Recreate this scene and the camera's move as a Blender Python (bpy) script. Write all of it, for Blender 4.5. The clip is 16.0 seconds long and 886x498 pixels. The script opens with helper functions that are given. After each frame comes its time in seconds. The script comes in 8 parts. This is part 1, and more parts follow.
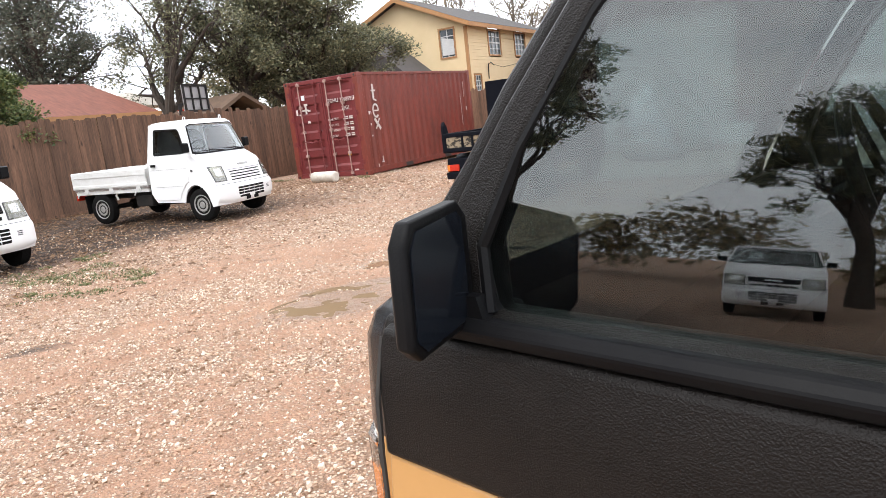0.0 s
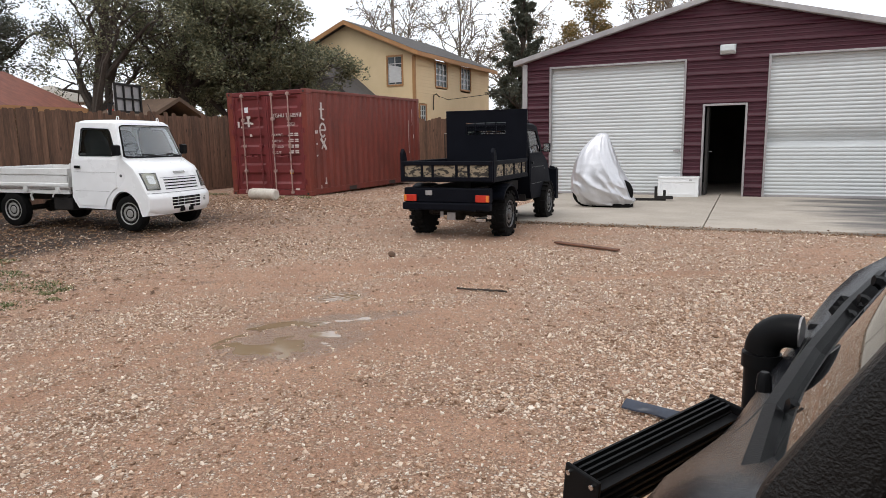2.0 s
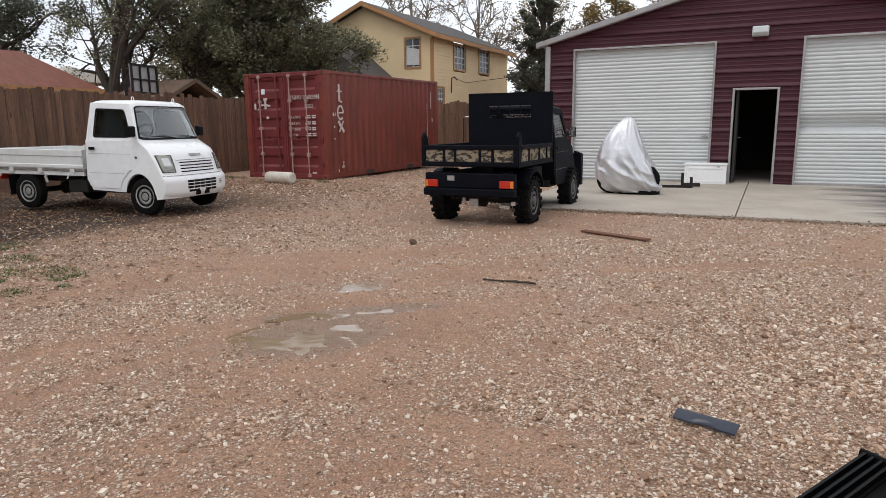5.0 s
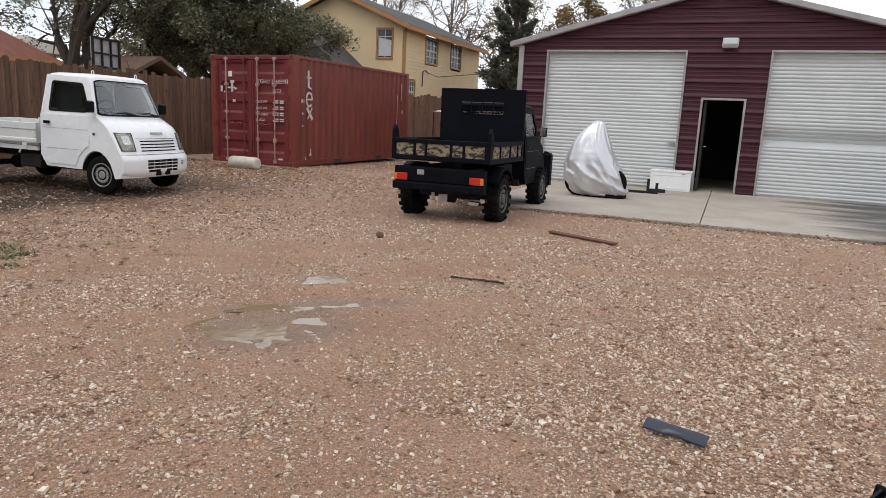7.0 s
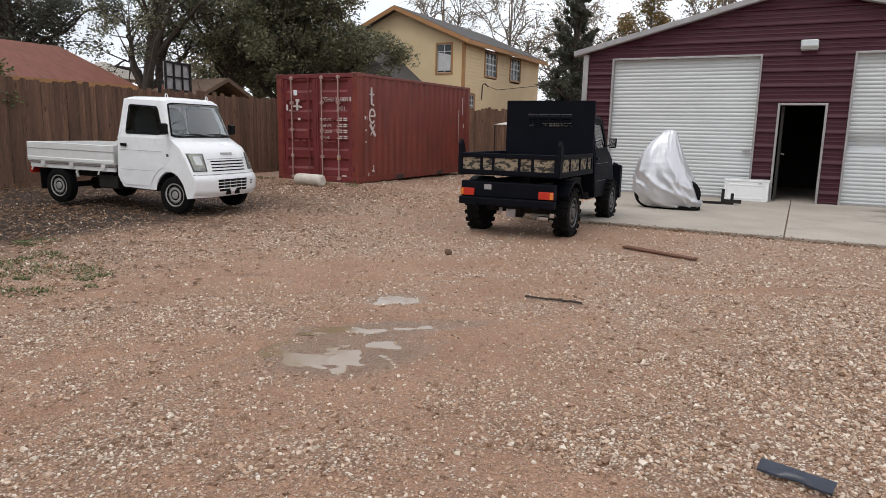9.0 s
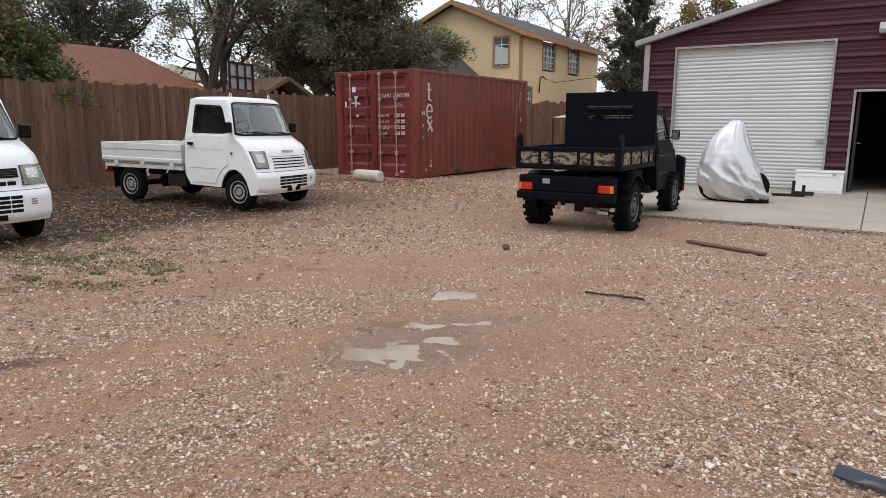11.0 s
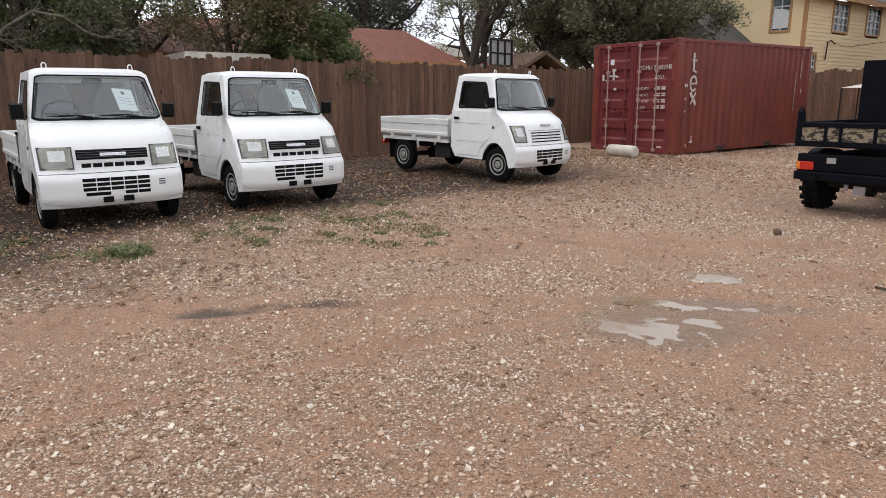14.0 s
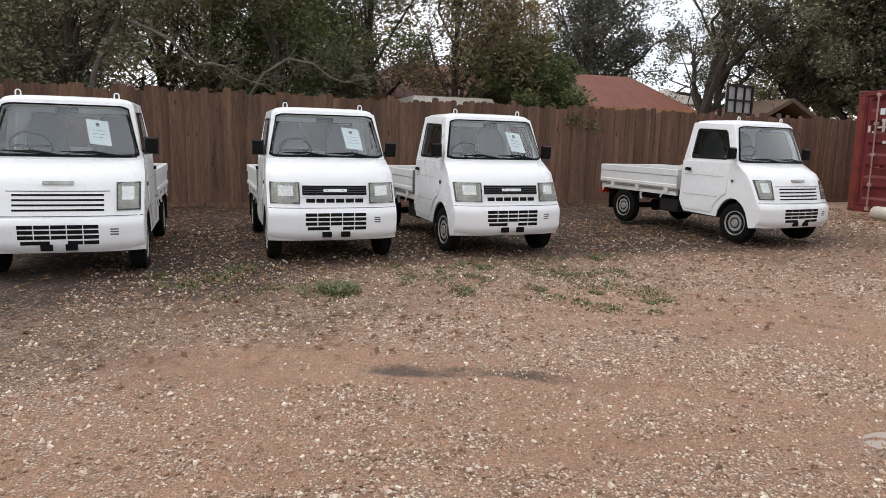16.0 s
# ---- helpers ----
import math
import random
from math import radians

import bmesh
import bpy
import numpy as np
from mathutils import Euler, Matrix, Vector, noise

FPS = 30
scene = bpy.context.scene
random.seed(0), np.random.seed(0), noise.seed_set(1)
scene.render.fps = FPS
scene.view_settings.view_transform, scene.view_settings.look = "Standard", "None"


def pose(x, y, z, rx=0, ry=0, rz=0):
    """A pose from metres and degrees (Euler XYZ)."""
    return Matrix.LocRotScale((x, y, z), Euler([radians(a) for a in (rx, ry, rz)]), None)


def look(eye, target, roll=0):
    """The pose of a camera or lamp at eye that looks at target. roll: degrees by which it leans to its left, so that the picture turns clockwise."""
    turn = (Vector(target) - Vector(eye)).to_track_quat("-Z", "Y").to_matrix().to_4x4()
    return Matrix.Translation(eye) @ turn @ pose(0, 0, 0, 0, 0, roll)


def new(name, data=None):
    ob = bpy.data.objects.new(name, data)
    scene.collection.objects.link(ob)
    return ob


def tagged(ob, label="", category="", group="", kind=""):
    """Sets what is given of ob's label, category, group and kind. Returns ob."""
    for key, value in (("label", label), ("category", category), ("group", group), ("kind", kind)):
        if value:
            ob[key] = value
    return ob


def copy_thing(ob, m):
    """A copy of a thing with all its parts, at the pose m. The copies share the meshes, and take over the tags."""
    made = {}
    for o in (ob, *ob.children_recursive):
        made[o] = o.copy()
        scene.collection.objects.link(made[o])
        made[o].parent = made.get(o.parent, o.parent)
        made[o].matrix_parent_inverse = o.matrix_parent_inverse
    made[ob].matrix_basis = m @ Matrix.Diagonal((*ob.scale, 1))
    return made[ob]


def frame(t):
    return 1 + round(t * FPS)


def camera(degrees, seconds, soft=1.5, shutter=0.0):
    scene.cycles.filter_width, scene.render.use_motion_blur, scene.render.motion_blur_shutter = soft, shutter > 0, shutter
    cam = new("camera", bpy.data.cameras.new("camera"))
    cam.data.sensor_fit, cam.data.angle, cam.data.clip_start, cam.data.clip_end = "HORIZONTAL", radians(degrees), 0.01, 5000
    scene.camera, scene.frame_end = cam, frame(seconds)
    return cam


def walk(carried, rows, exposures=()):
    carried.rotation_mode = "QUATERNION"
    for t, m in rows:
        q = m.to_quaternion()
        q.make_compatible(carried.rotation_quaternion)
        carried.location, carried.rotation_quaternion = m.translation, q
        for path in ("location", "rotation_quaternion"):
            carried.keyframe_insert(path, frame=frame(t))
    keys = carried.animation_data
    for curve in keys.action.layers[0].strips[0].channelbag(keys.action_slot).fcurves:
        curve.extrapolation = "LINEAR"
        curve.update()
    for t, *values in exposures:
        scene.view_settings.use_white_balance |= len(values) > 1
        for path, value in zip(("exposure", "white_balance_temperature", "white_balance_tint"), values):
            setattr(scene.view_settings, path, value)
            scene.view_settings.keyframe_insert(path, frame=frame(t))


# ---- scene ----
cam = camera(67.0, 16.0, soft=0.8)
PATH = [
    (0, (10.314, -13.898, 1.31), (9.3, -12.219, 0.924), -6.4),
    (0.5, (10.188, -13.844, 1.323), (9.071, -12.227, 0.954), -4.7),
    (1, (10.071, -13.736, 1.316), (9.044, -12.037, 1.071), -0.3),
    (1.5, (9.93, -13.661, 1.304), (8.966, -11.936, 0.996), 0.7),
    (2, (9.752, -13.615, 1.316), (8.931, -11.819, 1.0), -0.9),
    (2.5, (9.639, -13.595, 1.329), (8.903, -11.764, 1.003), 0.7),
    (3, (9.58, -13.496, 1.334), (8.825, -11.668, 1.034), -1.1),
    (3.5, (9.55, -13.442, 1.327), (8.762, -11.633, 1.006), -0.6),
    (4, (9.546, -13.412, 1.32), (8.731, -11.617, 0.983), -0.9),
    (4.2, (9.548, -13.406, 1.318), (8.714, -11.62, 0.98), -1.2),
    (6.5, (9.507, -13.345, 1.297), (8.65, -11.582, 0.9), 1.2),
    (7, (9.455, -13.321, 1.301), (8.701, -11.507, 0.925), 2.7),
    (7.5, (9.346, -13.329, 1.303), (8.645, -11.491, 0.945), 1.7),
    (8, (9.281, -13.288, 1.294), (8.599, -11.442, 0.942), 1.4),
    (8.5, (9.272, -13.212, 1.307), (8.468, -11.414, 0.959), 1.5),
    (11, (9.258, -13.185, 1.31), (8.196, -11.53, 0.948), 0.3),
    (11.5, (9.242, -13.189, 1.306), (8.104, -11.587, 0.936), 0.1),
    (12, (9.231, -13.215, 1.292), (7.948, -11.722, 0.941), 1.0),
    (12.5, (9.261, -13.316, 1.311), (7.872, -11.931, 0.92), 1.9),
    (13, (9.291, -13.391, 1.313), (7.832, -12.074, 0.943), 2.2),
    (13.5, (9.304, -13.437, 1.319), (7.757, -12.237, 0.906), 0.3),
    (14, (9.272, -13.402, 1.332), (7.703, -12.242, 0.894), -0.2),
    (14.5, (9.167, -13.275, 1.345), (7.568, -12.118, 1.019), 1.4),
    (15, (9.056, -13.195, 1.3), (7.357, -12.197, 0.957), 2.7),
    (15.5, (8.91, -13.153, 1.318), (7.169, -12.245, 0.936), 1.5),
    (16, (8.705, -13.176, 1.313), (6.834, -12.542, 1.0), 1.4),
]

walk(cam, [(t, look(e, g, r)) for t, e, g, r in PATH],
     [(0, 0.92), (0.5, 0.74), (1.0, 0.46), (1.5, 0.2), (2.0, -0.04), (3.0, -0.18), (8.5, -0.22), (11.0, -0.16), (13.0, -0.09), (16.0, -0.09)])

# ---- sky and sun: a bright overcast day ----
SUN_AZ, SUN_EL = 200.0, 60.0
world = bpy.data.worlds.new("sky")
scene.world = world
world.use_nodes = True
wt = world.node_tree
wt.nodes.clear()
w_out = wt.nodes.new("ShaderNodeOutputWorld")
w_bg = wt.nodes.new("ShaderNodeBackground")
w_sky = wt.nodes.new("ShaderNodeTexSky")
w_sky.sky_type = "NISHITA"
w_sky.sun_disc = False
w_sky.sun_elevation = radians(SUN_EL)
w_sky.sun_rotation = radians(SUN_AZ)
w_sky.dust_density = 3.0
w_gain = wt.nodes.new("ShaderNodeVectorMath")
w_gain.operation = "SCALE"
w_gain.inputs["Scale"].default_value = 0.10
w_co = wt.nodes.new("ShaderNodeTexCoord")
w_map = wt.nodes.new("ShaderNodeMapping")
w_map.inputs["Scale"].default_value = (1.0, 1.0, 2.6)
w_noise = wt.nodes.new("ShaderNodeTexNoise")
w_noise.inputs["Scale"].default_value = 2.3
w_noise.inputs["Detail"].default_value = 6.0
w_ramp = wt.nodes.new("ShaderNodeValToRGB")
w_ramp.color_ramp.elements[0].position, w_ramp.color_ramp.elements[0].color = 0.32, (0.74, 0.78, 0.85, 1)
w_ramp.color_ramp.elements[1].position, w_ramp.color_ramp.elements[1].color = 0.62, (0.965, 0.985, 1.03, 1)
w_cloud = wt.nodes.new("ShaderNodeVectorMath")
w_cloud.operation = "SCALE"
w_cloud.inputs["Scale"].default_value = 1.55
w_mix = wt.nodes.new("ShaderNodeMix")
w_mix.data_type = "RGBA"
w_mix.inputs["Factor"].default_value = 0.86
wt.links.new(w_co.outputs["Generated"], w_map.inputs["Vector"])
wt.links.new(w_map.outputs["Vector"], w_noise.inputs["Vector"])
wt.links.new(w_noise.outputs["Fac"], w_ramp.inputs["Fac"])
wt.links.new(w_ramp.outputs["Color"], w_cloud.inputs[0])
wt.links.new(w_sky.outputs["Color"], w_gain.inputs[0])
wt.links.new(w_gain.outputs["Vector"], w_mix.inputs["A"])
wt.links.new(w_cloud.outputs["Vector"], w_mix.inputs["B"])
wt.links.new(w_mix.outputs["Result"], w_bg.inputs["Color"])
wt.links.new(w_bg.outputs["Background"], w_out.inputs["Surface"])
w_bg.inputs["Strength"].default_value = 1.0

sun = new("sun", bpy.data.lights.new("sun", "SUN"))
sun.data.energy = 0.9
sun.data.angle = radians(30)
sun.data.color = (1.0, 0.975, 0.935)
sun_dir = Vector((math.sin(radians(SUN_AZ)) * math.cos(radians(SUN_EL)), math.cos(radians(SUN_AZ)) * math.cos(radians(SUN_EL)), math.sin(radians(SUN_EL))))
sun.matrix_world = look(sun_dir * 60, (0, 0, 0))

# ---- materials ----
def link(nt, a, b):
    nt.links.new(a, b)


def surf(name, c1, c2=None, scale=3.0, rough=0.6, metal=0.0, bump=0.0, bump_scale=60.0, fine=0.25, fine_scale=40.0,
         rand=0.0, stretch=(1, 1, 1), spec=0.5, rough_var=0.08, coat=0.0, space="Object", relief=0.01):
    """A surface of two colours mixed by a broad and a fine noise, with relief and uneven gloss."""
    m = bpy.data.materials.new(name)
    m.use_nodes = True
    nt = m.node_tree
    b = nt.nodes["Principled BSDF"]
    c2 = c2 or tuple(v * 0.8 for v in c1)
    co = nt.nodes.new("ShaderNodeTexCoord")
    mp = nt.nodes.new("ShaderNodeMapping")
    mp.inputs["Scale"].default_value = stretch
    link(nt, co.outputs[space], mp.inputs["Vector"])
    info = nt.nodes.new("ShaderNodeObjectInfo")
    if rand:
        off = nt.nodes.new("ShaderNodeVectorMath")
        off.operation = "SCALE"
        off.inputs[0].default_value = (37.0, 53.0, 71.0)
        link(nt, info.outputs["Random"], off.inputs["Scale"])
        link(nt, off.outputs["Vector"], mp.inputs["Location"])
    n1 = nt.nodes.new("ShaderNodeTexNoise")
    n1.inputs["Scale"].default_value, n1.inputs["Detail"].default_value, n1.inputs["Roughness"].default_value = scale, 5, 0.6
    n2 = nt.nodes.new("ShaderNodeTexNoise")
    n2.inputs["Scale"].default_value, n2.inputs["Detail"].default_value = fine_scale, 4
    for n in (n1, n2):
        link(nt, mp.outputs["Vector"], n.inputs["Vector"])
    add = nt.nodes.new("ShaderNodeMath")
    add.operation = "MULTIPLY_ADD"
    link(nt, n2.outputs["Fac"], add.inputs[0])
    add.inputs[1].default_value = fine
    link(nt, n1.outputs["Fac"], add.inputs[2])
    ramp = nt.nodes.new("ShaderNodeMapRange")
    ramp.inputs["From Min"].default_value, ramp.inputs["From Max"].default_value = 0.32 + fine * 0.35, 0.68 + fine * 0.65
    link(nt, add.outputs[0], ramp.inputs["Value"])
    mix = nt.nodes.new("ShaderNodeMix")
    mix.data_type = "RGBA"
    mix.inputs["A"].default_value, mix.inputs["B"].default_value = (*c1, 1), (*c2, 1)
    link(nt, ramp.outputs["Result"], mix.inputs["Factor"])
    col = mix.outputs["Result"]
    if rand:
        hsv = nt.nodes.new("ShaderNodeHueSaturation")
        mr = nt.nodes.new("ShaderNodeMapRange")
        mr.inputs["To Min"].default_value, mr.inputs["To Max"].default_value = 1 - rand, 1 + rand
        link(nt, info.outputs["Random"], mr.inputs["Value"])
        link(nt, mr.outputs["Result"], hsv.inputs["Value"])
        link(nt, col, hsv.inputs["Color"])
        col = hsv.outputs["Color"]
    link(nt, col, b.inputs["Base Color"])
    rr = nt.nodes.new("ShaderNodeMapRange")
    rr.inputs["To Min"].default_value, rr.inputs["To Max"].default_value = max(0.02, rough - rough_var), min(1, rough + rough_var)
    link(nt, n1.outputs["Fac"], rr.inputs["Value"])
    link(nt, rr.outputs["Result"], b.inputs["Roughness"])
    b.inputs["Metallic"].default_value = metal
    b.inputs["Specular IOR Level"].default_value = spec
    b.inputs["Coat Weight"].default_value = coat
    if bump:
        n3 = nt.nodes.new("ShaderNodeTexNoise")
        n3.inputs["Scale"].default_value, n3.inputs["Detail"].default_value = bump_scale, 3
        link(nt, mp.outputs["Vector"], n3.inputs["Vector"])
        bp = nt.nodes.new("ShaderNodeBump")
        bp.inputs["Strength"].default_value, bp.inputs["Distance"].default_value = bump, relief
        link(nt, n3.outputs["Fac"], bp.inputs["Height"])
        link(nt, bp.outputs["Normal"], b.inputs["Normal"])
    return m


def glass(name, tint, rough=0.0, ior=1.45):
    m = bpy.data.materials.new(name)
    m.use_nodes = True
    b = m.node_tree.nodes["Principled BSDF"]
    b.inputs["Base Color"].default_value = (*tint, 1)
    b.inputs["Transmission Weight"].default_value = 1.0
    b.inputs["Roughness"].default_value = rough
    b.inputs["IOR"].default_value = ior
    return m


WHITE = surf("white_paint", (0.88, 0.885, 0.89), (0.82, 0.825, 0.825), 1.5, 0.28, fine=0.3, fine_scale=9, coat=0.3)
BEDWHITE = surf("bed_paint", (0.80, 0.80, 0.79), (0.68, 0.67, 0.64), 4, 0.45, fine=0.4, fine_scale=30)
BEDFLOOR = surf("scuffed_bed_floor", (0.36, 0.34, 0.32), (0.17, 0.14, 0.12), 3, 0.7, fine=0.6, fine_scale=22)
DIRTYWHITE = surf("weathered_white_plastic", (0.66, 0.62, 0.55), (0.44, 0.38, 0.31), 4, 0.6, fine=0.5, fine_scale=18)
BLACKPL = surf("black_plastic", (0.006, 0.006, 0.007), (0.011, 0.011, 0.011), 6, 0.40, spec=0.07, bump=0.06, bump_scale=300)
WETBLACK = surf("wet_black_coating", (0.006, 0.007, 0.009), (0.011, 0.011, 0.013), 5, 0.24, spec=0.28, bump=0.12, bump_scale=500, relief=0.004)
RUBBER = surf("rubber", (0.005, 0.005, 0.005), (0.011, 0.0105, 0.010), 5, 0.85, spec=0.10, bump=0.3, bump_scale=80)
STEEL = surf("wheel_steel", (0.42, 0.42, 0.41), (0.25, 0.24, 0.22), 9, 0.42, metal=0.7, fine=0.4)
CHASSIS = surf("chassis_black", (0.014, 0.013, 0.013), (0.03, 0.026, 0.024), 6, 0.75, spec=0.25, bump=0.2)
CHROME = surf("bright_metal", (0.7, 0.7, 0.7), (0.55, 0.55, 0.55), 5, 0.25, metal=1.0)
GLASS = glass("window_glass", (0.90, 0.95, 0.96), 0.0, 1.72)
LENS = glass("lamp_lens", (0.94, 0.94, 0.90), 0.02)
LAMPBACK = surf("lamp_bowl", (0.50, 0.49, 0.43), (0.20, 0.195, 0.165), 8, 0.3, metal=0.45, fine=0.4)
NEARGLASS = glass("tinted_glass", (0.30, 0.36, 0.352), 0.0, 1.72)
SIDEGLASS = glass("dark_side_glass", (0.30, 0.33, 0.33), 0.0, 1.5)
BLACKTRIM = surf("black_trim", (0.006, 0.006, 0.007), (0.011, 0.011, 0.012), 8, 0.9, spec=0.02)
RIMGREY = surf("rim_paint", (0.40, 0.40, 0.39), (0.24, 0.23, 0.21), 12, 0.5, metal=0.15, fine=0.5)
WETMIRROR = surf("wet_dark_glass", (0.006, 0.008, 0.012), (0.010, 0.012, 0.016), 5, 0.14, spec=0.4)
DARKRIM = surf("dark_alloy", (0.045, 0.045, 0.047), (0.14, 0.14, 0.14), 16, 0.35, metal=0.5, fine=0.6)
AMBER = surf("amber_lens", (0.75, 0.25, 0.04), (0.6, 0.18, 0.03), 8, 0.2)
REDLENS = surf("red_lens", (0.55, 0.04, 0.02), (0.42, 0.02, 0.01), 8, 0.2)
INTERIOR = surf("grey_trim", (0.10, 0.10, 0.105), (0.07, 0.07, 0.075), 8, 0.8, bump=0.15)
SEAT = surf("grey_seat", (0.22, 0.22, 0.23), (0.15, 0.15, 0.16), 10, 0.9, bump=0.2)
PAPER = surf("paper", (0.80, 0.86, 0.87), (0.74, 0.80, 0.82), 3, 0.7)
MAROON = surf("maroon_sheet", (0.062, 0.010, 0.020), (0.042, 0.008, 0.015), 2.0, 0.5, fine=0.35, fine_scale=14, stretch=(1, 1, 2.5), spec=0.3)
TRIM = surf("galvanised_trim", (0.42, 0.40, 0.40), (0.30, 0.285, 0.285), 4, 0.45, metal=0.35, fine=0.4)
SLATS = surf("white_shutter", (0.585, 0.605, 0.605), (0.49, 0.505, 0.505), 1.2, 0.4, fine=0.35, fine_scale=12, stretch=(0.5, 1, 2))
CONCRETE = surf("concrete", (0.46, 0.405, 0.34), (0.335, 0.29, 0.24), 1.1, 0.85, fine=0.5, fine_scale=24, bump=0.25, bump_scale=120)
RED_OX = surf("container_red", (0.235, 0.046, 0.030), (0.125, 0.029, 0.020), 1.3, 0.5, fine=0.6, fine_scale=11, bump=0.08, bump_scale=40, stretch=(2.2, 2.2, 0.6))
RED_DOOR = surf("container_door_red", (0.20, 0.030, 0.032), (0.125, 0.022, 0.022), 1.8, 0.5, fine=0.5, fine_scale=16)
RUSTROD = surf("worn_rod", (0.50, 0.38, 0.34), (0.30, 0.15, 0.115), 9, 0.6, metal=0.2, fine=0.5)
LETTER = surf("white_lettering", (0.72, 0.68, 0.64), (0.52, 0.42, 0.38), 12, 0.6, fine=0.5)
YELLOWP = surf("yellow_label", (0.75, 0.42, 0.03), (0.6, 0.3, 0.02), 9, 0.5)
BOARD = surf("fence_wood", (0.205, 0.108, 0.064), (0.060, 0.034, 0.023), 1.3, 0.85, fine=0.7, fine_scale=9, rand=0.30, stretch=(7, 7, 0.6), bump=0.5, bump_scale=26)


def add_knots(m):
    """Dark knots and rust runs scattered through the boards."""
    nt = m.node_tree
    b = nt.nodes["Principled BSDF"]
    old = b.inputs["Base Color"].links[0].from_socket
    co = nt.nodes.new("ShaderNodeTexCoord")
    info = nt.nodes.new("ShaderNodeObjectInfo")
    off = nt.nodes.new("ShaderNodeVectorMath")
    off.operation = "SCALE"
    off.inputs[0].default_value = (11.0, 0.0, 23.0)
    link(nt, info.outputs["Random"], off.inputs["Scale"])
    mp = nt.nodes.new("ShaderNodeMapping")
    mp.inputs["Scale"].default_value = (5.5, 1.0, 2.2)
    link(nt, co.outputs["Object"], mp.inputs["Vector"])
    link(nt, off.outputs["Vector"], mp.inputs["Location"])
    v = nt.nodes.new("ShaderNodeTexVoronoi")
    v.inputs["Scale"].default_value = 1.0
    link(nt, mp.outputs["Vector"], v.inputs["Vector"])
    n = nt.nodes.new("ShaderNodeTexNoise")
    n.inputs["Scale"].default_value = 4.0
    link(nt, mp.outputs["Vector"], n.inputs["Vector"])
    d = nt.nodes.new("ShaderNodeMath")
    d.operation = "MULTIPLY_ADD"
    link(nt, n.outputs["Fac"], d.inputs[0])
    d.inputs[1].default_value = 0.22
    link(nt, v.outputs["Distance"], d.inputs[2])
    r = nt.nodes.new("ShaderNodeMapRange")
    r.inputs["From Min"].default_value, r.inputs["From Max"].default_value = 0.27, 0.17
    r.inputs["To Max"].default_value = 0.8
    link(nt, d.outputs[0], r.inputs["Value"])
    x = nt.nodes.new("ShaderNodeMix")
    x.data_type = "RGBA"
    x.inputs["B"].default_value = (0.028, 0.015, 0.010, 1)
    link(nt, r.outputs["Result"], x.inputs["Factor"])
    link(nt, old, x.inputs["A"])
    link(nt, x.outputs["Result"], b.inputs["Base Color"])


add_knots(BOARD)
STUCCO = surf("yellow_siding", (0.74, 0.58, 0.36), (0.66, 0.51, 0.30), 0.7, 0.8, fine=0.3, fine_scale=20, bump=0.1)
TANTRIM = surf("tan_house_trim", (0.42, 0.22, 0.09), (0.34, 0.17, 0.07), 3, 0.7)
SHINGLE = surf("dark_shingles", (0.055, 0.050, 0.050), (0.095, 0.085, 0.08), 3, 0.9, fine=0.8, fine_scale=22, bump=0.4, bump_scale=30)
RUSTROOF = surf("rust_red_roof", (0.22, 0.062, 0.033), (0.12, 0.04, 0.025), 2.2, 0.7, fine=0.6, fine_scale=10, stretch=(1, 4, 1))
HOUSEGLASS = surf("dark_pane", (0.10, 0.12, 0.13), (0.05, 0.06, 0.07), 2, 0.12)
CURTAIN = surf("white_blind", (0.62, 0.63, 0.62), (0.5, 0.5, 0.5), 4, 0.7, stretch=(1, 1, 6))
BARK = surf("bark", (0.085, 0.065, 0.05), (0.04, 0.03, 0.025), 3, 0.95, fine=0.7, fine_scale=14, bump=0.6, bump_scale=25, stretch=(3, 3, 0.8))
PALEBARK = surf("pale_bark", (0.24, 0.20, 0.165), (0.13, 0.105, 0.085), 3, 0.95, fine=0.7, fine_scale=14, bump=0.5)
# near-black that stands in for shade in holes, gaps and the open doorway
DARK = surf("recess_black", (0.03, 0.028, 0.027), (0.05, 0.045, 0.04), 1, 0.9)
NAVY = surf("blueblack_paint", (0.0025, 0.003, 0.006), (0.005, 0.006, 0.010), 3, 0.6, spec=0.09, fine=0.4, bump=0.08, bump_scale=220)
LINER = surf("bedliner_coating", (0.007, 0.006, 0.0055), (0.012, 0.010, 0.009), 3, 0.33, spec=0.17, bump=0.6, bump_scale=420, fine=0.3, relief=0.0035)
TAN = surf("tan_paint", (0.55, 0.30, 0.11), (0.48, 0.26, 0.09), 2, 0.35, coat=0.3)
CAMO = surf("camouflage_panel", (0.27, 0.215, 0.145), (0.022, 0.018, 0.013), 11, 0.7, fine=0.35, fine_scale=34, stretch=(1, 1, 2.0))
camo_edge = [n for n in CAMO.node_tree.nodes if n.bl_idname == "ShaderNodeMapRange"][0]
camo_edge.inputs["From Min"].default_value, camo_edge.inputs["From Max"].default_value = 0.64, 0.72
SILVER = surf("silver_cloth", (0.70, 0.70, 0.72), (0.56, 0.56, 0.585), 2, 0.34, metal=0.45, fine=0.3, bump=0.15, bump_scale=40)


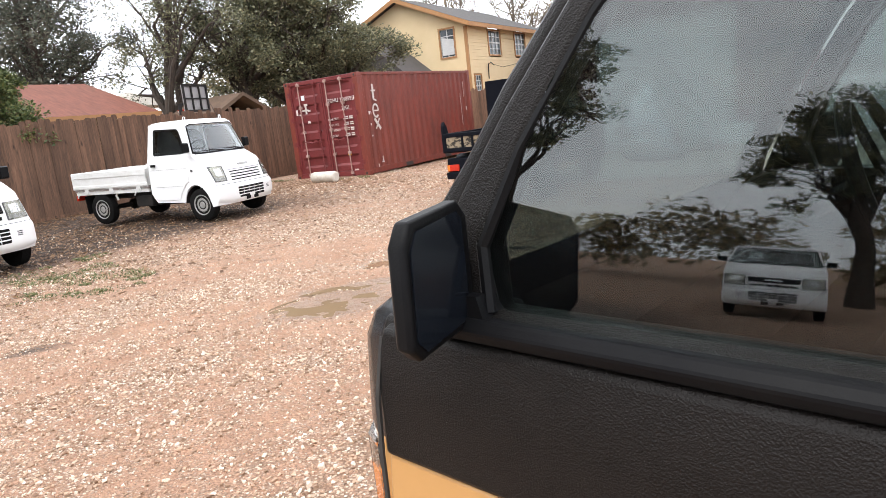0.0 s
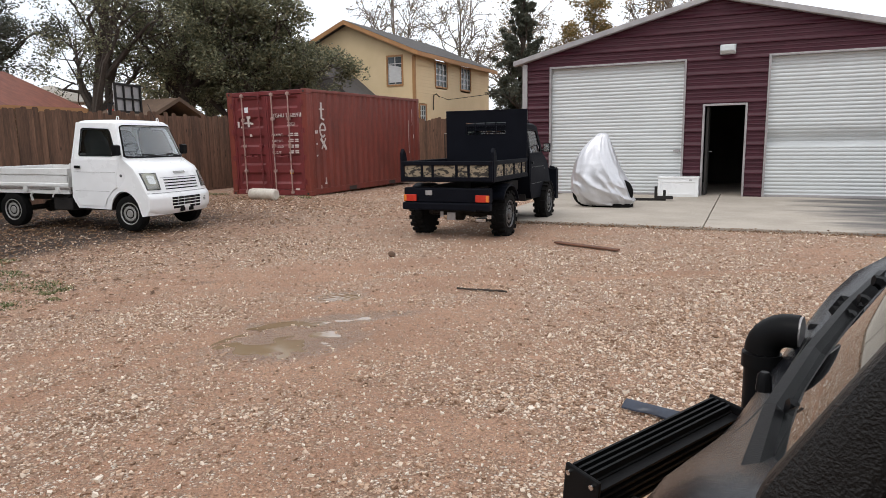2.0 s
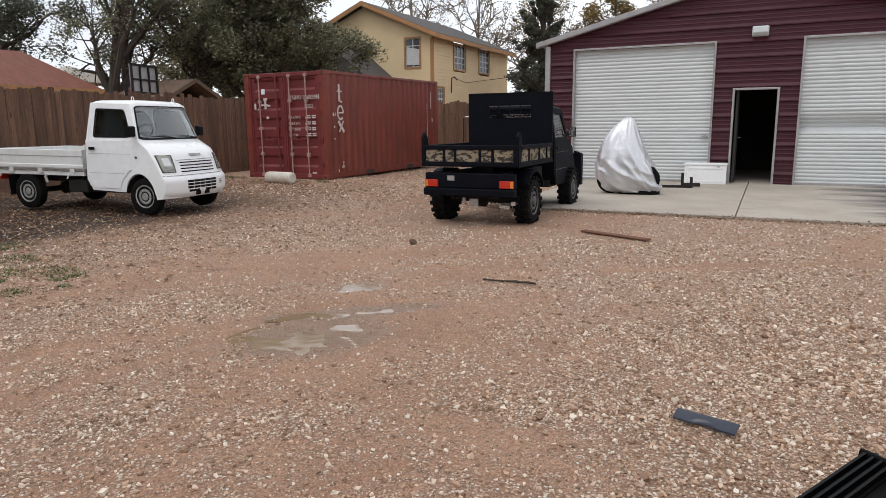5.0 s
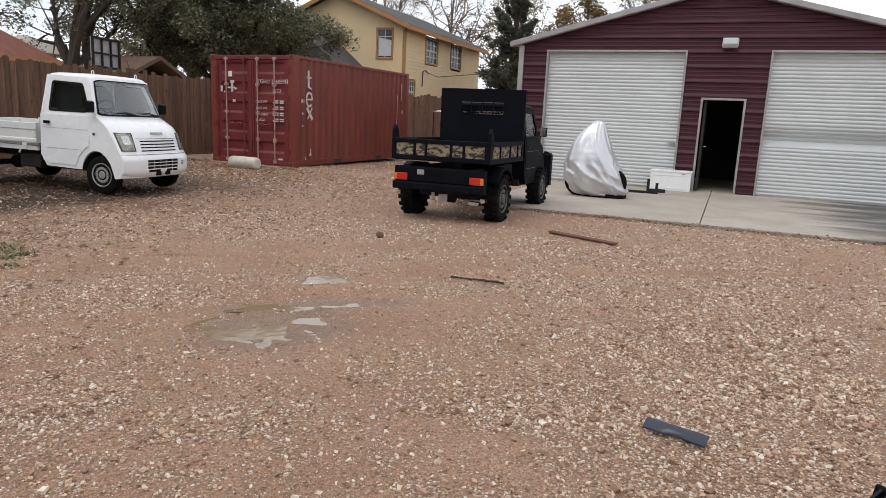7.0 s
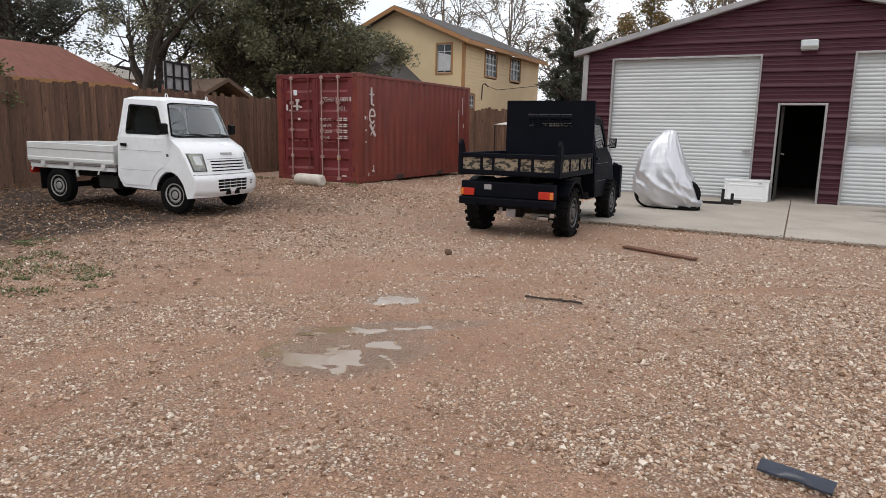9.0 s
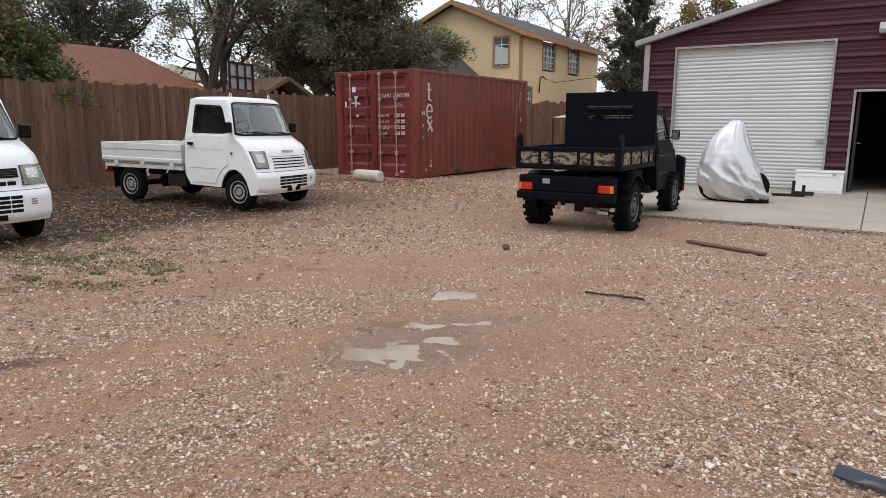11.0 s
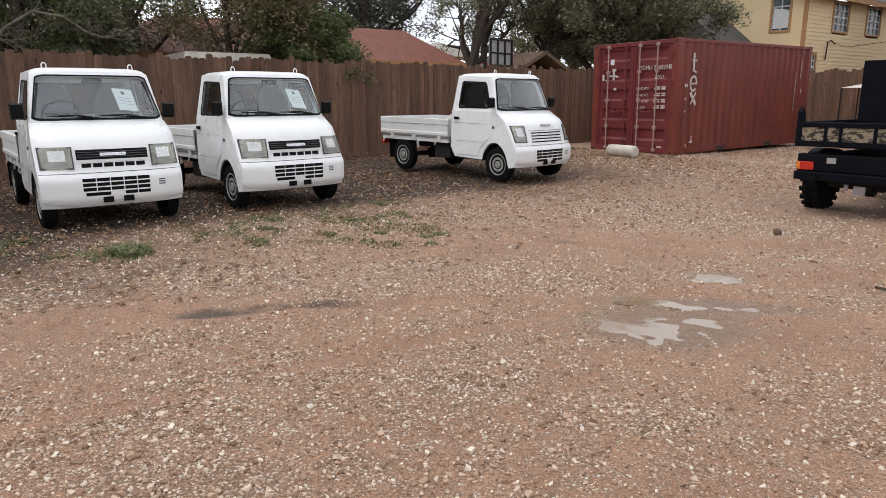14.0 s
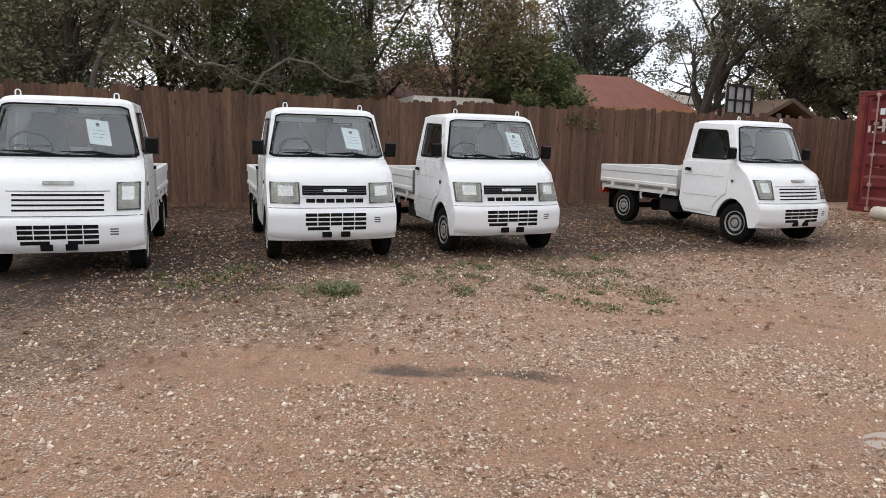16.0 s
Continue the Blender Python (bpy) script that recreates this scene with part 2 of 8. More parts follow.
def leafmat(name, c1, c2, c3):
    """Leaf colours that change from clump to clump and leaf to leaf."""
    m = bpy.data.materials.new(name)
    m.use_nodes = True
    nt = m.node_tree
    b = nt.nodes["Principled BSDF"]
    g = nt.nodes.new("ShaderNodeNewGeometry")
    ramp = nt.nodes.new("ShaderNodeValToRGB")
    e = ramp.color_ramp.elements
    e[0].position, e[0].color = 0.0, (*c1, 1)
    e[1].position, e[1].color = 1.0, (*c3, 1)
    mid = e.new(0.6)
    mid.color = (*c2, 1)
    link(nt, g.outputs["Random Per Island"], ramp.inputs["Fac"])
    link(nt, ramp.outputs["Color"], b.inputs["Base Color"])
    b.inputs["Roughness"].default_value = 0.55
    tr = nt.nodes.new("ShaderNodeBsdfTranslucent")
    link(nt, ramp.outputs["Color"], tr.inputs["Color"])
    ms = nt.nodes.new("ShaderNodeMixShader")
    ms.inputs["Fac"].default_value = 0.25
    link(nt, b.outputs["BSDF"], ms.inputs[1])
    link(nt, tr.outputs["BSDF"], ms.inputs[2])
    link(nt, ms.outputs["Shader"], nt.nodes["Material Output"].inputs["Surface"])
    return m


OAKLEAF = leafmat("oak_leaves", (0.070, 0.075, 0.042), (0.155, 0.158, 0.088), (0.30, 0.275, 0.155))
BROWNLEAF = leafmat("brown_leaves", (0.105, 0.088, 0.046), (0.215, 0.17, 0.088), (0.36, 0.26, 0.135))
GREENLEAF = leafmat("green_leaves", (0.055, 0.08, 0.028), (0.11, 0.145, 0.05), (0.22, 0.22, 0.07))
GOLDLEAF = leafmat("gold_leaves", (0.14, 0.115, 0.045), (0.23, 0.165, 0.06), (0.34, 0.19, 0.05))
CEDARLEAF = leafmat("cedar_leaves", (0.045, 0.052, 0.038), (0.08, 0.088, 0.06), (0.14, 0.13, 0.09))
GRASSLEAF = leafmat("grass_blades", (0.075, 0.095, 0.034), (0.15, 0.168, 0.06), (0.30, 0.26, 0.13))
LITTER = leafmat("dead_leaves", (0.12, 0.055, 0.025), (0.22, 0.115, 0.052), (0.36, 0.215, 0.115))
STONE = leafmat("gravel_stones", (0.28, 0.165, 0.10), (0.67, 0.46, 0.32), (0.95, 0.86, 0.74))

# ---- building helpers ----
def thing(name, m, label, category, group="", kind=""):
    ob = new(name)
    ob.empty_display_size = 0.2
    ob.matrix_world = m
    return tagged(ob, label, category, group, kind)


def mesh_of(name, bm, material, smooth=False, sharp=35):
    me = bpy.data.meshes.new(name)
    bmesh.ops.recalc_face_normals(bm, faces=bm.faces)
    bm.to_mesh(me)
    bm.free()
    for m in material if isinstance(material, (list, tuple)) else (material,):
        me.materials.append(m)
    if smooth:
        me.shade_smooth()
        me.set_sharp_from_angle(angle=radians(sharp))
    return me


def part(name, bm, material, parent=None, label="", smooth=False, bevel=0.0, seg=2):
    """Links a bmesh as one mesh object under a thing or a part."""
    ob = new(name, mesh_of(name, bm, material, smooth))
    if parent is not None:
        ob.parent = parent
    if label:
        ob["label"] = label
    if bevel:
        md = ob.modifiers.new("edge", "BEVEL")
        md.width, md.segments, md.limit_method, md.angle_limit = bevel, seg, "ANGLE", radians(35)
        md.harden_normals = False
    return ob


def share(name, me, parent, m):
    ob = new(name, me)
    ob.parent = parent
    ob.matrix_basis = m
    return ob


def box(bm, c, s, m=None):
    """A box round c of the full sizes s, turned by m."""
    vs = []
    for dz in (-.5, .5):
        for dy in (-.5, .5):
            for dx in (-.5, .5):
                p = Vector((dx * s[0], dy * s[1], dz * s[2]))
                if m is not None:
                    p = m @ p
                vs.append(bm.verts.new(p + Vector(c)))
    for f in ((0, 2, 3, 1), (4, 5, 7, 6), (0, 1, 5, 4), (2, 6, 7, 3), (0, 4, 6, 2), (1, 3, 7, 5)):
        bm.faces.new([vs[i] for i in f])
    return bm


def span(bm, lo, hi):
    """A box from corner lo to corner hi."""
    return box(bm, [(a + b) / 2 for a, b in zip(lo, hi)], [abs(b - a) for a, b in zip(lo, hi)])


def rotz(a):
    return Matrix.Rotation(radians(a), 3, "Z")


def loft(bm, rings, closed=True, caps=True):
    rows = [[bm.verts.new(p) for p in r] for r in rings]
    n = len(rows[0])
    for a, b in zip(rows, rows[1:]):
        for i in range(n if closed else n - 1):
            j = (i + 1) % n
            bm.faces.new((a[i], a[j], b[j], b[i]))
    if caps and closed:
        bm.faces.new(rows[0][::-1])
        bm.faces.new(rows[-1])
    return bm


def tube(bm, pts, r, seg=8, caps=True):
    """A round bar along points; r is one radius or one for each point."""
    pts = [Vector(p) for p in pts]
    rs = r if isinstance(r, (list, tuple)) else [r] * len(pts)
    rings, side = [], None
    for i, p in enumerate(pts):
        d = (pts[min(i + 1, len(pts) - 1)] - pts[max(i - 1, 0)]).normalized()
        if side is None:
            side = d.orthogonal().normalized()
        side = (side - d * side.dot(d)).normalized()
        up = d.cross(side)
        rings.append([p + (side * math.cos(2 * math.pi * k / seg) + up * math.sin(2 * math.pi * k / seg)) * rs[i] for k in range(seg)])
    return loft(bm, rings, True, caps)


def plate(bm, poly, v):
    """A flat polygon given a thickness v."""
    v = Vector(v)
    a = [bm.verts.new(p) for p in poly]
    b = [bm.verts.new(Vector(p) + v) for p in poly]
    bm.faces.new(a[::-1])
    bm.faces.new(b)
    for i in range(len(a)):
        j = (i + 1) % len(a)
        bm.faces.new((a[i], a[j], b[j], b[i]))
    return bm


def surround(bm, outer, inner, v):
    """A frame between two loops of the same number of points, with thickness v."""
    v = Vector(v)
    loops = [[bm.verts.new(p) for p in outer], [bm.verts.new(p) for p in inner],
             [bm.verts.new(Vector(p) + v) for p in inner], [bm.verts.new(Vector(p) + v) for p in outer]]
    n = len(outer)
    for k in range(4):
        a, b = loops[k], loops[(k + 1) % 4]
        for i in range(n):
            j = (i + 1) % n
            bm.faces.new((a[i], a[j], b[j], b[i]))
    return bm


def lathe(bm, prof, axis_y=True, seg=24, centre=(0, 0, 0)):
    """Turns a profile of (radius, along) round the y axis."""
    c = Vector(centre)
    rings = []
    for r, h in prof:
        rings.append([c + Vector((r * math.cos(2 * math.pi * k / seg), h, r * math.sin(2 * math.pi * k / seg))) for k in range(seg)])
    return loft(bm, rings, True, True)


def pane_slab(bm, lo, hi, v):
    """A thin closed pane between a lower and an upper row of points."""
    v = Vector(v)
    f = [[bm.verts.new(p) for p in r] for r in (lo, hi)]
    b = [[bm.verts.new(Vector(p) + v) for p in r] for r in (lo, hi)]
    n = len(lo)
    for i in range(n - 1):
        bm.faces.new((f[0][i], f[0][i + 1], f[1][i + 1], f[1][i]))
        bm.faces.new((b[0][i], b[1][i], b[1][i + 1], b[0][i + 1]))
        for k in (0, 1):
            bm.faces.new((f[k][i], f[k][i + 1], b[k][i + 1], b[k][i]))
    for i in (0, n - 1):
        bm.faces.new((f[0][i], f[1][i], b[1][i], b[0][i]))
    return bm


def BM():
    return bmesh.new()


def raw(name, verts, faces, material, kind="stuff", label="", category=""):
    me = bpy.data.meshes.new(name)
    me.from_pydata(verts, [], faces)
    me.materials.append(material)
    return tagged(new(name, me), label, category, "", kind)

# ---- ground ----
PUDDLES = [(6.98, -10.05, 0.34, 0.25, 60), (6.55, -8.80, 0.15, 0.12, 40), (6.98, -9.43, 0.40, 0.07, 40)]
# each zone: centre x and y, half length, half width, turn, weight
BARE = [(5.25, -8.35, 1.0, 0.42, 35, 0.8), (6.15, -7.35, 1.0, 0.36, 28, 0.8), (6.0, -5.6, 1.1, 0.7, 60, 0.5), (4.78, -12.95, 0.62, 0.28, 80, 1.1), (8.60, -10.95, 0.34, 0.20, 10, 0.8),
        (6.95, -9.95, 0.75, 0.42, 58, 1.0), (7.75, -9.25, 0.7, 0.30, 40, 0.45), (9.30, -6.75, 0.85, 0.16, 32, 0.8), (8.05, -12.0, 0.5, 0.22, 70, 0.6), (7.2, -8.0, 0.9, 0.3, 35, 0.5)]
GRAVEL = [(9.45, -8.75, 0.9, 0.40, 30, 0.5), (10.4, -7.1, 1.3, 0.7, 20, 0.5), (9.95, -9.55, 0.8, 0.4, 25, 0.5), (8.58, -10.52, 0.26, 0.12, 25, 0.9), (8.98, -10.38, 0.38, 0.16, 15, 0.9),
          (6.20, -12.42, 0.26, 0.09, 72, 1.0), (6.05, -12.12, 0.14, 0.09, 40, 0.9), (8.0, -6.2, 0.9, 0.35, 30, 0.5), (7.6, -11.1, 0.5, 0.3, 50, 0.35), (3.9, -7.4, 1.6, 0.9, 40, 0.3), (6.9, -13.0, 0.6, 0.35, 60, 0.35)]
OILY = [(5.10, -12.10, 0.42, 0.10, 68, 1.1), (5.36, -11.55, 0.40, 0.09, 62, 0.7), (4.35, -14.2, 0.5, 0.25, 70, 0.6), (5.0, -8.75, 0.16, 0.05, 30, 0.7), (6.05, -5.2, 0.5, 0.35, 10, 0.6)]


def smooth(a, b, v):
    u = min(1, max(0, (v - a) / (b - a)))
    return u * u * (3 - 2 * u)


def zone(x, y, spots):
    """Summed weight of soft elliptical zones at a place."""
    total = 0.0
    for px, py, a, b, turn, w in spots:
        if abs(x - px) > 2.2 * a + 0.2 or abs(y - py) > 2.2 * a + 0.2:
            continue
        c, s = math.cos(radians(turn)), math.sin(radians(turn))
        u, v = ((x - px) * c + (y - py) * s) / a, ((y - py) * c - (x - px) * s) / b
        total += w * math.exp(-(u * u + v * v))
    return total


# wheel ruts: points along each, then half width and depth
RUTS = [([(6.15, -13.4), (6.22, -12.4), (6.36, -11.2), (6.44, -10.3), (6.62, -9.5)], 0.075, 0.010), ([(4.60, -13.6), (5.0, -12.4), (5.32, -11.7), (5.85, -10.7), (6.5, -9.9)], 0.10, 0.010),
        ([(8.3, -7.35), (8.72, -7.06), (9.75, -6.42), (10.6, -6.2)], 0.07, 0.012), ([(4.3, -9.1), (5.2, -8.74), (6.6, -7.9), (7.9, -7.5)], 0.06, 0.013), ([(7.6, -13.0), (8.0, -12.0), (8.3, -11.3)], 0.06, 0.010)]


def rut(x, y):
    """Rut strength and depth at a place."""
    k, dz = 0.0, 0.0
    for pts, w, dep in RUTS:
        for (ax, ay), (bx, by) in zip(pts, pts[1:]):
            if not (min(ax, bx) - 0.4 < x < max(ax, bx) + 0.4 and min(ay, by) - 0.4 < y < max(ay, by) + 0.4):
                continue
            L2 = (bx - ax) ** 2 + (by - ay) ** 2
            t = min(1, max(0, ((x - ax) * (bx - ax) + (y - ay) * (by - ay)) / L2))
            d = math.hypot(x - ax - t * (bx - ax), y - ay - t * (by - ay)) + 0.02 * noise.noise((x * 4, y * 4, 1.1))
            e = math.exp(-(d / w) ** 2) - 0.45 * math.exp(-((d - 2.1 * w) / w) ** 2)
            if abs(e) > abs(k):
                k, dz = e, dep * e
    return k, dz


def ground_z(x, y):
    z = 0.085 * math.exp(-(((x + 1.2) / 3.2) ** 2 + ((y + 3.2) / 3.6) ** 2))
    z += 0.05 * math.exp(-(((x + 2.5) / 2.5) ** 2 + ((y - 2.5) / 4.5) ** 2))
    z += 0.018 * noise.noise((x * 0.5, y * 0.5, 3.1)) + 0.012 * noise.noise((x * 1.7, y * 1.7, 7.7)) + 0.007 * noise.noise((x * 5, y * 5, 1.7))
    z -= rut(x, y)[1]
    for px, py, a, b, turn in PUDDLES:
        c, s = math.cos(radians(turn)), math.sin(radians(turn))
        u, v = ((x - px) * c + (y - py) * s) / a, (-(x - px) * s + (y - py) * c) / b
        e = math.exp(-(u * u + v * v) * 0.55)
        z -= e * (0.022 + 0.016 * noise.noise((x * 3.1, y * 3.1, 4.4)) + 0.020 * noise.noise((x * 11, y * 11, 2.4)))
    if x > 4.2 and y > -3.6:
        z = min(z, 0.0)
        z *= 1 - smooth(-3.6, -3.2, y)
    return z - 0.004


def cover(x, y):
    """Share of the ground that loose gravel covers."""
    al, ac = 0.35 * x + 0.94 * y, 0.94 * x - 0.35 * y
    g = 0.50 + 0.26 * noise.noise((x * 0.6, y * 0.6, 12.2)) + 0.24 * noise.noise((x * 1.9, y * 1.9, 3.3)) + 0.30 * noise.noise((x * 5.3, y * 5.3, 6.1))
    g += 0.24 * noise.noise((al * 0.35, ac * 1.7, 8.8))
    g += 0.13 * smooth(7.8, 9.6, x) + 0.6 * zone(x, y, GRAVEL) - 0.5 * zone(x, y, BARE) - 0.4 * max(0, rut(x, y)[0])
    return min(1, max(0, g))


def mould_shade(x, y):
    """Damp leaf mould towards the fence, with tree and truck shade painted into it."""
    v = smooth(4.6, 0.2, x + 1.1 * noise.noise((x * 0.7, y * 0.7, 2.0)) + 0.5 * noise.noise((x * 2.6, y * 2.6, 4.0)))
    v += 0.75 * smooth(-10.8, -14.5, y + 0.7 * noise.noise((x * 0.9, y * 0.9, 5.5))) * smooth(6.2, 3.6, x + 0.6 * noise.noise((x * 1.4, y * 1.4, 9.0)))
    v *= 0.3 + 0.7 * smooth(-0.5, -5.5, y)
    # extra weight that paints the shade under the parked trucks
    v += 0.55 * smooth(2.3, 0.9, x + 0.3 * noise.noise((x * 2, y * 2, 7.0))) * smooth(-3.0, -6.0, y)
    # unseen ground beyond y = -15.6 darkened for its reflection in the door glass
    return min(1.5, v + smooth(-15.6, -18.0, y))


def wet_earth(x, y):
    """Soaked earth round the puddles."""
    w = 0.0
    for px, py, a, b, turn in PUDDLES:
        c, s = math.cos(radians(turn)), math.sin(radians(turn))
        u, v = ((x - px) * c + (y - py) * s) / (a * 1.5), ((y - py) * c - (x - px) * s) / (b * 1.5)
        w += 1.25 * math.exp(-(u * u + v * v) * 0.8)
    return min(1, w)


def damp(x, y):
    """Wet or oil-dark earth."""
    n = 0.75 + 0.8 * noise.noise((x * 3.3, y * 3.3, 6.6)) + 0.5 * noise.noise((x * 9, y * 9, 1.2))
    return min(1, max(0, zone(x, y, OILY) * n))


gx = sorted(set([-400, -150, -60, -30, -16, -10] + [round(-6.5 + 0.1 * i, 2) for i in range(211)] + [round(4.4 + 0.04 * i, 3) for i in range(126)] + [18, 24, 40, 80, 200, 400]))
gy = sorted(set([-400, -150, -60, -30, -22] + [round(-18 + 0.1 * i, 2) for i in range(231)] + [round(-13.4 + 0.04 * i, 3) for i in range(136)] + [8, 12, 20, 40, 100, 400]))
gv, g_cover, g_mould_shade, g_damp, g_wet = [], [], [], [], []
for y in gy:
    for x in gx:
        inside = -16 < x < 17 and -22 < y < 8
        gv.append((x, y, ground_z(x, y) if inside else -0.02))
        g_cover.append(cover(x, y) if inside else 0.4)
        g_mould_shade.append(mould_shade(x, y) if inside else 0.5)
        g_damp.append(damp(x, y) if inside else 0.0)
        g_wet.append(wet_earth(x, y) if inside else 0.0)
nx = len(gx)
gf = [(j * nx + i, j * nx + i + 1, (j + 1) * nx + i + 1, (j + 1) * nx + i) for j in range(len(gy) - 1) for i in range(nx - 1)]


def ground_material():
    m = bpy.data.materials.new("gravel_and_dirt")
    m.use_nodes = True
    nt = m.node_tree
    b = nt.nodes["Principled BSDF"]
    co = nt.nodes.new("ShaderNodeTexCoord")

    def tex(scale, detail=5, rough=0.6):
        n = nt.nodes.new("ShaderNodeTexNoise")
        n.inputs["Scale"].default_value, n.inputs["Detail"].default_value, n.inputs["Roughness"].default_value = scale, detail, rough
        link(nt, co.outputs["Object"], n.inputs["Vector"])
        return n.outputs["Fac"]

    def rng(v, a, b2, lo=0.0, hi=1.0):
        r = nt.nodes.new("ShaderNodeMapRange")
        r.inputs["From Min"].default_value, r.inputs["From Max"].default_value = a, b2
        r.inputs["To Min"].default_value, r.inputs["To Max"].default_value = lo, hi
        link(nt, v, r.inputs["Value"])
        return r.outputs["Result"]

    def calc(op, a, c, d=None):
        x = nt.nodes.new("ShaderNodeMath")
        x.operation = op
        for k, v in enumerate((a, c, d)):
            if v is None:
                continue
            if isinstance(v, (int, float)):
                x.inputs[k].default_value = v
            else:
                link(nt, v, x.inputs[k])
        return x.outputs[0]

    def attr(name):
        x = nt.nodes.new("ShaderNodeAttribute")
        x.attribute_name = name
        return x.outputs["Fac"]

    def mix(f, a, c):
        x = nt.nodes.new("ShaderNodeMix")
        x.data_type = "RGBA"
        link(nt, f, x.inputs["Factor"])
        for k, v in (("A", a), ("B", c)):
            if isinstance(v, tuple):
                x.inputs[k].default_value = (*v, 1)
            else:
                link(nt, v, x.inputs[k])
        return x.outputs["Result"]

    def pebbles(scale, stops, gap):
        """Pebbles of many tones with dark joints between them."""
        vor = nt.nodes.new("ShaderNodeTexVoronoi")
        vor.inputs["Scale"].default_value = scale
        link(nt, co.outputs["Object"], vor.inputs["Vector"])
        ramp = nt.nodes.new("ShaderNodeValToRGB")
        e = ramp.color_ramp.elements
        e[0].position, e[0].color = 0.0, (*stops[0], 1)
        e[1].position, e[1].color = 1.0, (*stops[-1], 1)
        for i, c in enumerate(stops[1:-1]):
            k = e.new((i + 1) / (len(stops) - 1))
            k.color = (*c, 1)
        sep = nt.nodes.new("ShaderNodeSeparateColor")
        link(nt, vor.outputs["Color"], sep.inputs["Color"])
        link(nt, sep.outputs["Red"], ramp.inputs["Fac"])
        return mix(rng(vor.outputs["Distance"], 0.34, 0.58), ramp.outputs["Color"], gap), vor.outputs["Distance"], sep.outputs["Green"]

    # packed dirt: two broad tones, then crumbs
    dirt = mix(rng(tex(1.3), 0.35, 0.65), (0.67, 0.405, 0.266), (0.53, 0.305, 0.196))
    crumb = mix(rng(tex(70, 4, 0.7), 0.34, 0.60), (0.34, 0.185, 0.115), dirt)
    pale, d1, g1 = pebbles(66, ((0.35, 0.215, 0.14), (0.66, 0.445, 0.31), (0.79, 0.60, 0.45), (0.97, 0.90, 0.80)), (0.33, 0.205, 0.136))
    fine, d2, g2 = pebbles(125, ((0.34, 0.20, 0.13), (0.64, 0.43, 0.30), (0.94, 0.84, 0.72)), (0.28, 0.168, 0.11))
    grit = mix(rng(calc("ADD", g2, rng(tex(7, 3), 0.35, 0.7, -0.25, 0.25)), 0.70, 0.84), crumb, fine)
    edge = calc("MULTIPLY_ADD", calc("SUBTRACT", tex(14, 5, 0.7), 0.5), 1.5, attr("gravel"))
    edge = calc("MULTIPLY_ADD", calc("SUBTRACT", g1, 0.5), 0.45, edge)
    col = mix(rng(edge, 0.40, 0.62), grit, pale)
    # leaf mould, brown and crumbly, with pebbles still showing; carries painted shade too
    mould, d3, g3 = pebbles(46, ((0.055, 0.031, 0.022), (0.125, 0.068, 0.043), (0.23, 0.13, 0.082), (0.50, 0.38, 0.285)), (0.048, 0.029, 0.020))
    lit = calc("MULTIPLY_ADD", calc("SUBTRACT", tex(11, 5, 0.7), 0.5), 1.3, attr("mould_shade"))
    col = mix(rng(lit, 0.25, 1.1, 0.0, 0.94), col, mould)
    # near-black tone painting the deep shade beneath the trucks
    col = mix(rng(lit, 1.05, 1.5, 0.0, 0.75), col, (0.042, 0.027, 0.019))
    # oil-dark and rain-wet earth
    wet = rng(calc("MULTIPLY_ADD", calc("SUBTRACT", tex(9, 4), 0.5), 1.1, attr("wet")), 0.28, 0.75)
    col = mix(rng(wet, 0, 1, 0.0, 0.42), col, (0.25, 0.195, 0.148))
    soot = calc("MULTIPLY_ADD", calc("SUBTRACT", tex(26, 5, 0.75), 0.5), 1.6, attr("damp"))
    col = mix(rng(soot, 0.25, 0.95, 0.0, 0.8), col, (0.075, 0.064, 0.056))
    link(nt, col, b.inputs["Base Color"])
    link(nt, rng(wet, 0, 1, 0.88, 0.34), b.inputs["Roughness"])
    bp = nt.nodes.new("ShaderNodeBump")
    bp.inputs["Strength"].default_value, bp.inputs["Distance"].default_value = 1.0, 0.022
    high = calc("MULTIPLY_ADD", tex(70, 4, 0.7), 0.9, calc("SUBTRACT", 1.0, d1))
    link(nt, calc("MULTIPLY_ADD", d2, -0.4, high), bp.inputs["Height"])
    link(nt, bp.outputs["Normal"], b.inputs["Normal"])
    return m


ground = raw("ground", gv, gf, ground_material(), "structure", "tan dirt yard strewn with loose pale gravel", "ground")
ground.data.shade_smooth()
for name, vals in (("gravel", g_cover), ("mould_shade", g_mould_shade), ("damp", g_damp), ("wet", g_wet)):
    layer = ground.data.attributes.new(name, "FLOAT", "POINT")
    layer.data.foreach_set("value", vals)


def water_material():
    m = bpy.data.materials.new("muddy_water")
    m.use_nodes = True
    nt = m.node_tree
    b = nt.nodes["Principled BSDF"]
    b.inputs["Base Color"].default_value = (0.26, 0.175, 0.105, 1)
    b.inputs["Roughness"].default_value = 0.03
    b.inputs["IOR"].default_value = 1.9
    co = nt.nodes.new("ShaderNodeTexCoord")
    n = nt.nodes.new("ShaderNodeTexNoise")
    n.inputs["Scale"].default_value = 16
    link(nt, co.outputs["Object"], n.inputs["Vector"])
    bp = nt.nodes.new("ShaderNodeBump")
    bp.inputs["Strength"].default_value, bp.inputs["Distance"].default_value = 0.10, 0.01
    link(nt, n.outputs["Fac"], bp.inputs["Height"])
    link(nt, bp.outputs["Normal"], b.inputs["Normal"])
    return m


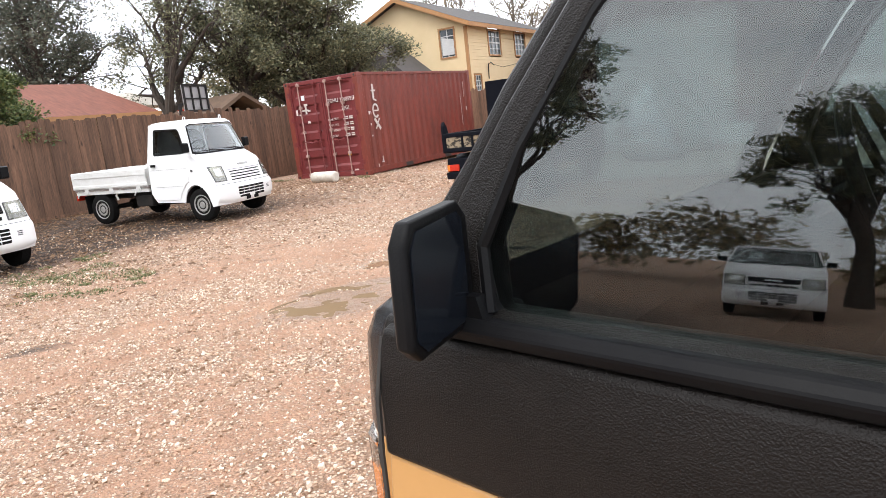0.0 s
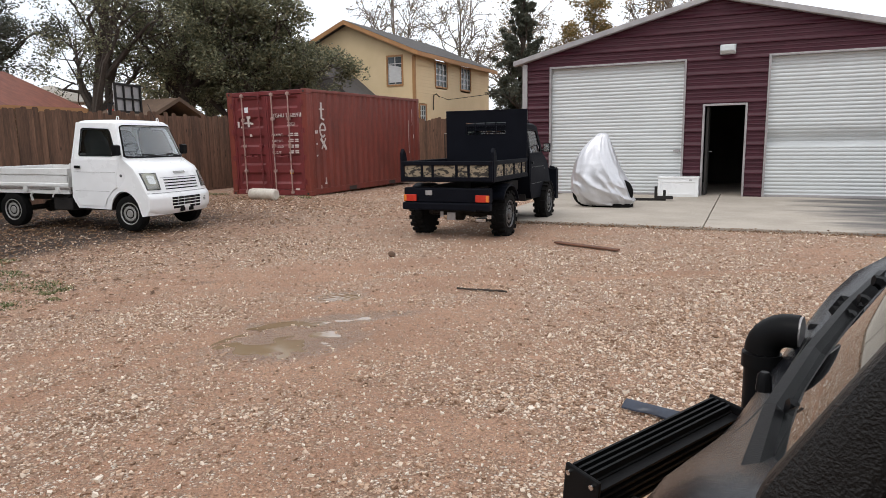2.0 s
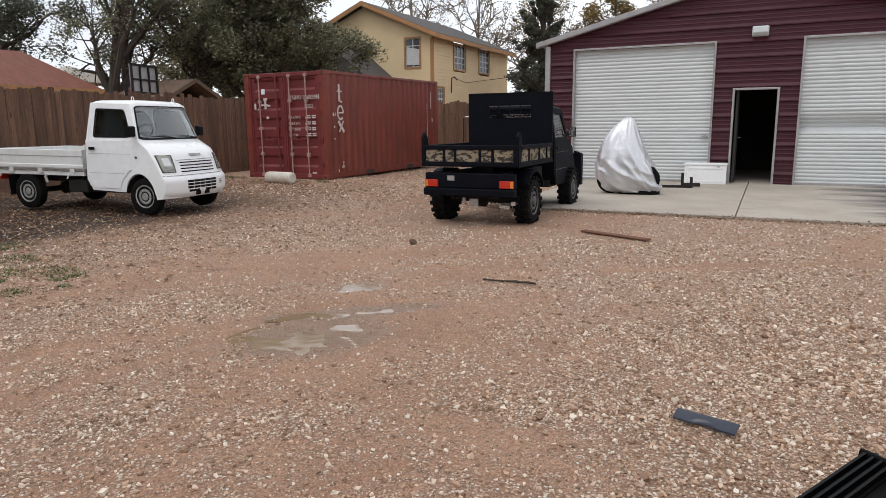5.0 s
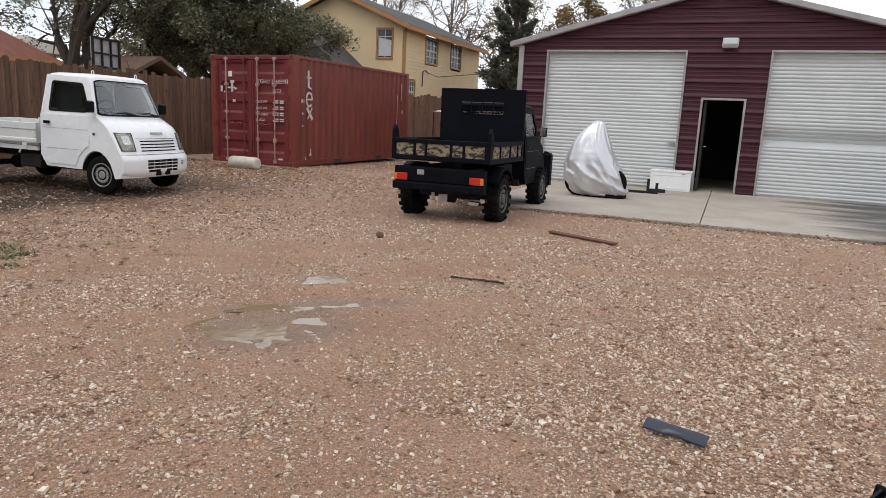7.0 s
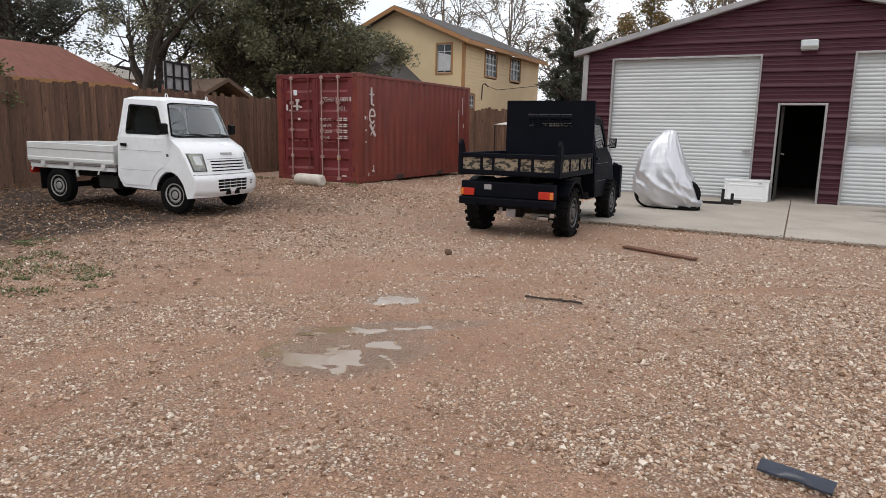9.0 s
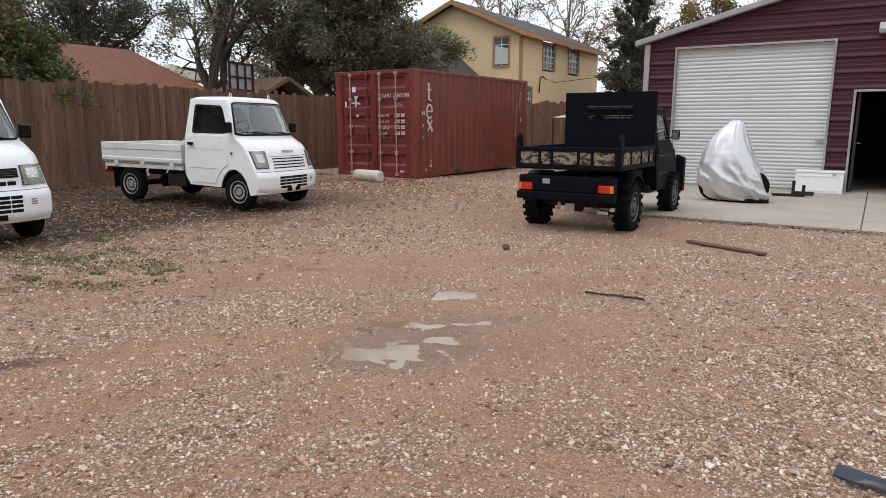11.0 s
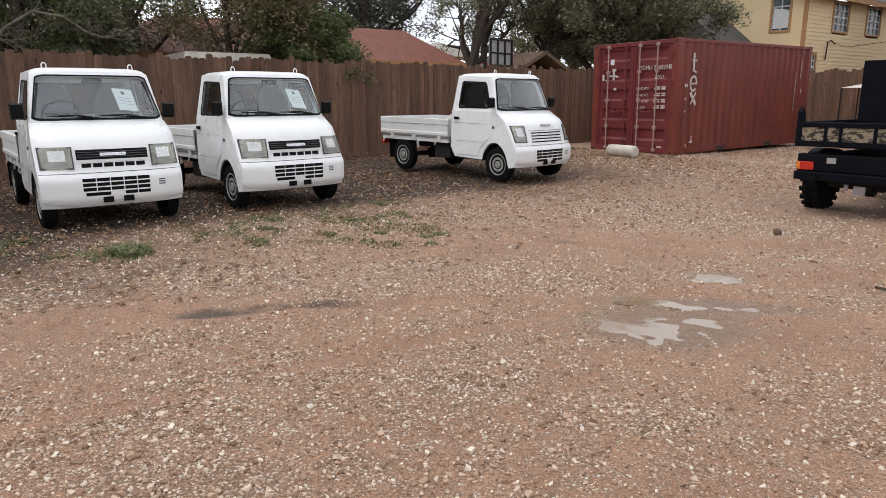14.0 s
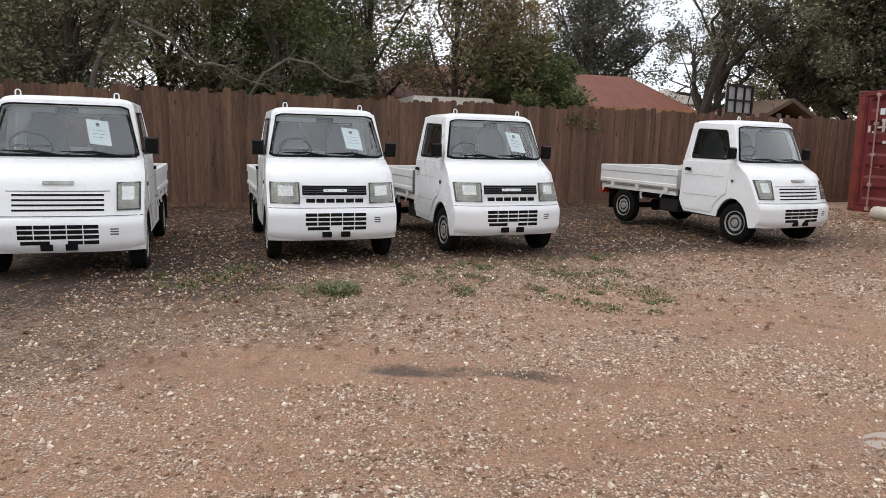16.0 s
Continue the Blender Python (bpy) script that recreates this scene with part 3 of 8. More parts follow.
WATER = water_material()
for i, (px, py, a, b, turn) in enumerate(PUDDLES):
    bm = BM()
    ring = []
    c, s = math.cos(radians(turn)), math.sin(radians(turn))
    for k in range(40):
        t = 2 * math.pi * k / 40
        r = 1.7 + 0.35 * noise.noise((math.cos(t) * 1.5 + i * 5, math.sin(t) * 1.5, 0.3))
        u, v = a * r * math.cos(t), b * r * math.sin(t)
        ring.append(bm.verts.new((px + u * c - v * s, py + u * s + v * c, 0)))
    bm.faces.new(ring)
    ob = part("puddle", bm, WATER)
    ob.location.z = ground_z(px, py) + (0.0105, 0.0095, 0.006)[i]
    tagged(ob, "shallow muddy rain puddle in the dirt yard", "puddle", "puddles in the yard", "structure")

# ---- maroon workshop and its concrete apron ----
WY, WX0, WX1, APEX, EAVE, TOPZ = 2.43, 4.65, 13.25, 8.95, 3.14, 4.24
SLOPE = (TOPZ - EAVE) / (APEX - WX0)


def roof_z(x):
    return TOPZ - abs(x - APEX) * SLOPE


workshop = thing("workshop", pose(0, 0, 0), "maroon sheet-metal workshop with white roller doors and grey trim", "building")
OPEN = [(5.345, 8.34, 2.98), (8.80, 9.61, 2.0), (10.06, 13.12, 2.985)]


def rib_profile():
    """Depth and height of one sheet's ribs, 0.305 m apart."""
    return [(0.0, 0.0), (0.0, 0.055), (-0.008, 0.062), (0.0, 0.085), (0.0, 0.135), (-0.008, 0.142), (0.0, 0.165), (0.0, 0.215), (-0.034, 0.228), (-0.034, 0.248), (0.0, 0.305)]


def wall_strip(bm, x0a, x1a, x0b, x1b, z0, z1, y0, y1):
    a = [bm.verts.new(p) for p in ((x0a, WY + y0, z0), (x1a, WY + y0, z0), (x1b, WY + y1, z1), (x0b, WY + y1, z1))]
    bm.faces.new(a)


bm = BM()
z = 0.0
cuts = []
while z < TOPZ:
    pr = rib_profile()
    for (d0, h0), (d1, h1) in zip(pr, pr[1:]):
        cuts.append((z + h0, d0, z + h1, d1))
    z += 0.305
for z0, d0, z1, d1 in cuts:
    if z0 >= TOPZ:
        continue
    z1 = min(z1, TOPZ)
    zm = (z0 + z1) / 2

    def lim(zz):
        if zz <= EAVE:
            return WX0, WX1
        w = (TOPZ - zz) / SLOPE
        return APEX - w, APEX + w

    (a0, b0), (a1, b1) = lim(z0), lim(z1)
    holes = [(x0, x1) for x0, x1, top in OPEN if zm < top]
    xs = [None] + [v for h in holes for v in h] + [None]
    for k in range(0, len(xs), 2):
        l0 = a0 if xs[k] is None else xs[k]
        l1 = a1 if xs[k] is None else xs[k]
        r0 = b0 if xs[k + 1] is None else xs[k + 1]
        r1 = b1 if xs[k + 1] is None else xs[k + 1]
        wall_strip(bm, l0, r0, l1, r1, z0, z1, d0, d1)
part("wall_sheet", bm, MAROON, workshop, "maroon ribbed metal sheet wall")
bm = BM()
DEPTH = 12.0
span(bm, (WX0, WY + 0.02, 0.0), (WX0 + 0.08, WY + DEPTH, EAVE))
span(bm, (WX1 - 0.08, WY + 0.02, 0.0), (WX1, WY + DEPTH, EAVE))
plate(bm, [(WX0, WY + DEPTH, 0), (WX1, WY + DEPTH, 0), (WX1, WY + DEPTH, EAVE), (APEX, WY + DEPTH, TOPZ), (WX0, WY + DEPTH, EAVE)], (0, 0.08, 0))
part("side_wall", bm, MAROON, workshop)
bm = BM()
for s in (-1, 1):
    e = WX0 - 0.22 if s < 0 else WX1 + 0.22
    plate(bm, [(APEX, WY - 0.14, TOPZ + 0.06), (e, WY - 0.14, roof_z(e) + 0.06), (e, WY + DEPTH, roof_z(e) + 0.06), (APEX, WY + DEPTH, TOPZ + 0.06)], (0, 0, 0.05))
part("roof", bm, TRIM, workshop, "pale grey metal roof")
bm = BM()
for s in (-1, 1):
    e = WX0 - 0.22 if s < 0 else WX1 + 0.22
    plate(bm, [(APEX, WY - 0.16, TOPZ + 0.115), (e, WY - 0.16, roof_z(e) + 0.115), (e, WY - 0.16, roof_z(e) + 0.0), (APEX, WY - 0.16, TOPZ + 0.0)], (0, 0.03, 0))
    plate(bm, [(APEX, WY - 0.13, TOPZ - 0.01), (e, WY - 0.13, roof_z(e) - 0.01), (e, WY - 0.03, roof_z(e) - 0.01), (APEX, WY - 0.03, TOPZ - 0.01)], (0, 0, 0.03))
part("gable_trim", bm, TRIM, workshop, "grey metal gable trim", bevel=0.008)
for x in (WX0 - 0.02, WX1 - 0.10):
    bm = BM()
    span(bm, (x, WY - 0.05, 0.0), (x + 0.12, WY + 0.06, EAVE - 0.02))
    part("corner_trim", bm, TRIM, workshop, bevel=0.006)
bm = BM()
span(bm, (WX0 + 0.1, WY + 0.6, -0.01), (WX1 - 0.1, WY + DEPTH - 0.1, 0.03))
part("shop_floor", bm, CONCRETE, workshop)


def jamb(x0, x1, top, w, name):
    bm = BM()
    span(bm, (x0 - w, WY - 0.05, 0.03), (x0, WY + 0.10, top + w))
    span(bm, (x1, WY - 0.05, 0.03), (x1 + w, WY + 0.10, top + w))
    span(bm, (x0, WY - 0.05, top), (x1, WY + 0.10, top + w))
    return part(name, bm, TRIM, workshop, "grey metal door surround", bevel=0.006)


for x0, x1, top in OPEN:
    jamb(x0, x1, top, 0.045, "door_surround")


def roller(x0, x1, top, dip):
    """A closed roller door of shallow curved slats."""
    bm = BM()
    pitch, rows = 0.0785, []
    z = 0.04
    while z < top + 0.02:
        for k in range(5):
            u = k / 4
            zz = z + pitch * u * 0.93
            rows.append((zz, -0.013 * math.sin(math.pi * u) + dip * math.exp(-((zz - 1.20) / (0.20 if zz > 1.20 else 0.06)) ** 2)))
        z += pitch
    prev = None
    for zz, d in rows:
        cur = [bm.verts.new((x0, WY + 0.075 + d, min(zz, top))), bm.verts.new((x1, WY + 0.075 + d, min(zz, top)))]
        if prev:
            bm.faces.new((prev[0], prev[1], cur[1], cur[0]))
        prev = cur
    door = part("roller_door", bm, SLATS, workshop, "closed white slatted roller door")
    bm = BM()
    span(bm, (x0 + 0.01, WY + 0.03, 0.032), (x1 - 0.01, WY + 0.10, 0.085))
    part("bottom_bar", bm, TRIM, door, bevel=0.004)
    return door


d1 = roller(5.345, 8.34, 2.98, 0)
d2 = roller(10.06, 13.12, 2.985, 0.15)
for d, x in ((d1, 8.24), (d2, 12.98)):
    bm = BM()
    span(bm, (x - 0.075, WY + 0.018, 1.02), (x + 0.075, WY + 0.055, 1.06))
    span(bm, (x - 0.03, WY + 0.012, 1.0), (x + 0.03, WY + 0.05, 1.08))
    part("latch", bm, TRIM, d, "grey metal latch", bevel=0.004)
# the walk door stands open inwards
# the leaf takes the same near-black colour as the shaded opening
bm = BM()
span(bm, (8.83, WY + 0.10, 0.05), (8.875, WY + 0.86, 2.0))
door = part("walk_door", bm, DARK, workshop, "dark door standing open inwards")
bm = BM()
tube(bm, [(8.88, WY + 0.8, 1.0), (8.94, WY + 0.8, 1.0)], 0.012)
tube(bm, [(8.94, WY + 0.8, 1.0), (8.94, WY + 0.69, 1.0)], 0.011)
part("door_handle", bm, CHROME, door)
# wall lamp over the walk door
bm = BM()
span(bm, (9.06, WY - 0.05, 3.07), (9.36, WY - 0.026, 3.28))
lampbox = part("wall_lamp_back", bm, TRIM, workshop, bevel=0.008)
bm = BM()
loft(bm, [[(9.05, WY - 0.05, 3.09), (9.37, WY - 0.05, 3.09), (9.37, WY - 0.05, 3.27), (9.05, WY - 0.05, 3.27)],
          [(9.07, WY - 0.16, 3.14), (9.35, WY - 0.16, 3.14), (9.35, WY - 0.19, 3.26), (9.07, WY - 0.19, 3.26)]])
part("wall_lamp_lens", bm, PAPER, workshop, "frosted white wall lamp lens", bevel=0.012)
# near-black sheet added to stand in for the shade behind the open door
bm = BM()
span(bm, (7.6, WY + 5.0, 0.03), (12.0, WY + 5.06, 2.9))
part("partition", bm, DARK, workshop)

def stained_concrete():
    """The apron's concrete with dark tyre and oil streaks before the second roller door."""
    m = CONCRETE.copy()
    m.name = "stained_concrete"
    nt = m.node_tree
    b = nt.nodes["Principled BSDF"]
    old = b.inputs["Base Color"].links[0].from_socket
    co = nt.nodes.new("ShaderNodeTexCoord")
    mp = nt.nodes.new("ShaderNodeMapping")
    mp.inputs["Scale"].default_value = (0.55, 1.5, 1.0)
    link(nt, co.outputs["Object"], mp.inputs["Vector"])
    n = nt.nodes.new("ShaderNodeTexNoise")
    n.inputs["Scale"].default_value, n.inputs["Detail"].default_value = 1.1, 6
    link(nt, mp.outputs["Vector"], n.inputs["Vector"])
    sp = nt.nodes.new("ShaderNodeSeparateXYZ")
    link(nt, co.outputs["Object"], sp.inputs["Vector"])
    east = nt.nodes.new("ShaderNodeMapRange")
    east.inputs["From Min"].default_value, east.inputs["From Max"].default_value = 9.8, 12.2
    east.inputs["To Min"].default_value, east.inputs["To Max"].default_value = -0.20, 0.26
    link(nt, sp.outputs["X"], east.inputs["Value"])
    add = nt.nodes.new("ShaderNodeMath")
    link(nt, n.outputs["Fac"], add.inputs[0])
    link(nt, east.outputs["Result"], add.inputs[1])
    fac = nt.nodes.new("ShaderNodeMapRange")
    fac.inputs["From Min"].default_value, fac.inputs["From Max"].default_value = 0.45, 0.70
    link(nt, add.outputs[0], fac.inputs["Value"])
    mix = nt.nodes.new("ShaderNodeMix")
    mix.data_type = "RGBA"
    mix.inputs["B"].default_value = (0.085, 0.08, 0.078, 1)
    link(nt, fac.outputs["Result"], mix.inputs["Factor"])
    link(nt, old, mix.inputs["A"])
    link(nt, mix.outputs["Result"], b.inputs["Base Color"])
    return m


STAINED = stained_concrete()
# concrete apron in two slabs with an open joint
apron = thing("apron", pose(0, 0, 0), "pale concrete apron with a control joint and tyre stains", "concrete slab", "", "structure")
bm = BM()
EDGE = -3.27


def slab(bm, x0, x1, y0, y1):
    n = 24
    front = [x0 + (x1 - x0) * i / n for i in range(n + 1)]
    poly = [(x, y0 + 0.012 * noise.noise((x * 3, 0.5, 0.2)), -0.12) for x in front] + [(x1, y1, -0.12), (x0, y1, -0.12)]
    plate(bm, poly, (0, 0, 0.155))


slab(bm, 5.62, 9.172, EDGE, WY + 0.62)
part("slab", bm, CONCRETE, apron, bevel=0.008)
bm = BM()
slab(bm, 9.188, 13.6, EDGE, WY + 0.62)
part("slab", bm, STAINED, apron, bevel=0.008)

# ---- shipping container ----
CL, CW, CH, CZ = 6.06, 2.44, 2.59, 0.045
cont = thing("shipping_container", pose(0, 0, CZ, 0.45, -0.25, 0), "rust-red corrugated steel shipping container with white lettering", "container")


def corrugated(bm, y0, y1, z0, z1, x, d, pitch=0.278):
    n = int((y1 - y0) / pitch)
    p = (y1 - y0) / n
    prof = []
    for i in range(n):
        b = y0 + i * p
        prof += [(b, 0), (b + p * 0.26, 0), (b + p * 0.5, d), (b + p * 0.76, d)]
    prof.append((y1, 0))
    a = [bm.verts.new((x + dd, yy, z0)) for yy, dd in prof]
    c = [bm.verts.new((x + dd, yy, z1)) for yy, dd in prof]
    for i in range(len(prof) - 1):
        bm.faces.new((a[i], a[i + 1], c[i + 1], c[i]))


for x, d, nm in ((-0.010, -0.046, "side_wall"), (-CW + 0.010, 0.046, "side_wall")):
    bm = BM()
    corrugated(bm, 0.16, CL - 0.16, 0.16, CH - 0.06, x, d)
    part(nm, bm, RED_OX, cont)
for x in (-0.16, -CW):
    for y in (0.0, CL - 0.16):
        bm = BM()
        span(bm, (x, y, 0.118), (x + 0.16, y + 0.16, CH - 0.118))
        part("corner_post", bm, RED_OX, cont, bevel=0.012)
for x in (-0.162, -CW):
    for y in (0.0, CL - 0.178):
        for z in (0.0, CH - 0.118):
            bm = BM()
            span(bm, (x - 0.002, y - 0.004, z), (x + 0.164, y + 0.18, z + 0.118))
            cc = part("corner_casting", bm, RED_OX, cont, bevel=0.01)
            # dark disc laid on the casting for the shade in its hole
            bm = BM()
            lathe(bm, [(0.0, 0), (0.03, 0), (0.03, 0.003), (0, 0.003)], seg=12, centre=(x + 0.08, y - 0.0075 if y < 1 else y + 0.181, z + 0.06))
            part("casting_hole", bm, DARK, cc)
bm = BM()
for x in (-0.085, -CW + 0.005):
    span(bm, (x, 0.16, 0.02), (x + 0.08, CL - 0.16, 0.165))
    span(bm, (x, 0.16, CH - 0.075), (x + 0.08, CL - 0.16, CH - 0.006))
part("side_rail", bm, RED_OX, cont, bevel=0.006)
# thin dark plates painting the shaded fork pockets
for y in (1.75, 3.95):
    bm = BM()
    span(bm, (-0.002, y, 0.03), (0.002, y + 0.36, 0.13))
    part("fork_pocket", bm, DARK, cont)
bm = BM()
span(bm, (-CW + 0.03, 0.05, CH - 0.05), (-0.03, CL - 0.05, CH - 0.02))
part("roof", bm, RED_OX, cont)
bm = BM()
span(bm, (-CW + 0.1, CL - 0.08, 0.05), (-0.1, CL - 0.03, CH - 0.05))
part("end_wall", bm, RED_OX, cont)
bm = BM()
span(bm, (-CW + 0.16, 0.01, CH - 0.11), (-0.16, 0.12, CH - 0.01))
part("door_header", bm, RED_DOOR, cont, bevel=0.01)
bm = BM()
span(bm, (-CW + 0.16, 0.01, 0.02), (-0.16, 0.12, 0.15))
part("door_sill", bm, RED_DOOR, cont, bevel=0.01)
for side, x0, x1 in ((0, -CW + 0.165, -CW / 2 - 0.006), (1, -CW / 2 + 0.006, -0.165)):
    # pressed door leaf: five recessed horizontal troughs
    bm = BM()
    z0, z1 = 0.16, CH - 0.12
    prof = []
    n = 5
    h = (z1 - z0) / n
    for i in range(n):
        b = z0 + i * h
        prof += [(b, 0.0), (b + h * 0.30, 0.0), (b + h * 0.42, 0.045), (b + h * 0.80, 0.045), (b + h * 0.92, 0.0)]
    prof.append((z1, 0.0))
    mx = 0.12
    rows = []
    for zz, d in prof:
        rows.append([bm.verts.new((x, 0.035 + dd, zz)) for x, dd in ((x0, 0), (x0 + mx, 0), (x0 + mx + 0.03, d), (x1 - mx - 0.03, d), (x1 - mx, 0), (x1, 0))])
    for a, b in zip(rows, rows[1:]):
        for i in range(5):
            bm.faces.new((a[i], a[i + 1], b[i + 1], b[i]))
    leaf = part("door", bm, RED_DOOR, cont, "red pressed-steel container door")
    bm = BM()
    span(bm, (x0, 0.01, z0), (x0 + 0.05, 0.033, z1))
    span(bm, (x1 - 0.05, 0.01, z0), (x1, 0.033, z1))
    part("door_edge", bm, RED_DOOR, leaf, bevel=0.005)
    w = x1 - x0
    for fx in ((0.30, 0.80) if side == 0 else (0.17, 0.64)):
        rx = x0 + w * fx
        bm = BM()
        tube(bm, [(rx, -0.012, 0.08), (rx, -0.012, CH - 0.05)], 0.017, 10)
        for zz in (0.10, 0.62, 1.25, 1.9, CH - 0.1):
            span(bm, (rx - 0.045, -0.03, zz - 0.035), (rx + 0.045, 0.03, zz + 0.035))
        part("lock_rod", bm, RUSTROD if not (side == 0 and fx > 0.5) else RED_DOOR, leaf, "worn pale locking rod", bevel=0.006)
        bm = BM()
        s = -1 if fx > 0.5 else 1
        tube(bm, [(rx, -0.035, 1.0), (rx + s * 0.22, -0.035, 0.97), (rx + s * 0.42, -0.03, 0.97)], 0.012, 6)
        box(bm, (rx + s * 0.36, -0.02, 0.98), (0.10, 0.03, 0.09))
        part("rod_handle", bm, RED_DOOR, leaf)
    for zz in (0.35, 0.95, 1.6, 2.25):
        bm = BM()
        hx = x0 - 0.02 if side == 0 else x1 + 0.02
        box(bm, (hx, 0.0, zz), (0.11, 0.03, 0.12))
        tube(bm, [(hx, -0.016, zz - 0.07), (hx, -0.016, zz + 0.07)], 0.014, 8)
        part("hinge", bm, RED_DOOR, leaf)


def lettering(body, size, m, material, parent, name="lettering", extrude=0.001, sx=1.0):
    cu = bpy.data.curves.new(name, "FONT")
    cu.body, cu.size, cu.extrude = body, size, extrude
    tmp = bpy.data.objects.new(name, cu)
    scene.collection.objects.link(tmp)
    dg = bpy.context.evaluated_depsgraph_get()
    me = bpy.data.meshes.new_from_object(tmp.evaluated_get(dg))
    bpy.data.objects.remove(tmp)
    me.materials.clear()
    me.materials.append(material)
    ob = new(name, me)
    ob.parent = parent
    ob.matrix_basis = m @ Matrix.Diagonal((sx, 1, 1, 1))
    return ob


def on_door(x, z):
    return pose(x, 0.028, z, 90, 0, 0)


for s, x, z, size in (("TGHU", -1.06, 1.93, 0.14), ("256859", -0.66, 1.93, 0.14), ("22G1", -0.63, 1.72, 0.13),
                      ("MAX.WT.", -1.12, 1.475, 0.095), ("TARE WT.", -1.12, 1.33, 0.085), ("PAYLOAD", -1.12, 1.19, 0.085), ("CU.CAP.", -1.12, 1.05, 0.085)):
    lettering(s, size, on_door(x, z), LETTER, cont, sx=0.92)
for z in (1.475, 1.33, 1.19, 1.05):
    bm = BM()
    for k in range(2):
        zz = z + 0.045 * k
        span(bm, (-0.62 + 0.03 * k, 0.026, zz), (-0.46, 0.028, zz + 0.03))
        span(bm, (-0.42, 0.026, zz), (-0.31, 0.028, zz + 0.03))
    part("data_bars", bm, LETTER, cont)
bm = BM()
span(bm, (-0.20, 0.004, 1.93), (-0.175, 0.008, 2.03))
span(bm, (-0.24, 0.004, 1.93), (-0.225, 0.008, 2.03))
part("check_mark", bm, LETTER, cont)
for x, z, w, h, mt in ((-0.62, 0.55, 0.11, 0.09, YELLOWP), (-0.47, 0.13, 0.12, 0.06, LETTER), (-1.80, 1.48, 0.08, 0.06, LETTER), (-1.92, 2.08, 0.11, 0.13, PAPER)):
    bm = BM()
    span(bm, (x, 0.024, z), (x + w, 0.028, z + h))
    part("decal", bm, mt, cont)
# peeling white mark on the other leaf
bm = BM()
for a, b, c, d in ((-2.16, 1.72, -2.10, 1.86), (-2.06, 1.70, -2.02, 1.74), (-1.95, 1.80, -1.72, 1.84), (-1.84, 1.72, -1.78, 1.95), (-1.86, 1.93, -1.74, 1.99), (-1.74, 1.78, -1.66, 1.82)):
    span(bm, (a, 0.020, b), (c, 0.024, d))
part("peeling_mark", bm, LETTER, cont)
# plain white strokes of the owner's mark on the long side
bm = BM()


def stroke(bm, y0, z0, y1, z1, w):
    a, b = (Vector((0, 0.62 + (y - 0.64) * 0.72, 2.28 - (2.36 - z) * 0.72)) for y, z in ((y0, z0), (y1, z1)))
    w *= 0.8
    d = (b - a).normalized()
    s = Vector((0, -d.z, d.y)) * w / 2
    plate(bm, [Vector((-0.008, 0, 0)) + p for p in (a - s, a + s, b + s, b - s)], (0.006, 0, 0))


stroke(bm, 0.62, 2.36, 0.62, 1.80, 0.085)
stroke(bm, 0.50, 2.13, 0.78, 2.13, 0.045)
stroke(bm, 0.63, 1.82, 0.78, 1.77, 0.05)
ring = [(0.66 + 0.17 * math.cos(t), 1.42 + 0.23 * math.sin(t)) for t in [radians(a) for a in range(0, 316, 35)]]
for (a, b), (c, d) in zip(ring, ring[1:]):
    stroke(bm, a, b, c, d, 0.062)
stroke(bm, 0.50, 1.42, 0.83, 1.42, 0.045)
stroke(bm, 0.52, 1.14, 0.84, 0.76, 0.10)
stroke(bm, 0.82, 1.14, 0.56, 0.78, 0.05)
part("owner_mark", bm, LETTER, cont, "plain white painted strokes")
bm = BM()
for y, z, w, h in ((0.31, 1.52, 0.05, 0.08), (0.40, 1.52, 0.02, 0.08), (0.34, 1.24, 0.04, 0.05), (0.34, 0.96, 0.04, 0.04), (0.62, 0.26, 0.10, 0.035), (0.67, 0.30, 0.03, 0.12), (0.46, 0.16, 0.03, 0.08), (5.62, 1.35, 0.05, 0.12), (5.55, 1.75, 0.014, 0.5), (5.30, 0.9, 0.012, 1.0)):
    bm = BM()
    span(bm, (-0.008, y, z), (-0.002, y + w, z + h))
    part("paint_mark", bm, LETTER, cont)

# ---- white plastic drum lying by the container ----
bm = BM()
prof = [(0.0, -0.40), (0.09, -0.40), (0.125, -0.375), (0.135, -0.33), (0.128, -0.30), (0.135, -0.26), (0.135, 0.26), (0.128, 0.30), (0.135, 0.33), (0.125, 0.375), (0.09, 0.40), (0.0, 0.40)]
lathe(bm, prof, seg=24)
drum = part("white_drum", bm, DIRTYWHITE, smooth=True)
drum.matrix_world = pose(-0.38, -1.32, ground_z(-0.38, -1.32) + 0.128, 0, 0, 83)
tagged(drum, "white plastic drum lying on its side on the gravel", "drum")

# ---- timber fences ----
random.seed(5)
FX = -4.85


def board_mesh(w, h, k):
    bm = BM()
    c = 0.03
    t = 0.018
    poly = [(0, 0, 0), (w, 0, 0), (w, 0, h - c), (w - c, 0, h), (c, 0, h), (0, 0, h - c)]
    plate(bm, poly, (0, t, 0))
    me = mesh_of("fence_board", bm, BOARD)
    return me


BOARDS = [board_mesh(0.1385, 2.16 + 0.02 * k, k) for k in range(5)]


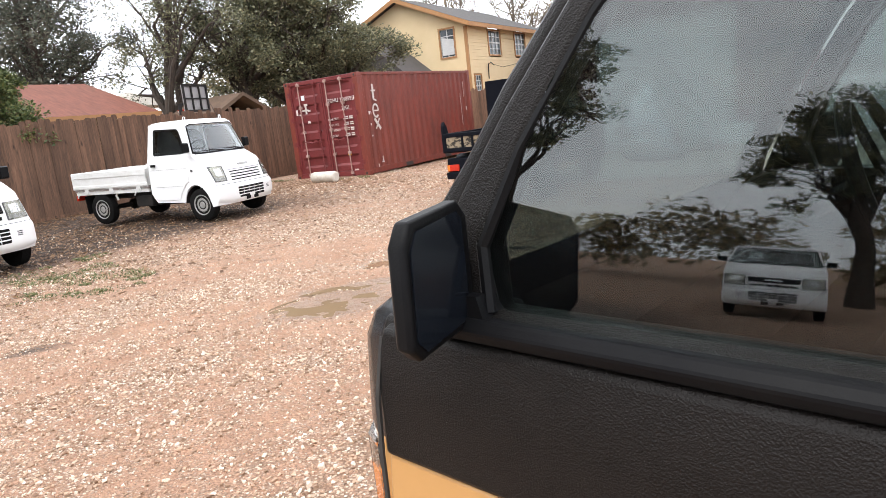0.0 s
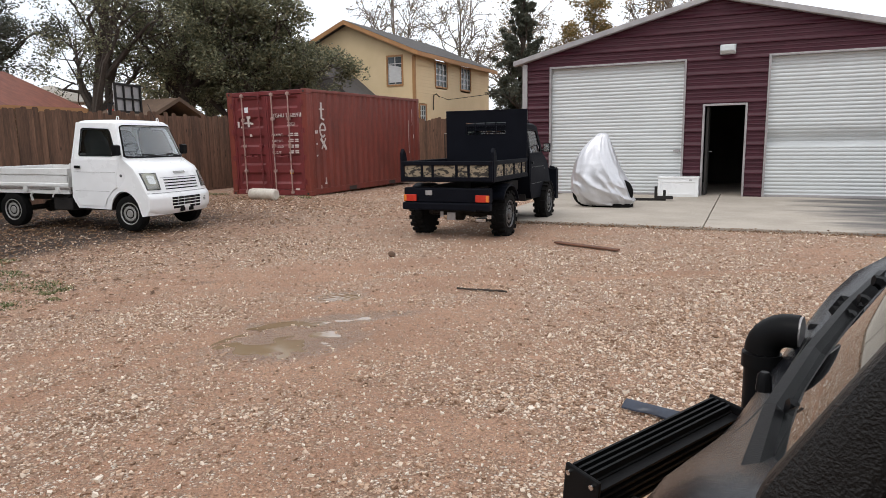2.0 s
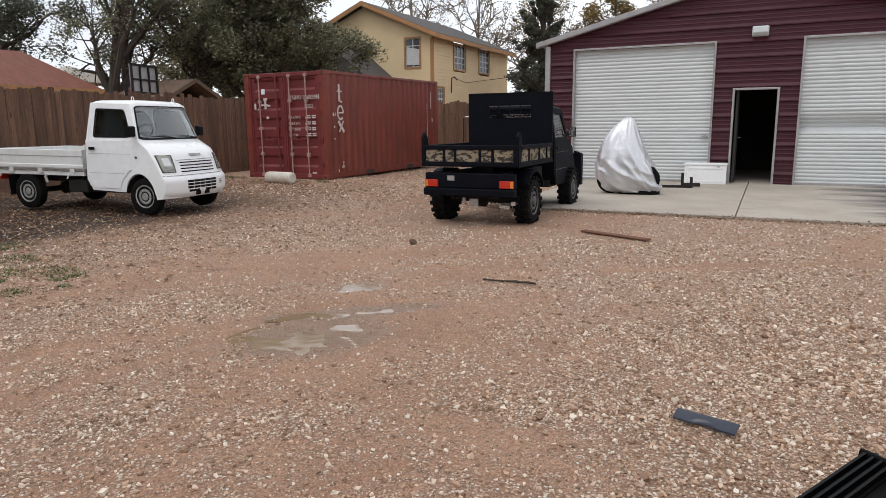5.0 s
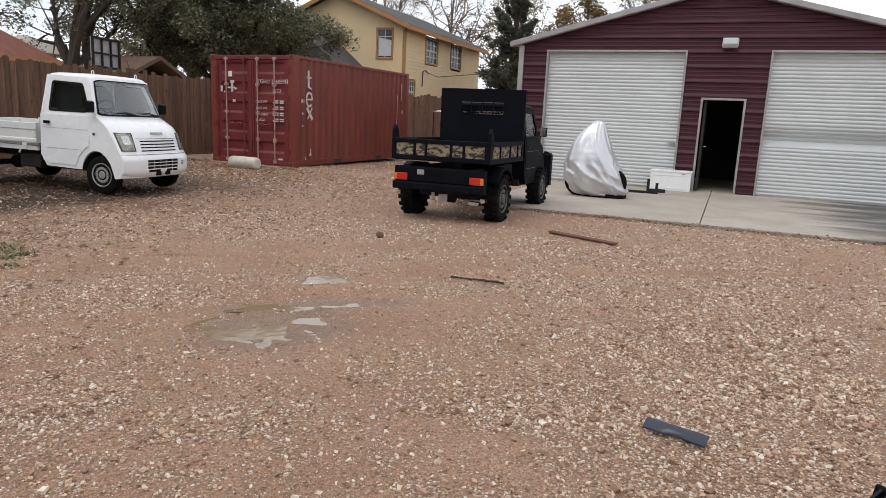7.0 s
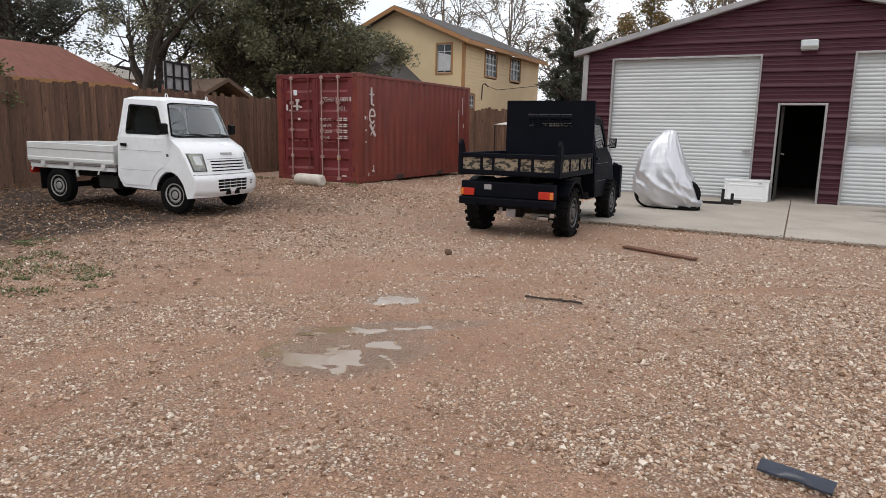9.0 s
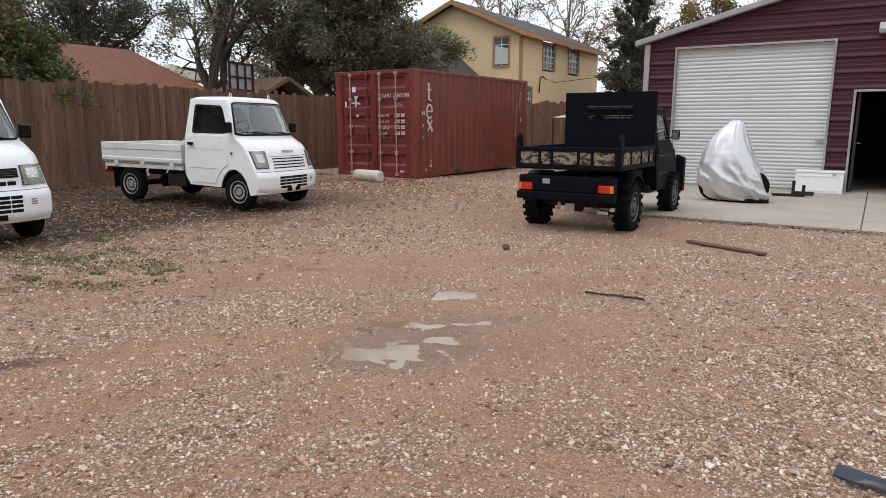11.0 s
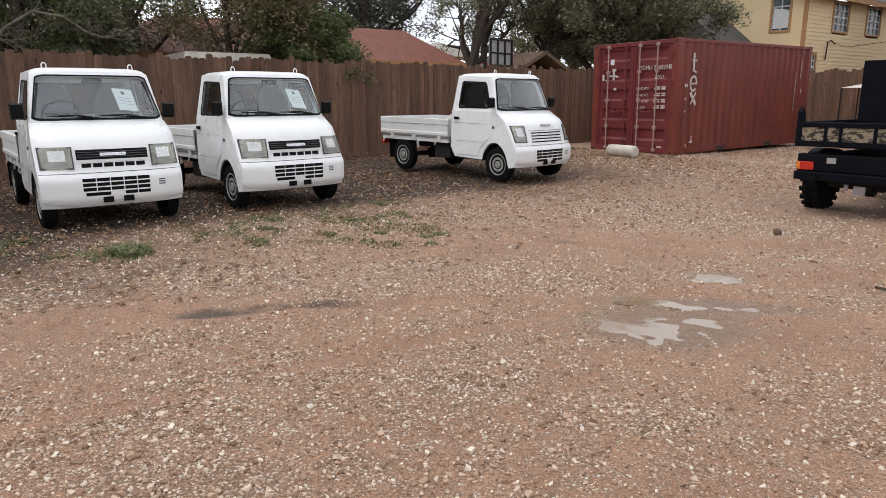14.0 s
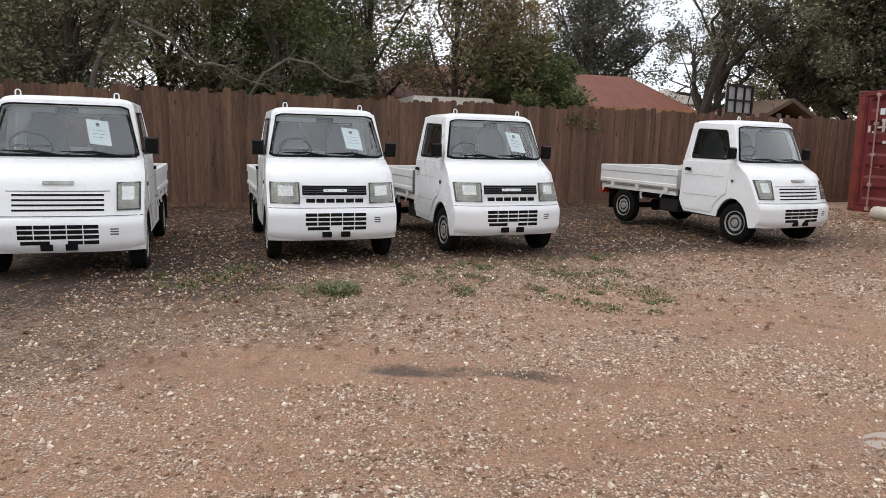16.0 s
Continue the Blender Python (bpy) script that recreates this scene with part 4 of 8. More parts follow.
def fence(label, m, length):
    f = thing("timber_fence", m, label, "fence")
    n = int(length / 0.1375)
    for i in range(n):
        share("fence_board", random.choice(BOARDS), f, pose(i * 0.1375, random.uniform(-0.004, 0.004), random.uniform(-0.03, 0.03), random.uniform(-0.3, 0.3), random.uniform(-0.12, 0.12), 0))
    for z in (0.35, 1.1, 1.85):
        bm = BM()
        span(bm, (0, 0.022, z), (length, 0.062, z + 0.09))
        part("fence_rail", bm, BOARD, f)
    bm = BM()
    span(bm, (0, -0.022, -0.05), (length, -0.004, 0.10))
    part("kick_board", bm, BOARD, f)
    k = 0
    while k * 2.4 < length:
        bm = BM()
        span(bm, (k * 2.4, 0.064, -0.1), (k * 2.4 + 0.09, 0.154, 2.1))
        part("fence_post", bm, BOARD, f)
        k += 1
    return f


fence("weathered brown vertical board fence behind the parked trucks", pose(FX, -21.0, -0.02, 0, 0, 90), 30.6)
fence("greyed board fence closing the yard behind the container", pose(FX, 9.6, -0.02, 0, 0, 0), 9.8)

# ---- yellow two-storey house ----
HX, HY, HE, HR = -6.66, 19.0, 6.05, 7.75
HW, HL = 8.0, 11.2
house = thing("yellow_house", pose(0, 0, 0), "yellow two-storey house with a dark shingle roof and tan trim", "house")
WIN_S = [(-8.25, -7.41, 4.41, 5.85)]
WIN_E = [(21.65, 23.2, 4.46, 5.76), (25.3, 26.85, 4.5, 5.78), (19.55, 20.3, 2.2, 3.3)]


bm = BM()
u0, u1, v0, v1 = WIN_S[0]
surround(bm, [(HX, HY, 0), (HX, HY, HE), (HX - HW / 2, HY, HR), (HX - HW, HY, HE), (HX - HW, HY, 0)],
         [(u1, HY, v0), (u1, HY, v1), ((u0 + u1) / 2, HY, v1), (u0, HY, v1), (u0, HY, v0)], (0, 0.18, 0))
part("gable_wall", bm, STUCCO, house)
bm = BM()
z = 0.0
while z < HE:
    zt = min(z + 0.18, HE)
    holes = [h for h in WIN_E if h[2] < zt and h[3] > z]
    xs = sorted([HY + 0.18] + [v for h in holes for v in h[:2]] + [HY + HL])
    for k in range(0, len(xs) - 1, 2):
        plate(bm, [(HX, xs[k], z), (HX, xs[k + 1], z), (HX - 0.02, xs[k + 1], zt), (HX - 0.02, xs[k], zt)], (-0.12, 0, 0))
    z += 0.18
part("siding_wall", bm, STUCCO, house, "yellow lap siding wall")
bm = BM()
span(bm, (HX - HW, HY + HL - 0.18, 0), (HX - 0.15, HY + HL, HE))
span(bm, (HX - HW, HY + 0.2, 0), (HX - HW + 0.18, HY + HL - 0.2, HE))
part("back_wall", bm, STUCCO, house)
bm = BM()
for s in (-1, 1):
    xe = HX + 0.45 if s > 0 else HX - HW - 0.45
    sl = (HR - HE) / (HW / 2)
    ze = HE - 0.45 * sl
    xm = HX - HW / 2
    plate(bm, [(xm, HY - 0.5, HR + 0.05), (xe, HY - 0.5, ze + 0.05), (xe, HY + HL + 0.4, ze + 0.05), (xm, HY + HL + 0.4, HR + 0.05)], (0, 0, 0.12))
part("roof", bm, SHINGLE, house, "dark grey shingle roof")
bm = BM()
for s in (-1, 1):
    xe = HX + 0.47 if s > 0 else HX - HW - 0.47
    ze = HE - 0.45 * sl
    plate(bm, [(xm, HY - 0.53, HR + 0.15), (xe, HY - 0.53, ze + 0.15), (xe, HY - 0.53, ze - 0.08), (xm, HY - 0.53, HR - 0.08)], (0, 0.05, 0))
    span(bm, (xe - 0.03, HY - 0.5, ze - 0.08), (xe + 0.02, HY + HL + 0.4, ze + 0.14))
span(bm, (HX - 0.12, HY - 0.03, 0), (HX + 0.03, HY + 0.12, HE - 0.2))
part("fascia", bm, TANTRIM, house, "tan fascia and corner boards")


def house_window(place, out, u0, u1, v0, v1, cols, rows):
    w = 0.09
    bm = BM()
    o = Vector(out)
    surround(bm, [Vector(place(u, v)) + o * 0.04 for u, v in ((u0 - w, v0 - w), (u1 + w, v0 - w), (u1 + w, v1 + w), (u0 - w, v1 + w))],
             [Vector(place(u, v)) + o * 0.04 for u, v in ((u0, v0), (u1, v0), (u1, v1), (u0, v1))], o * -0.1)
    win = part("window", bm, TANTRIM, house, "window with white grille bars and tan surround")
    bm = BM()
    plate(bm, [Vector(place(u, v)) - o * 0.06 for u, v in ((u0, v0), (u1, v0), (u1, v1), (u0, v1))], o * -0.012)
    part("pane", bm, HOUSEGLASS, win)
    bm = BM()
    plate(bm, [Vector(place(u, v)) - o * 0.12 for u, v in ((u0, v0), (u1, v0), (u1, v1), (u0, v1))], o * -0.01)
    t = 0.022
    for i in range(cols + 1):
        u = u0 + (u1 - u0) * i / cols
        plate(bm, [Vector(place(u - t, v0)) - o * 0.045, Vector(place(u + t, v0)) - o * 0.045, Vector(place(u + t, v1)) - o * 0.045, Vector(place(u - t, v1)) - o * 0.045], o * 0.03)
    for i in range(rows + 1):
        v = v0 + (v1 - v0) * i / rows
        hh = t * (1.8 if i * 2 == rows else 1)
        plate(bm, [Vector(place(u0, v - hh)) - o * 0.044, Vector(place(u1, v - hh)) - o * 0.044, Vector(place(u1, v + hh)) - o * 0.044, Vector(place(u0, v + hh)) - o * 0.044], o * 0.028)
    part("grille", bm, CURTAIN, win, "white glazing bars")
    return win


for h in WIN_S:
    win = house_window(lambda u, v: (u, HY, v), (0, -1, 0), *h, 2, 4)
    bm = BM()
    plate(bm, [(h[0] + 0.05, HY + 0.03, h[2] + 0.1), (h[1] - 0.05, HY + 0.03, h[2] + 0.1), (h[1] - 0.05, HY + 0.03, h[3] - 0.55), (h[0] + 0.05, HY + 0.03, h[3] - 0.4)], (0, -0.01, 0))
    part("curtain", bm, CURTAIN, win)
for h in WIN_E:
    house_window(lambda u, v: (HX, u, v), (1, 0, 0), *h, 3, 4)
bm = BM()
tube(bm, [(HX + 0.05, 21.2, 3.1), (HX + 0.08, 21.2, 3.9), (HX + 0.1, 21.5, 4.0), (HX + 0.1, 21.9, 3.85)], 0.03, 6)
tube(bm, [(HX + 0.1, 21.7, 3.9), (HX + 1.5, 20, 3.55), (HX + 6, 15, 3.4)], 0.012, 5)
part("service_mast", bm, CHASSIS, house)
# lower dark wing roof against the gable
bm = BM()
plate(bm, [(-8.2, HY - 0.02, 3.2), (-11.5, HY - 0.02, 5.9), (-15.5, HY - 0.02, 5.9), (-15.5, HY - 0.02, 3.2)], (0, -3.0, 0))
part("wing_roof", bm, SHINGLE, house)
bm = BM()
span(bm, (-15.3, HY - 2.9, 0), (-8.5, HY - 0.05, 3.2))
part("wing_wall", bm, STUCCO, house)

# ---- low neighbour house with a rust-red metal roof ----
low = thing("red_roofed_house", pose(0, -0.4, 0), "low house with a rust-red hipped metal roof", "house")
bm = BM()
span(bm, (-19.0, -8.5, 0), (-10.6, 1.9, 2.55))
part("wall", bm, STUCCO, low)
bm = BM()
loft(bm, [[(-19.6, -9.3, 2.55), (-10.0, -9.3, 2.55), (-10.0, 2.3, 2.55), (-19.6, 2.3, 2.55)],
          [(-16.2, -7.0, 3.90), (-13.4, -7.0, 3.90), (-13.4, 1.9, 3.90), (-16.2, 1.9, 3.90)]])
part("roof", bm, RUSTROOF, low, "rust-red metal hip roof")
bm = BM()
for a, b in (((-10.0, -9.3), (-10.0, 2.3)), ((-10.0, 2.3), (-19.6, 2.3))):
    span(bm, (min(a[0], b[0]) - 0.02, min(a[1], b[1]) - 0.02, 2.42), (max(a[0], b[0]) + 0.02, max(a[1], b[1]) + 0.02, 2.57))
part("fascia", bm, TANTRIM, low)
SHEDROOF = surf("brown_shingles", (0.16, 0.10, 0.065), (0.10, 0.065, 0.045), 3, 0.9, fine=0.8, fine_scale=22, bump=0.3, bump_scale=30)
# small shed with a brown shingled gable
shed = thing("garden_shed", pose(0, -1.05, 0), "small shed with a brown gabled roof beyond the fence", "shed")
bm = BM()
span(bm, (-11.5, 4.6, 0), (-9.2, 7.0, 2.25))
part("wall", bm, STUCCO, shed)
bm = BM()
for s in (0, 1):
    y = 4.2 if s == 0 else 7.4
    plate(bm, [(-8.9, 5.8, 2.95), (-8.9, y, 2.15), (-11.8, y, 2.15), (-11.8, 5.8, 2.95)], (0, 0, 0.07))
part("roof", bm, SHEDROOF, shed)
bm = BM()
for y in (4.2, 7.4):
    plate(bm, [(-8.88, 5.8, 3.04), (-8.88, y, 2.24), (-8.88, y, 2.1), (-8.88, 5.8, 2.9)], (-0.04, 0, 0))
part("fascia", bm, SHEDROOF, shed)
# white roofed shelters farther away
for x, y, w, h, rise in ((-16.0, 5.0, 1.6, 3.6, 0.7), (-7.0, -8.0, 1.05, 2.55, 0.30), (0.7, 8.3, 0.6, 2.10, 0.14)):
    q = 0.05 if rise != 0.30 else w * 0.9
    cnp = thing("white_canopy", pose(x, y, 0), "white pitched canopy showing above the fence", "canopy", "canopies beyond the fence")
    bm = BM()
    loft(bm, [[(-w, -w, h - 0.5), (w, -w, h - 0.5), (w, w, h - 0.5), (-w, w, h - 0.5)], [(-q, -q, h - 0.5 + rise), (q, -q, h - 0.5 + rise), (q, q, h - 0.5 + rise), (-q, q, h - 0.5 + rise)]])
    part("canopy_top", bm, DIRTYWHITE, cnp)
    for sx in (-1, 1):
        for sy in (-1, 1):
            bm = BM()
            tube(bm, [(sx * w * 0.95, sy * w * 0.95, 0), (sx * w * 0.95, sy * w * 0.95, h - 0.5)], 0.02, 6)
            part("leg", bm, CHASSIS, cnp)

# ---- basketball hoop seen from behind ----
hoop = thing("basketball_hoop", pose(-7.6, 0.75, 0, 0, 0, 14), "basketball hoop with a framed backboard on a steel pole", "basketball hoop")
bm = BM()
tube(bm, [(0, 0, 0), (0, 0, 2.6)], 0.06, 10)
tube(bm, [(0, 0, 2.55), (-0.15, 0.75, 2.75)], 0.035, 6)
tube(bm, [(0, 0, 2.1), (-0.15, 0.75, 2.4)], 0.035, 6)
part("pole", bm, CHASSIS, hoop)
bm = BM()
span(bm, (-0.02, 0.22, 2.36), (0.02, 1.46, 3.20))
bb = part("backboard", bm, TRIM, hoop, "grey backboard")
bm = BM()
surround(bm, [(0.03, 0.2, 2.34), (0.03, 1.48, 2.34), (0.03, 1.48, 3.22), (0.03, 0.2, 3.22)], [(0.03, 0.27, 2.41), (0.03, 1.41, 2.41), (0.03, 1.41, 3.15), (0.03, 0.27, 3.15)], (0.04, 0, 0))
span(bm, (0.025, 0.62, 2.4), (0.065, 0.67, 3.16))
span(bm, (0.025, 1.03, 2.4), (0.065, 1.08, 3.16))
span(bm, (0.026, 0.27, 2.74), (0.066, 1.41, 2.79))
part("board_frame", bm, CHASSIS, bb, "black steel backboard frame")
bm = BM()
ringp = [(-0.45 + 0.23 * math.cos(a), 0.84 + 0.23 * math.sin(a), 2.45) for a in [2 * math.pi * k / 16 for k in range(17)]]
tube(bm, ringp, 0.012, 5)
rim = part("rim", bm, REDLENS, hoop)
bm = BM()
for k in range(12):
    a = 2 * math.pi * k / 12
    tube(bm, [(-0.45 + 0.22 * math.cos(a), 0.84 + 0.22 * math.sin(a), 2.44), (-0.45 + 0.13 * math.cos(a + 0.3), 0.84 + 0.13 * math.sin(a + 0.3), 2.05)], 0.008, 4)
part("net", bm, LETTER, rim)

# ---- trees ----
def leaf_cloud(verts, faces, c, r, n, size, rng, flat=1.0):
    """n small folded leaves in an uneven shell round c."""
    for _ in range(n):
        d = Vector((rng.gauss(0, 1), rng.gauss(0, 1), rng.gauss(0, 1))).normalized()
        p = Vector(c) + Vector((d.x, d.y, d.z * flat)) * r * (rng.random() ** 0.45)
        a = Vector((rng.gauss(0, 1), rng.gauss(0, 1), rng.gauss(0, 0.6))).normalized()
        b = a.cross(Vector((rng.gauss(0, 1), rng.gauss(0, 1), rng.gauss(0, 1)))).normalized()
        s = size * rng.uniform(0.6, 1.4)
        k = len(verts)
        verts += [p - a * s, p + b * s * 0.45, p + a * s, p - b * s * 0.45]
        faces.append((k, k + 1, k + 2, k + 3))


def tree(name, x, y, h, r, crown, label, leaf, bark=BARK, seed=1, base=0.0, lean=(0, 0), twigs=True, fork=0.3, category="tree", bare=False):
    """A tapered trunk with limbs to each clump of its crown.
    crown: (dx, dy, z, radius, leaves, leaf size) for each clump."""
    rng = random.Random(seed)
    t = thing(name, pose(x, y, base), label, category, "trees beyond the fence")
    bm = BM()
    pts, rs = [], []
    n = 9
    for i in range(n):
        u = i / (n - 1)
        pts.append((lean[0] * u * u + 0.18 * r * 6 * (noise.noise((u * 3, seed, 0.1))), lean[1] * u * u + 0.18 * r * 6 * noise.noise((u * 3, seed, 5.1)), h * u))
        rs.append(r * (1.25 - 0.25 * min(1, u * 8)) * (1 - 0.8 * u) if u < 0.12 else r * (1 - 0.86 * u))
    tube(bm, pts, rs, 9)
    trunk = part("trunk", bm, bark, t, smooth=True)
    bm = BM()
    verts, faces = [], []
    for dx, dy, z, rad, nl, ls in crown:
        c = Vector((dx, dy, z))
        k = max(1, min(n - 2, int(n * min(0.85, max(fork, (z - rad) / h * 0.75)))))
        a = Vector(pts[k])
        rad0 = rs[k] * 0.6
        m1 = a.lerp(c, 0.4) + Vector((rng.uniform(-.2, .2), rng.uniform(-.2, .2), rng.uniform(0.0, 0.35))) * rad
        m2 = a.lerp(c, 0.75) + Vector((rng.uniform(-.25, .25), rng.uniform(-.25, .25), rng.uniform(-.1, .25))) * rad
        tube(bm, [a, m1, m2, c], [rad0, rad0 * 0.7, rad0 * 0.45, rad0 * 0.18], 6)
        nt = 11 if bare else 7
        tw = 2.4 if bare else 1.0
        for _ in range(nt):
            d = Vector((rng.gauss(0, 1), rng.gauss(0, 1), rng.gauss(0.2, 0.8))).normalized()
            s = m1.lerp(c, rng.uniform(0.2, 1.0))
            e = c + d * rad * rng.uniform(0.5, 1.05)
            mid = s.lerp(e, 0.5) + Vector((rng.uniform(-.15, .15), rng.uniform(-.15, .15), rng.uniform(-.1, .2))) * rad
            tube(bm, [s, mid, e], [rad0 * 0.28 * tw, rad0 * 0.17 * tw, rad0 * 0.05 * tw], 4, False)
            sub = 8 if bare else 4
            for _ in range(sub):
                d2 = (d + Vector((rng.gauss(0, .7), rng.gauss(0, .7), rng.gauss(0, .7)))).normalized()
                q = mid.lerp(e, rng.uniform(0.2, 1.0))
                f = q + d2 * rad * rng.uniform(0.25, 0.5)
                tube(bm, [q, q.lerp(f, 0.5) + Vector((0, 0, 0.04 * rad)), f], [rad0 * 0.12 * tw, rad0 * 0.07 * tw, rad0 * 0.03 * tw], 3, False)
                if nl:
                    leaf_cloud(verts, faces, q.lerp(f, 0.7), rad * 0.34, max(1, nl // (nt * sub)), ls, rng, 0.75)
    part("branching", bm, bark, t)
    if verts:
        me = bpy.data.meshes.new("crown")
        me.from_pydata(verts, [], faces)
        me.materials.append(leaf)
        cr = new("crown", me)
        cr.parent = t
    return t


def blobs(seed, n, spread, z0, z1, rad, leaves, size):
    rng = random.Random(seed)
    out = []
    for i in range(n):
        a = rng.uniform(0, 2 * math.pi)
        u = (i + 0.5) / n
        w = spread * math.sin(math.pi * (0.18 + 0.72 * u)) * rng.uniform(0.35, 1.0)
        out.append((math.cos(a) * w, math.sin(a) * w, z0 + (z1 - z0) * u, rad * rng.uniform(0.75, 1.25), leaves, size))
    return out


OAK = "evergreen oak with dense small olive-green leaves"
tree("oak_tree", -9.6, 9.6, 7.8, 0.36, blobs(3, 25, 3.7, 3.1, 7.2, 1.4, 3000, 0.065), OAK, OAKLEAF, seed=3, fork=0.2)
tree("oak_tree", -11.2, 7.2, 8.8, 0.30, blobs(11, 11, 3.0, 4.0, 7.8, 1.4, 1200, 0.056), "open-crowned oak with dark leaning limbs", OAKLEAF, seed=8, lean=(-1.0, 2.0))
tree("oak_tree", -12.5, 4.1, 9.5, 0.26, [(a, b + 0.7, c, d, e, f) for a, b, c, d, e, f in blobs(17, 13, 3.0, 3.6, 8.6, 1.35, 1150, 0.055)], "open-crowned oak with sky between its limbs", OAKLEAF, seed=12, lean=(0.6, 1.5))
tree("oak_tree", -12.9, 5.1, 9.0, 0.20, [(a, b + 0.6, c, d, e, f) for a, b, c, d, e, f in blobs(18, 8, 2.0, 4.6, 9.0, 1.4, 900, 0.055)], "slender oak trunk with thin high foliage", OAKLEAF, seed=13, lean=(-0.3, 0.8))
tree("oak_tree", -21.5, 4.3, 12.0, 0.34, blobs(21, 20, 3.3, 2.6, 9.0, 1.9, 1700, 0.08), OAK, CEDARLEAF, seed=14)
tree("oak_tree", -16.0, 14.0, 11.5, 0.34, blobs(24, 14, 4.0, 4.0, 11.0, 2.0, 1300, 0.09), OAK, OAKLEAF, seed=15)
tree("shrub_tree", -6.5, -5.9, 3.4, 0.08, blobs(27, 15, 1.0, 1.3, 3.5, 0.72, 2300, 0.042), "bushy small tree with green and golden leaves", GREENLEAF, seed=22)
tree("shrub_tree", -7.6, -10.6, 3.4, 0.07, blobs(28, 8, 1.1, 1.6, 3.5, 0.8, 1500, 0.045), "bushy small tree with mixed olive leaves", OAKLEAF, seed=25)
tree("gold_tree", -9.0, -5.6, 5.2, 0.10, blobs(29, 8, 0.9, 3.2, 5.4, 0.8, 1500, 0.045), "slender tree turning gold", GOLDLEAF, seed=23)
yy = -7.5
for i in range(9):
    tree("wood_tree", -7.4 - 2.5 * (i % 3) - 0.5 * (i % 2), yy, 8.0 + (i * 37 % 5) * 0.4, 0.12 + 0.03 * (i % 3), blobs(40 + i, 13, 2.1, 1.4, 6.8, 1.35, 2350, 0.046),
         "woodland tree with brown-green autumn leaves", (BROWNLEAF, OAKLEAF, BROWNLEAF, GREENLEAF, BROWNLEAF)[i % 5], BARK, seed=50 + i)
    yy -= 1.42
# small bare tree whose pale limb droops over the fence
limb_tree = thing("bare_tree", pose(0, 0, 0), "small bare tree with a pale drooping crooked limb", "tree", "trees beyond the fence")
bm = BM()
tube(bm, [(-6.7, -15.9, 0), (-6.55, -15.75, 1.2), (-6.4, -15.4, 2.6), (-6.1, -14.9, 3.55)], [0.075, 0.065, 0.055, 0.045], 8)
part("trunk", bm, PALEBARK, limb_tree, smooth=True)
bm = BM()
rl = random.Random(91)
limb = [(-6.1, -14.9, 3.55), (-6.0, -14.64, 3.47), (-5.95, -14.3, 3.34), (-6.0, -13.99, 3.2), (-6.05, -13.72, 2.95), (-6.0, -13.48, 2.74), (-5.95, -13.2, 2.78), (-5.9, -12.95, 2.72), (-5.95, -12.7, 2.55), (-6.0, -12.45, 2.46), (-6.0, -12.17, 2.42)]
tube(bm, limb, [0.042 - 0.003 * k for k in range(11)], 7)
limb2 = [(-6.3, -12.6, 2.0), (-6.2, -12.2, 2.65), (-6.1, -11.7, 2.98), (-6.0, -11.2, 2.90), (-6.0, -10.8, 2.62), (-5.95, -10.5, 2.55)]
tube(bm, limb2, [0.03, 0.028, 0.024, 0.02, 0.016, 0.01], 6)
for base in limb[2:] + limb2[1:]:
    for _ in range(4):
        d = Vector((rl.uniform(-0.3, 0.5), rl.uniform(-0.2, 1.0), rl.uniform(-0.5, 0.9))).normalized()
        p = Vector(base)
        L = rl.uniform(0.25, 0.7)
        q = p + d * L * 0.5 + Vector((0, 0, rl.uniform(-0.08, 0.08)))
        e = p + d * L + Vector((0, 0, rl.uniform(-0.15, 0.1)))
        tube(bm, [p, q, e], [0.010, 0.007, 0.003], 4, False)
        for _ in range(3):
            d2 = (d + Vector((rl.gauss(0, .6), rl.gauss(0, .6), rl.gauss(0, .6)))).normalized()
            tube(bm, [q.lerp(e, rl.random()), q + d2 * L * 0.6], [0.005, 0.002], 3, False)
part("branching", bm, PALEBARK, limb_tree, "pale crooked limb with bare twigs")
# farther woods as one uneven mass of leaves
fv, ff = [], []
rf = random.Random(15)
for i in range(130):
    x, y = rf.uniform(-27, -17), rf.uniform(-34, -6)
    leaf_cloud(fv, ff, (x, y, rf.uniform(0.5, 7.0) if i % 3 else rf.uniform(0.5, 3.5)), rf.uniform(1.0, 2.0), 420, 0.10, rf, 0.8)
for i in range(90):
    x, y = rf.uniform(-34, -14), rf.uniform(22, 46)
    leaf_cloud(fv, ff, (x, y, rf.uniform(0.5, 6.0)), rf.uniform(1.2, 2.4), 200, 0.2, rf, 0.8)
for i in range(46):
    x, y = rf.uniform(-12, 18), rf.uniform(-38, -31)
    leaf_cloud(fv, ff, (x, y, rf.uniform(0.4, 4.2)), rf.uniform(1.2, 2.2), 170, 0.2, rf, 0.8)
raw("far_woods", fv, ff, BROWNLEAF, "stuff", "dense brown-green woodland beyond the fence", "woods")
tree("bare_tree", -17.0, 36.0, 14.5, 0.22, blobs(61, 12, 3.4, 5.5, 14.5, 2.0, 60, 0.1), "bare grey winter tree", BROWNLEAF, PALEBARK, seed=70, bare=True)
tree("bare_tree", -12.0, 38.0, 14.0, 0.20, blobs(62, 12, 3.2, 5.5, 14.0, 2.0, 60, 0.1), "bare grey winter tree", BROWNLEAF, PALEBARK, seed=71, bare=True)
tree("bare_tree", -6.5, 37.0, 11.5, 0.20, blobs(63, 12, 2.8, 4.0, 11.5, 1.8, 300, 0.1), "thin winter tree with few leaves", BROWNLEAF, PALEBARK, seed=72, bare=True)
